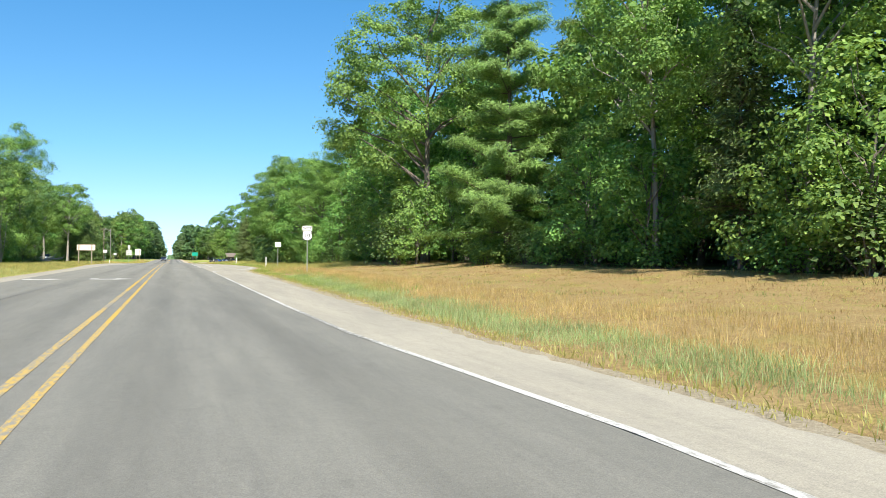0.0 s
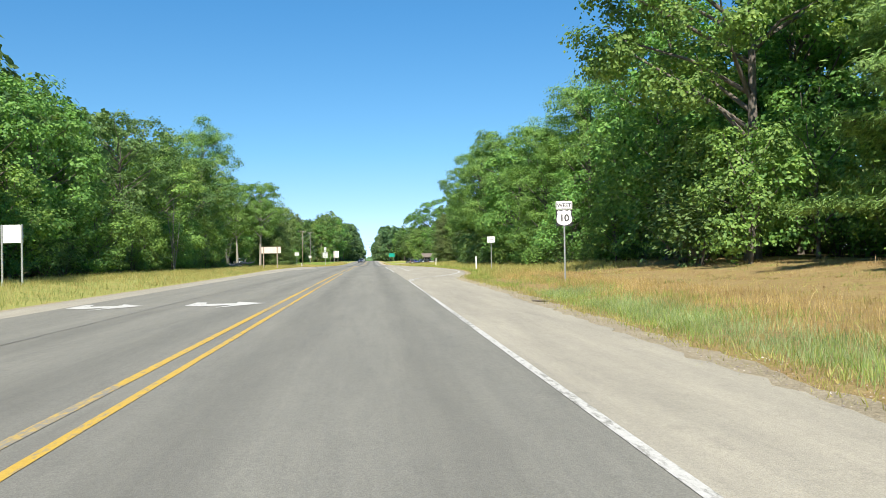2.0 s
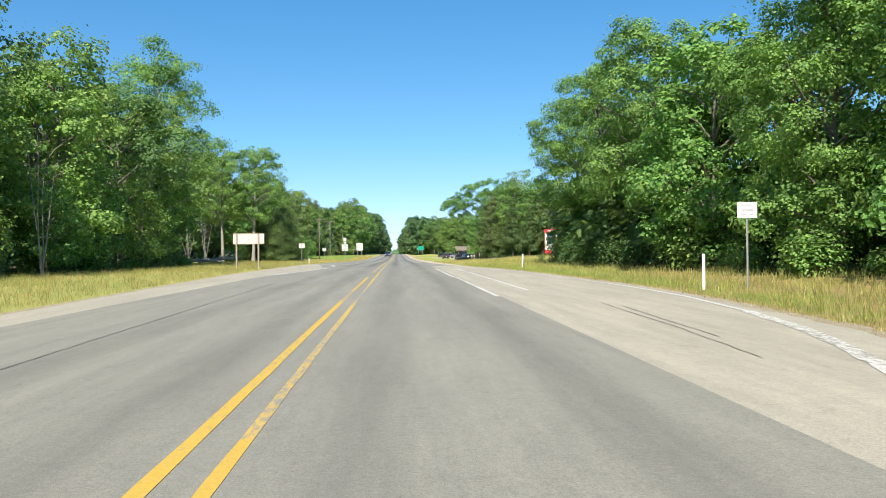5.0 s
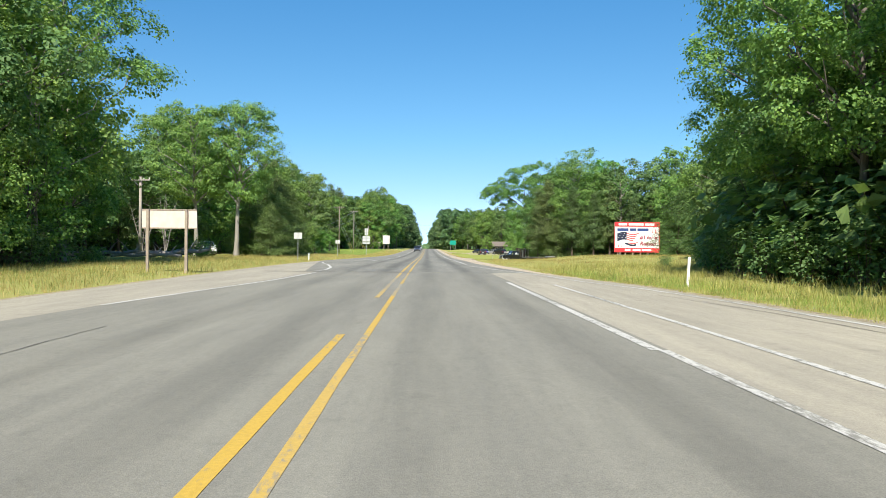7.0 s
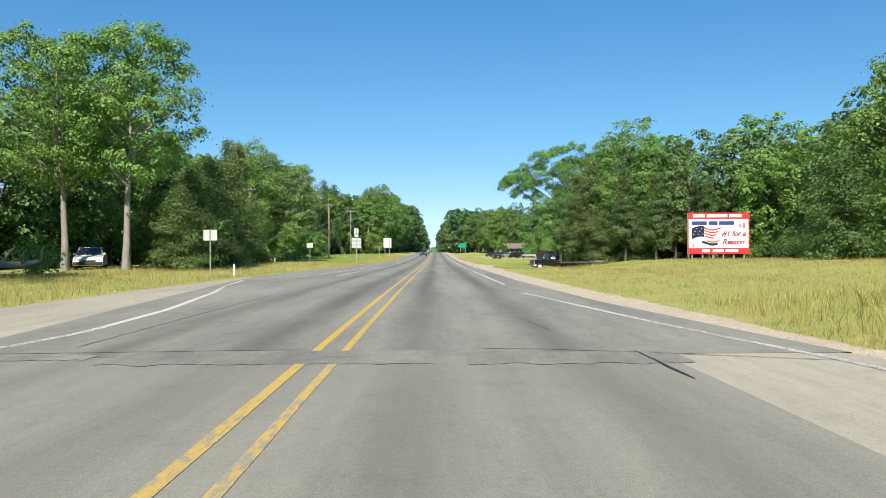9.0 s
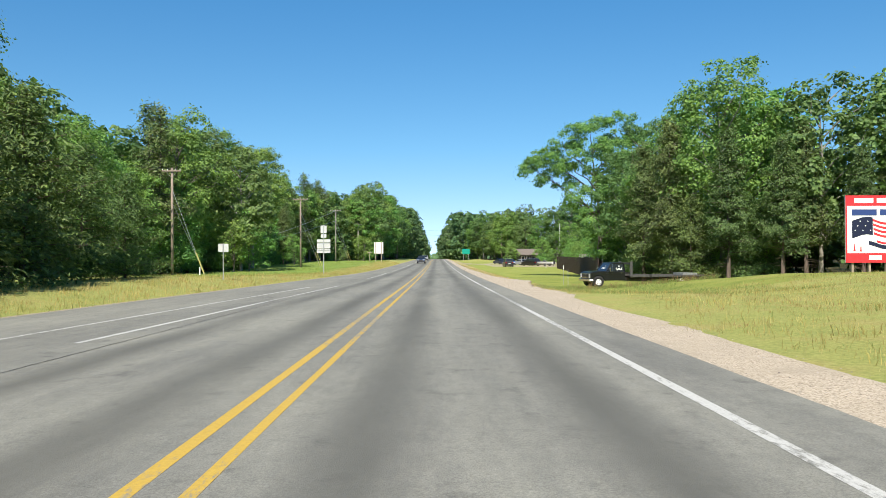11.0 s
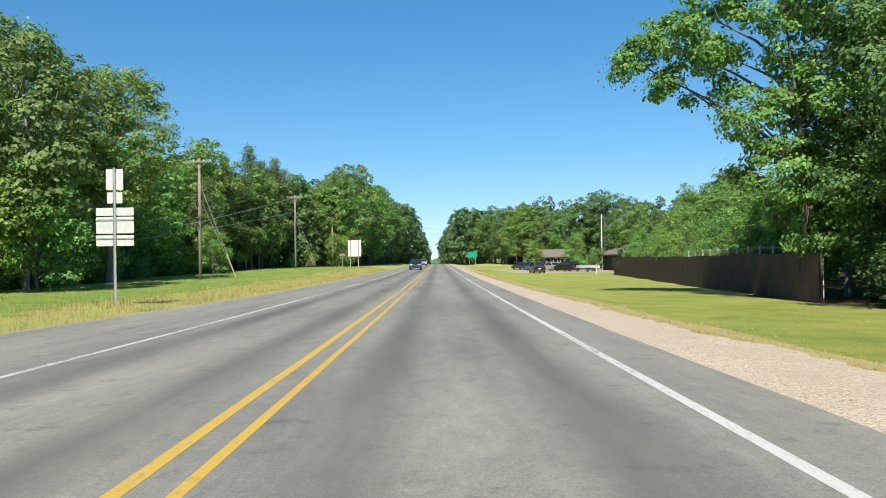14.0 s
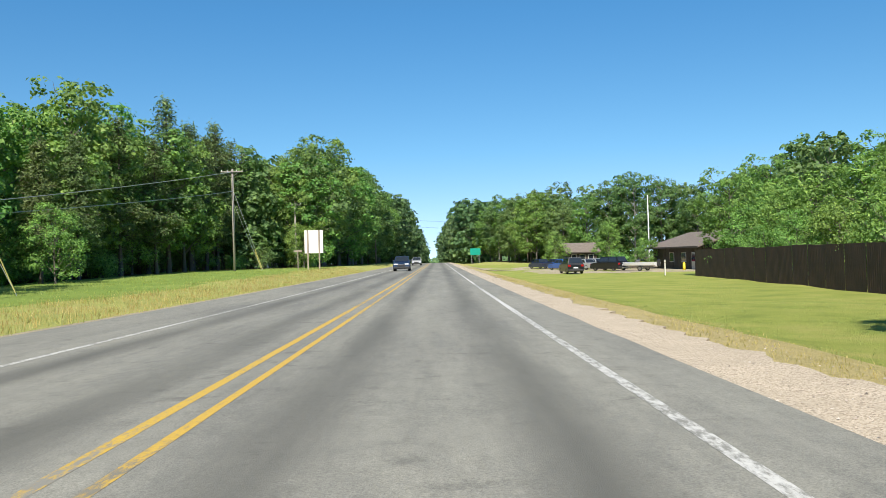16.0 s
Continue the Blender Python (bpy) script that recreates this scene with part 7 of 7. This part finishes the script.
def boat():
    s = thing("boat_trailer", on(26.3, 326.0, 46), "small white motorboat on a trailer", "boat")
    hull = bmesh.new()
    rings = []
    for k in range(9):
        y = -2.2 + 4.6 * k / 8
        w = 0.85 * (1 - max(0, (k - 4) / 4) ** 2.2) + 0.02
        keel = 0.42 + 0.25 * max(0, (k - 5) / 3) ** 2
        rings.append([hull.verts.new(p) for p in ((-w, y, 0.98), (-w * 0.86, y, 0.66), (0, y, keel), (w * 0.86, y, 0.66), (w, y, 0.98), (w * 0.6, y, 1.02), (-w * 0.6, y, 1.02))])
    for a, b in zip(rings, rings[1:]):
        for i in range(7):
            hull.faces.new((a[i], a[(i + 1) % 7], b[(i + 1) % 7], b[i]))
    hull.faces.new(rings[0])
    hull.faces.new(rings[-1][::-1])
    bmesh.ops.recalc_face_normals(hull, faces=hull.faces[:])
    part("hull", hull, CAR_WHITE, s)
    part("windshield", prism([(0.5, 1.0), (0.25, 1.32), (0.28, 1.33), (0.56, 1.0)], -0.55, 0.55), GLASS, s)
    part("outboard_motor", box(-0.17, 0.17, -2.55, -2.2, 0.5, 1.3, 0.06), BLACK_PLASTIC, s)
    part("drawbar", rod((0, 1.0, 0.4), (0, 3.3, 0.42), 0.04, sides=6), GALV, s)
    part("axle", rod((-0.9, -0.4, 0.3), (0.9, -0.4, 0.3), 0.03, sides=6), GALV, s)
    part("trailer_bunk", box(-0.4, -0.3, -1.9, 1.4, 0.36, 0.5), WOOD_POST, s)
    part("trailer_bunk", box(0.3, 0.4, -1.9, 1.4, 0.36, 0.5), WOOD_POST, s)
    for side in (-1, 1):
        wheel(s, side * 0.92, -0.4, 0.3, 0.18, CHROME, side)


boat()


GUARD_YELLOW = plain("yellow_enamel", (0.7, 0.52, 0.03), 0.5)


# ---- buildings beyond the fence ----
def house(m, w, d, wall_h, ridge, over, wall_mat, label, openings):
    """A low house with a gabled roof whose ridge runs along x; openings on the front (-y): (x0, x1, z0, z1, kind)."""
    s = thing("house", m, label, "house")
    part("wall", box(-w / 2, w / 2, -d / 2, d / 2, -0.4, wall_h), wall_mat, s)
    t = 0.16
    slope = (ridge - wall_h) / (d / 2 + over)
    low = wall_h - slope * over * 0.2
    roof = prism([(-d / 2 - over, low), (0, ridge), (d / 2 + over, low), (d / 2 + over, low + t), (0, ridge + t), (-d / 2 - over, low + t)], -w / 2 - over, w / 2 + over)
    r = part("roof", roof, ROOF, s, "brown shingle roof with deep eaves")
    part("fascia", box(-w / 2 - over, w / 2 + over, -d / 2 - over - 0.03, -d / 2 - over - 0.002, low - 0.04, low + t), WALL_DARK, r)
    for sx in (-1, 1):
        g = bmesh.new()
        x = sx * (w / 2 - 0.02)
        vs = [g.verts.new(p) for p in ((x, -d / 2, wall_h - 0.02), (x, d / 2, wall_h - 0.02), (x, 0, ridge - 0.02))]
        us = [g.verts.new((v.co.x - sx * 0.1, v.co.y, v.co.z)) for v in vs]
        g.faces.new(vs)
        g.faces.new(us[::-1])
        for i in range(3):
            g.faces.new((vs[i], us[i], us[(i + 1) % 3], vs[(i + 1) % 3]))
        bmesh.ops.recalc_face_normals(g, faces=g.faces[:])
        part("gable", g, wall_mat, s)
    for x0, x1, z0, z1, kind in openings:
        f = part("door" if kind == "door" else "window", box(x0, x1, -d / 2 - 0.05, -d / 2 - 0.002, z0, z1, 0.01), TRIM, s)
        part("pane", box(x0 + 0.08, x1 - 0.08, -d / 2 - 0.06, -d / 2 - 0.052, z0 + 0.08 if kind != "door" else z0 + 1.0, z1 - 0.08), GLASS, f)
    for k in range(int(w / 1.2)):
        part("siding_batten", box(-w / 2 + 0.6 + 1.2 * k - 0.03, -w / 2 + 0.6 + 1.2 * k + 0.03, -d / 2 - 0.03, -d / 2 - 0.001, 0, wall_h - 0.05), wall_mat, s)
    return s


house(pose(37.4, 331.0, ground_z(34, 326), 0, 0, -84), 15.0, 11.0, 2.7, 4.6, 1.0, WALL_DARK, "low dark timber lodge with a brown shingle roof", [(4.6, 5.6, 0.0, 2.1, "door"), (1.6, 3.0, 0.9, 2.1, "window"), (-2.0, -0.6, 0.9, 2.1, "window")])
ob = thing("shed_panel", pose(32.4, 321.0, ground_z(32.4, 321.0), 0, 0, -4), "pale weathered board leaning at the lodge wall", "board")
part("board", box(-0.6, 0.6, -0.04, 0.04, -0.05, 1.5, 0.01), PLY, ob)
part("batten", box(-0.6, 0.6, -0.07, -0.042, 0.7, 0.8), WOOD_POST, ob)
ob = thing("hydrant", pose(30.4, 322.5, ground_z(30.4, 322.5)), "small bright yellow post by the lodge door", "post")
part("post", rod((0, 0, -0.1), (0, 0, 0.8), 0.16, 0.15, 10), GUARD_YELLOW, ob, smooth=True)
part("cap", rod((0, 0, 0.8), (0, 0, 0.95), 0.15, 0.05, 10), GUARD_YELLOW, ob, smooth=True)
ob = thing("marker_post", pose(23.7, 307.0, ground_z(23.7, 307.0)), "pale wooden post beside the lot", "post")
part("post", box(-0.06, 0.06, -0.06, 0.06, -0.3, 1.5, 0.008), TRIM, ob)
part("band", box(-0.065, 0.065, -0.065, 0.065, 1.2, 1.3), WOOD_POST, ob)
house(pose(27.2, 372.0, ground_z(27, 372), 0, 0, 4), 5.0, 6.0, 2.3, 3.9, 0.6, WALL_DARK, "small dark cabin behind the parked cars", [(-0.6, 0.4, 0.0, 2.05, "door"), (-2.1, -1.1, 0.9, 2.0, "window"), (0.9, 1.9, 0.9, 2.0, "window")])
house(pose(-33.0, 384.0, ground_z(-33, 384), 0, 0, -4), 9.0, 7.0, 2.6, 4.3, 0.6, WALL_BLUE, "dull blue house among the trees", [(-1.0, 0.0, 0.0, 2.05, "door"), (1.2, 2.6, 0.9, 2.0, "window"), (-3.4, -2.2, 0.9, 2.0, "window")])
ob = thing("utility_cabinet", pose(-27.0, 372.0, ground_z(-27, 372)), "pale utility box in front of the trees", "cabinet")
part("body", box(-0.7, 0.7, -0.4, 0.4, 0, 1.5, 0.04), TRIM, ob)
part("door", box(-0.6, 0.6, -0.42, -0.402, 0.15, 1.35, 0.008), TRIM, ob)


def parking_lot():
    verts, faces, n = [], [], 0
    xs = frange(6.6, 42, 1.2)
    ys = frange(308, 380, 2.0)
    def inside(x, y):
        if x < 13.5 + 1.5 * noise.noise((y * 0.2, 1.0, 2.0)):
            return 348 + 2 * noise.noise((x * 0.3, 4.0, 1.0)) < y < 372
        return 322 - 0.3 * (x - 14) + 2 * noise.noise((x * 0.3, 0.0, 1.0)) < y < 372
    idx = {}
    for j in range(len(ys) - 1):
        for i in range(len(xs) - 1):
            if inside((xs[i] + xs[i + 1]) / 2, (ys[j] + ys[j + 1]) / 2):
                q = []
                for a, b in ((i, j), (i + 1, j), (i + 1, j + 1), (i, j + 1)):
                    if (a, b) not in idx:
                        idx[(a, b)] = len(verts)
                        verts.append((xs[a], ys[b], ground_z(xs[a], ys[b]) + 0.012))
                    q.append(idx[(a, b)])
                faces.append(tuple(q))
    tagged(mesh_object("parking_lot", verts, faces, DIRT), "pale gravel parking lot in front of the cabins", "parking lot", kind="structure")


parking_lot()


# ---- fallen timber in the clearing ----
DEAD_WOOD = bark_material("weathered_dead_wood", (0.2, 0.175, 0.15), (0.48, 0.43, 0.38))


def dead_log(x, y, turn, length, r, rise, label):
    rng = np.random.default_rng(int(abs(x * 10)) + int(y))
    s = thing("fallen_log", pose(x, y, ground_z(x, y), 0, 0, turn), label, "log", "fallen timber")
    v, f = [], []
    n = 7
    pts = [(length * k / (n - 1), 0.18 * math.sin(k * 1.4), r + rise * k / (n - 1) + 0.08 * math.sin(k * 2.2)) for k in range(n)]
    tube(v, f, pts, [r * (1 - 0.55 * k / (n - 1)) for k in range(n)], 8)
    mesh_object("log", v, f, DEAD_WOOD, s, smooth=True)
    for k in range(5):
        b = Vector(pts[2 + k % 5])
        v, f = [], []
        e = b + Vector((rng.uniform(0.3, 1.1), rng.uniform(-0.9, 0.9), rng.uniform(0.3, 1.1)))
        tube(v, f, [b, (b + e) / 2 + Vector((0, 0, 0.12)), e], [r * 0.35, r * 0.22, 0.012], 5)
        mesh_object("branch", v, f, DEAD_WOOD, s, smooth=True)


dead_log(-21.8, 152.4, 4, 4.8, 0.26, 0.45, "bleached fallen trunk with broken branches")
dead_log(-27.5, 149.0, -6, 6.0, 0.22, 0.3, "grey fallen trunk in the clearing")
dead_log(-18.6, 150.6, 170, 4.5, 0.15, 0.4, "thin grey dead limb on the pile")
dead_log(-25.0, 152.5, 20, 5.5, 0.2, 0.1, "dark rotting trunk on the ground")


def dead_tree(x, y, height, seed, label):
    """A small dead tree: a few bare stems with thin twigs."""
    rng = np.random.default_rng(seed)
    s = thing("dead_tree", pose(x, y, ground_z(x, y) - 0.1), label, "tree", "dead trees")
    for k in range(4):
        ang, out = k * 1.7 + rng.uniform(-0.3, 0.3), rng.uniform(0.3, 1.3)
        h = height * rng.uniform(0.65, 1.0)
        pts = [Vector((out * q**1.4 * math.cos(ang) + 0.1 * math.sin(5 * q + k), out * q**1.4 * math.sin(ang), h * q)) for q in (0, 0.25, 0.5, 0.75, 1.0)]
        v, f = [], []
        tube(v, f, pts, [0.05, 0.04, 0.03, 0.02, 0.006], 6)
        for i in range(9):
            q = rng.uniform(0.25, 0.97)
            b = pts[int(q * 4)].lerp(pts[min(int(q * 4) + 1, 4)], q * 4 % 1)
            e = b + Vector((rng.uniform(-0.9, 0.9), rng.uniform(-0.7, 0.7), rng.uniform(-0.1, 0.7))) * max(1.0, height / 9)
            tube(v, f, [b, b.lerp(e, 0.5) + Vector((0, 0, 0.06)), e], [0.016, 0.011, 0.004], 4)
            graft(f, len(v) - 12, 6 * int(q * 4))
        mesh_object("stem", v, f, BARK_PALE, s, smooth=True)


dead_tree(-22.2, 157.5, 6.2, 5, "small dead tree with bare pale stems and twigs")
dead_tree(-24.8, 159.5, 5.4, 8, "small dead tree with bare pale stems and twigs")
dead_tree(-17.6, 103.0, 9.0, 23, "dead tree with bare twigs at the edge of the woods")
dead_tree(22.0, 84.5, 17.0, 14, "tall dead tree with bare twigs standing above the woods")
dead_tree(-16.4, 170.5, 3.6, 11, "bare grey twigs of a dead sapling beside the oak")

# a thin stake with a scrap of white cloth near the truck
ob = thing("survey_stake", pose(11.2, 207.7, ground_z(11.2, 207.7)), "thin metal stake with a white rag at its top", "stake")
part("stake", rod((0, 0, -0.2), (0, 0, 1.5), 0.014, sides=6), GALV, ob)
part("rag", prism([(-0.02, 1.18), (0.01, 1.2), (0.025, 1.48), (0.0, 1.5)], -0.02, 0.035), SIGN_WHITE, ob)
ob = thing("metal_stake", pose(10.4, 200.8, ground_z(10.4, 200.8)), "thin grey metal stake in the grass", "stake")
part("stake", rod((0, 0, -0.2), (0, 0, 1.35), 0.016, sides=6), GALV, ob)

ob = thing("bottle", pose(8.6, 227.5, ground_z(8.6, 227.5) + 0.035, 0, 90, 35), "crumpled drink bottle lying in the dry grass", "bottle")
part("body", rod((0, 0, 0), (0, 0, 0.17), 0.033, 0.033, 12), plain("clouded_bottle_plastic", (0.34, 0.32, 0.4), 0.35, bumpy=0), ob, smooth=True)
part("neck", rod((0, 0, 0.17), (0, 0, 0.23), 0.033, 0.014, 12), SIGN_WHITE, ob, smooth=True)
part("cap", rod((0, 0, 0.23), (0, 0, 0.255), 0.017, 0.017, 10), SIGN_WHITE, ob)


# the models step out of the scene: only their copies stand in it
for ob in STORE:
    for o in (*ob.children_recursive, ob):
        bpy.data.objects.remove(o)
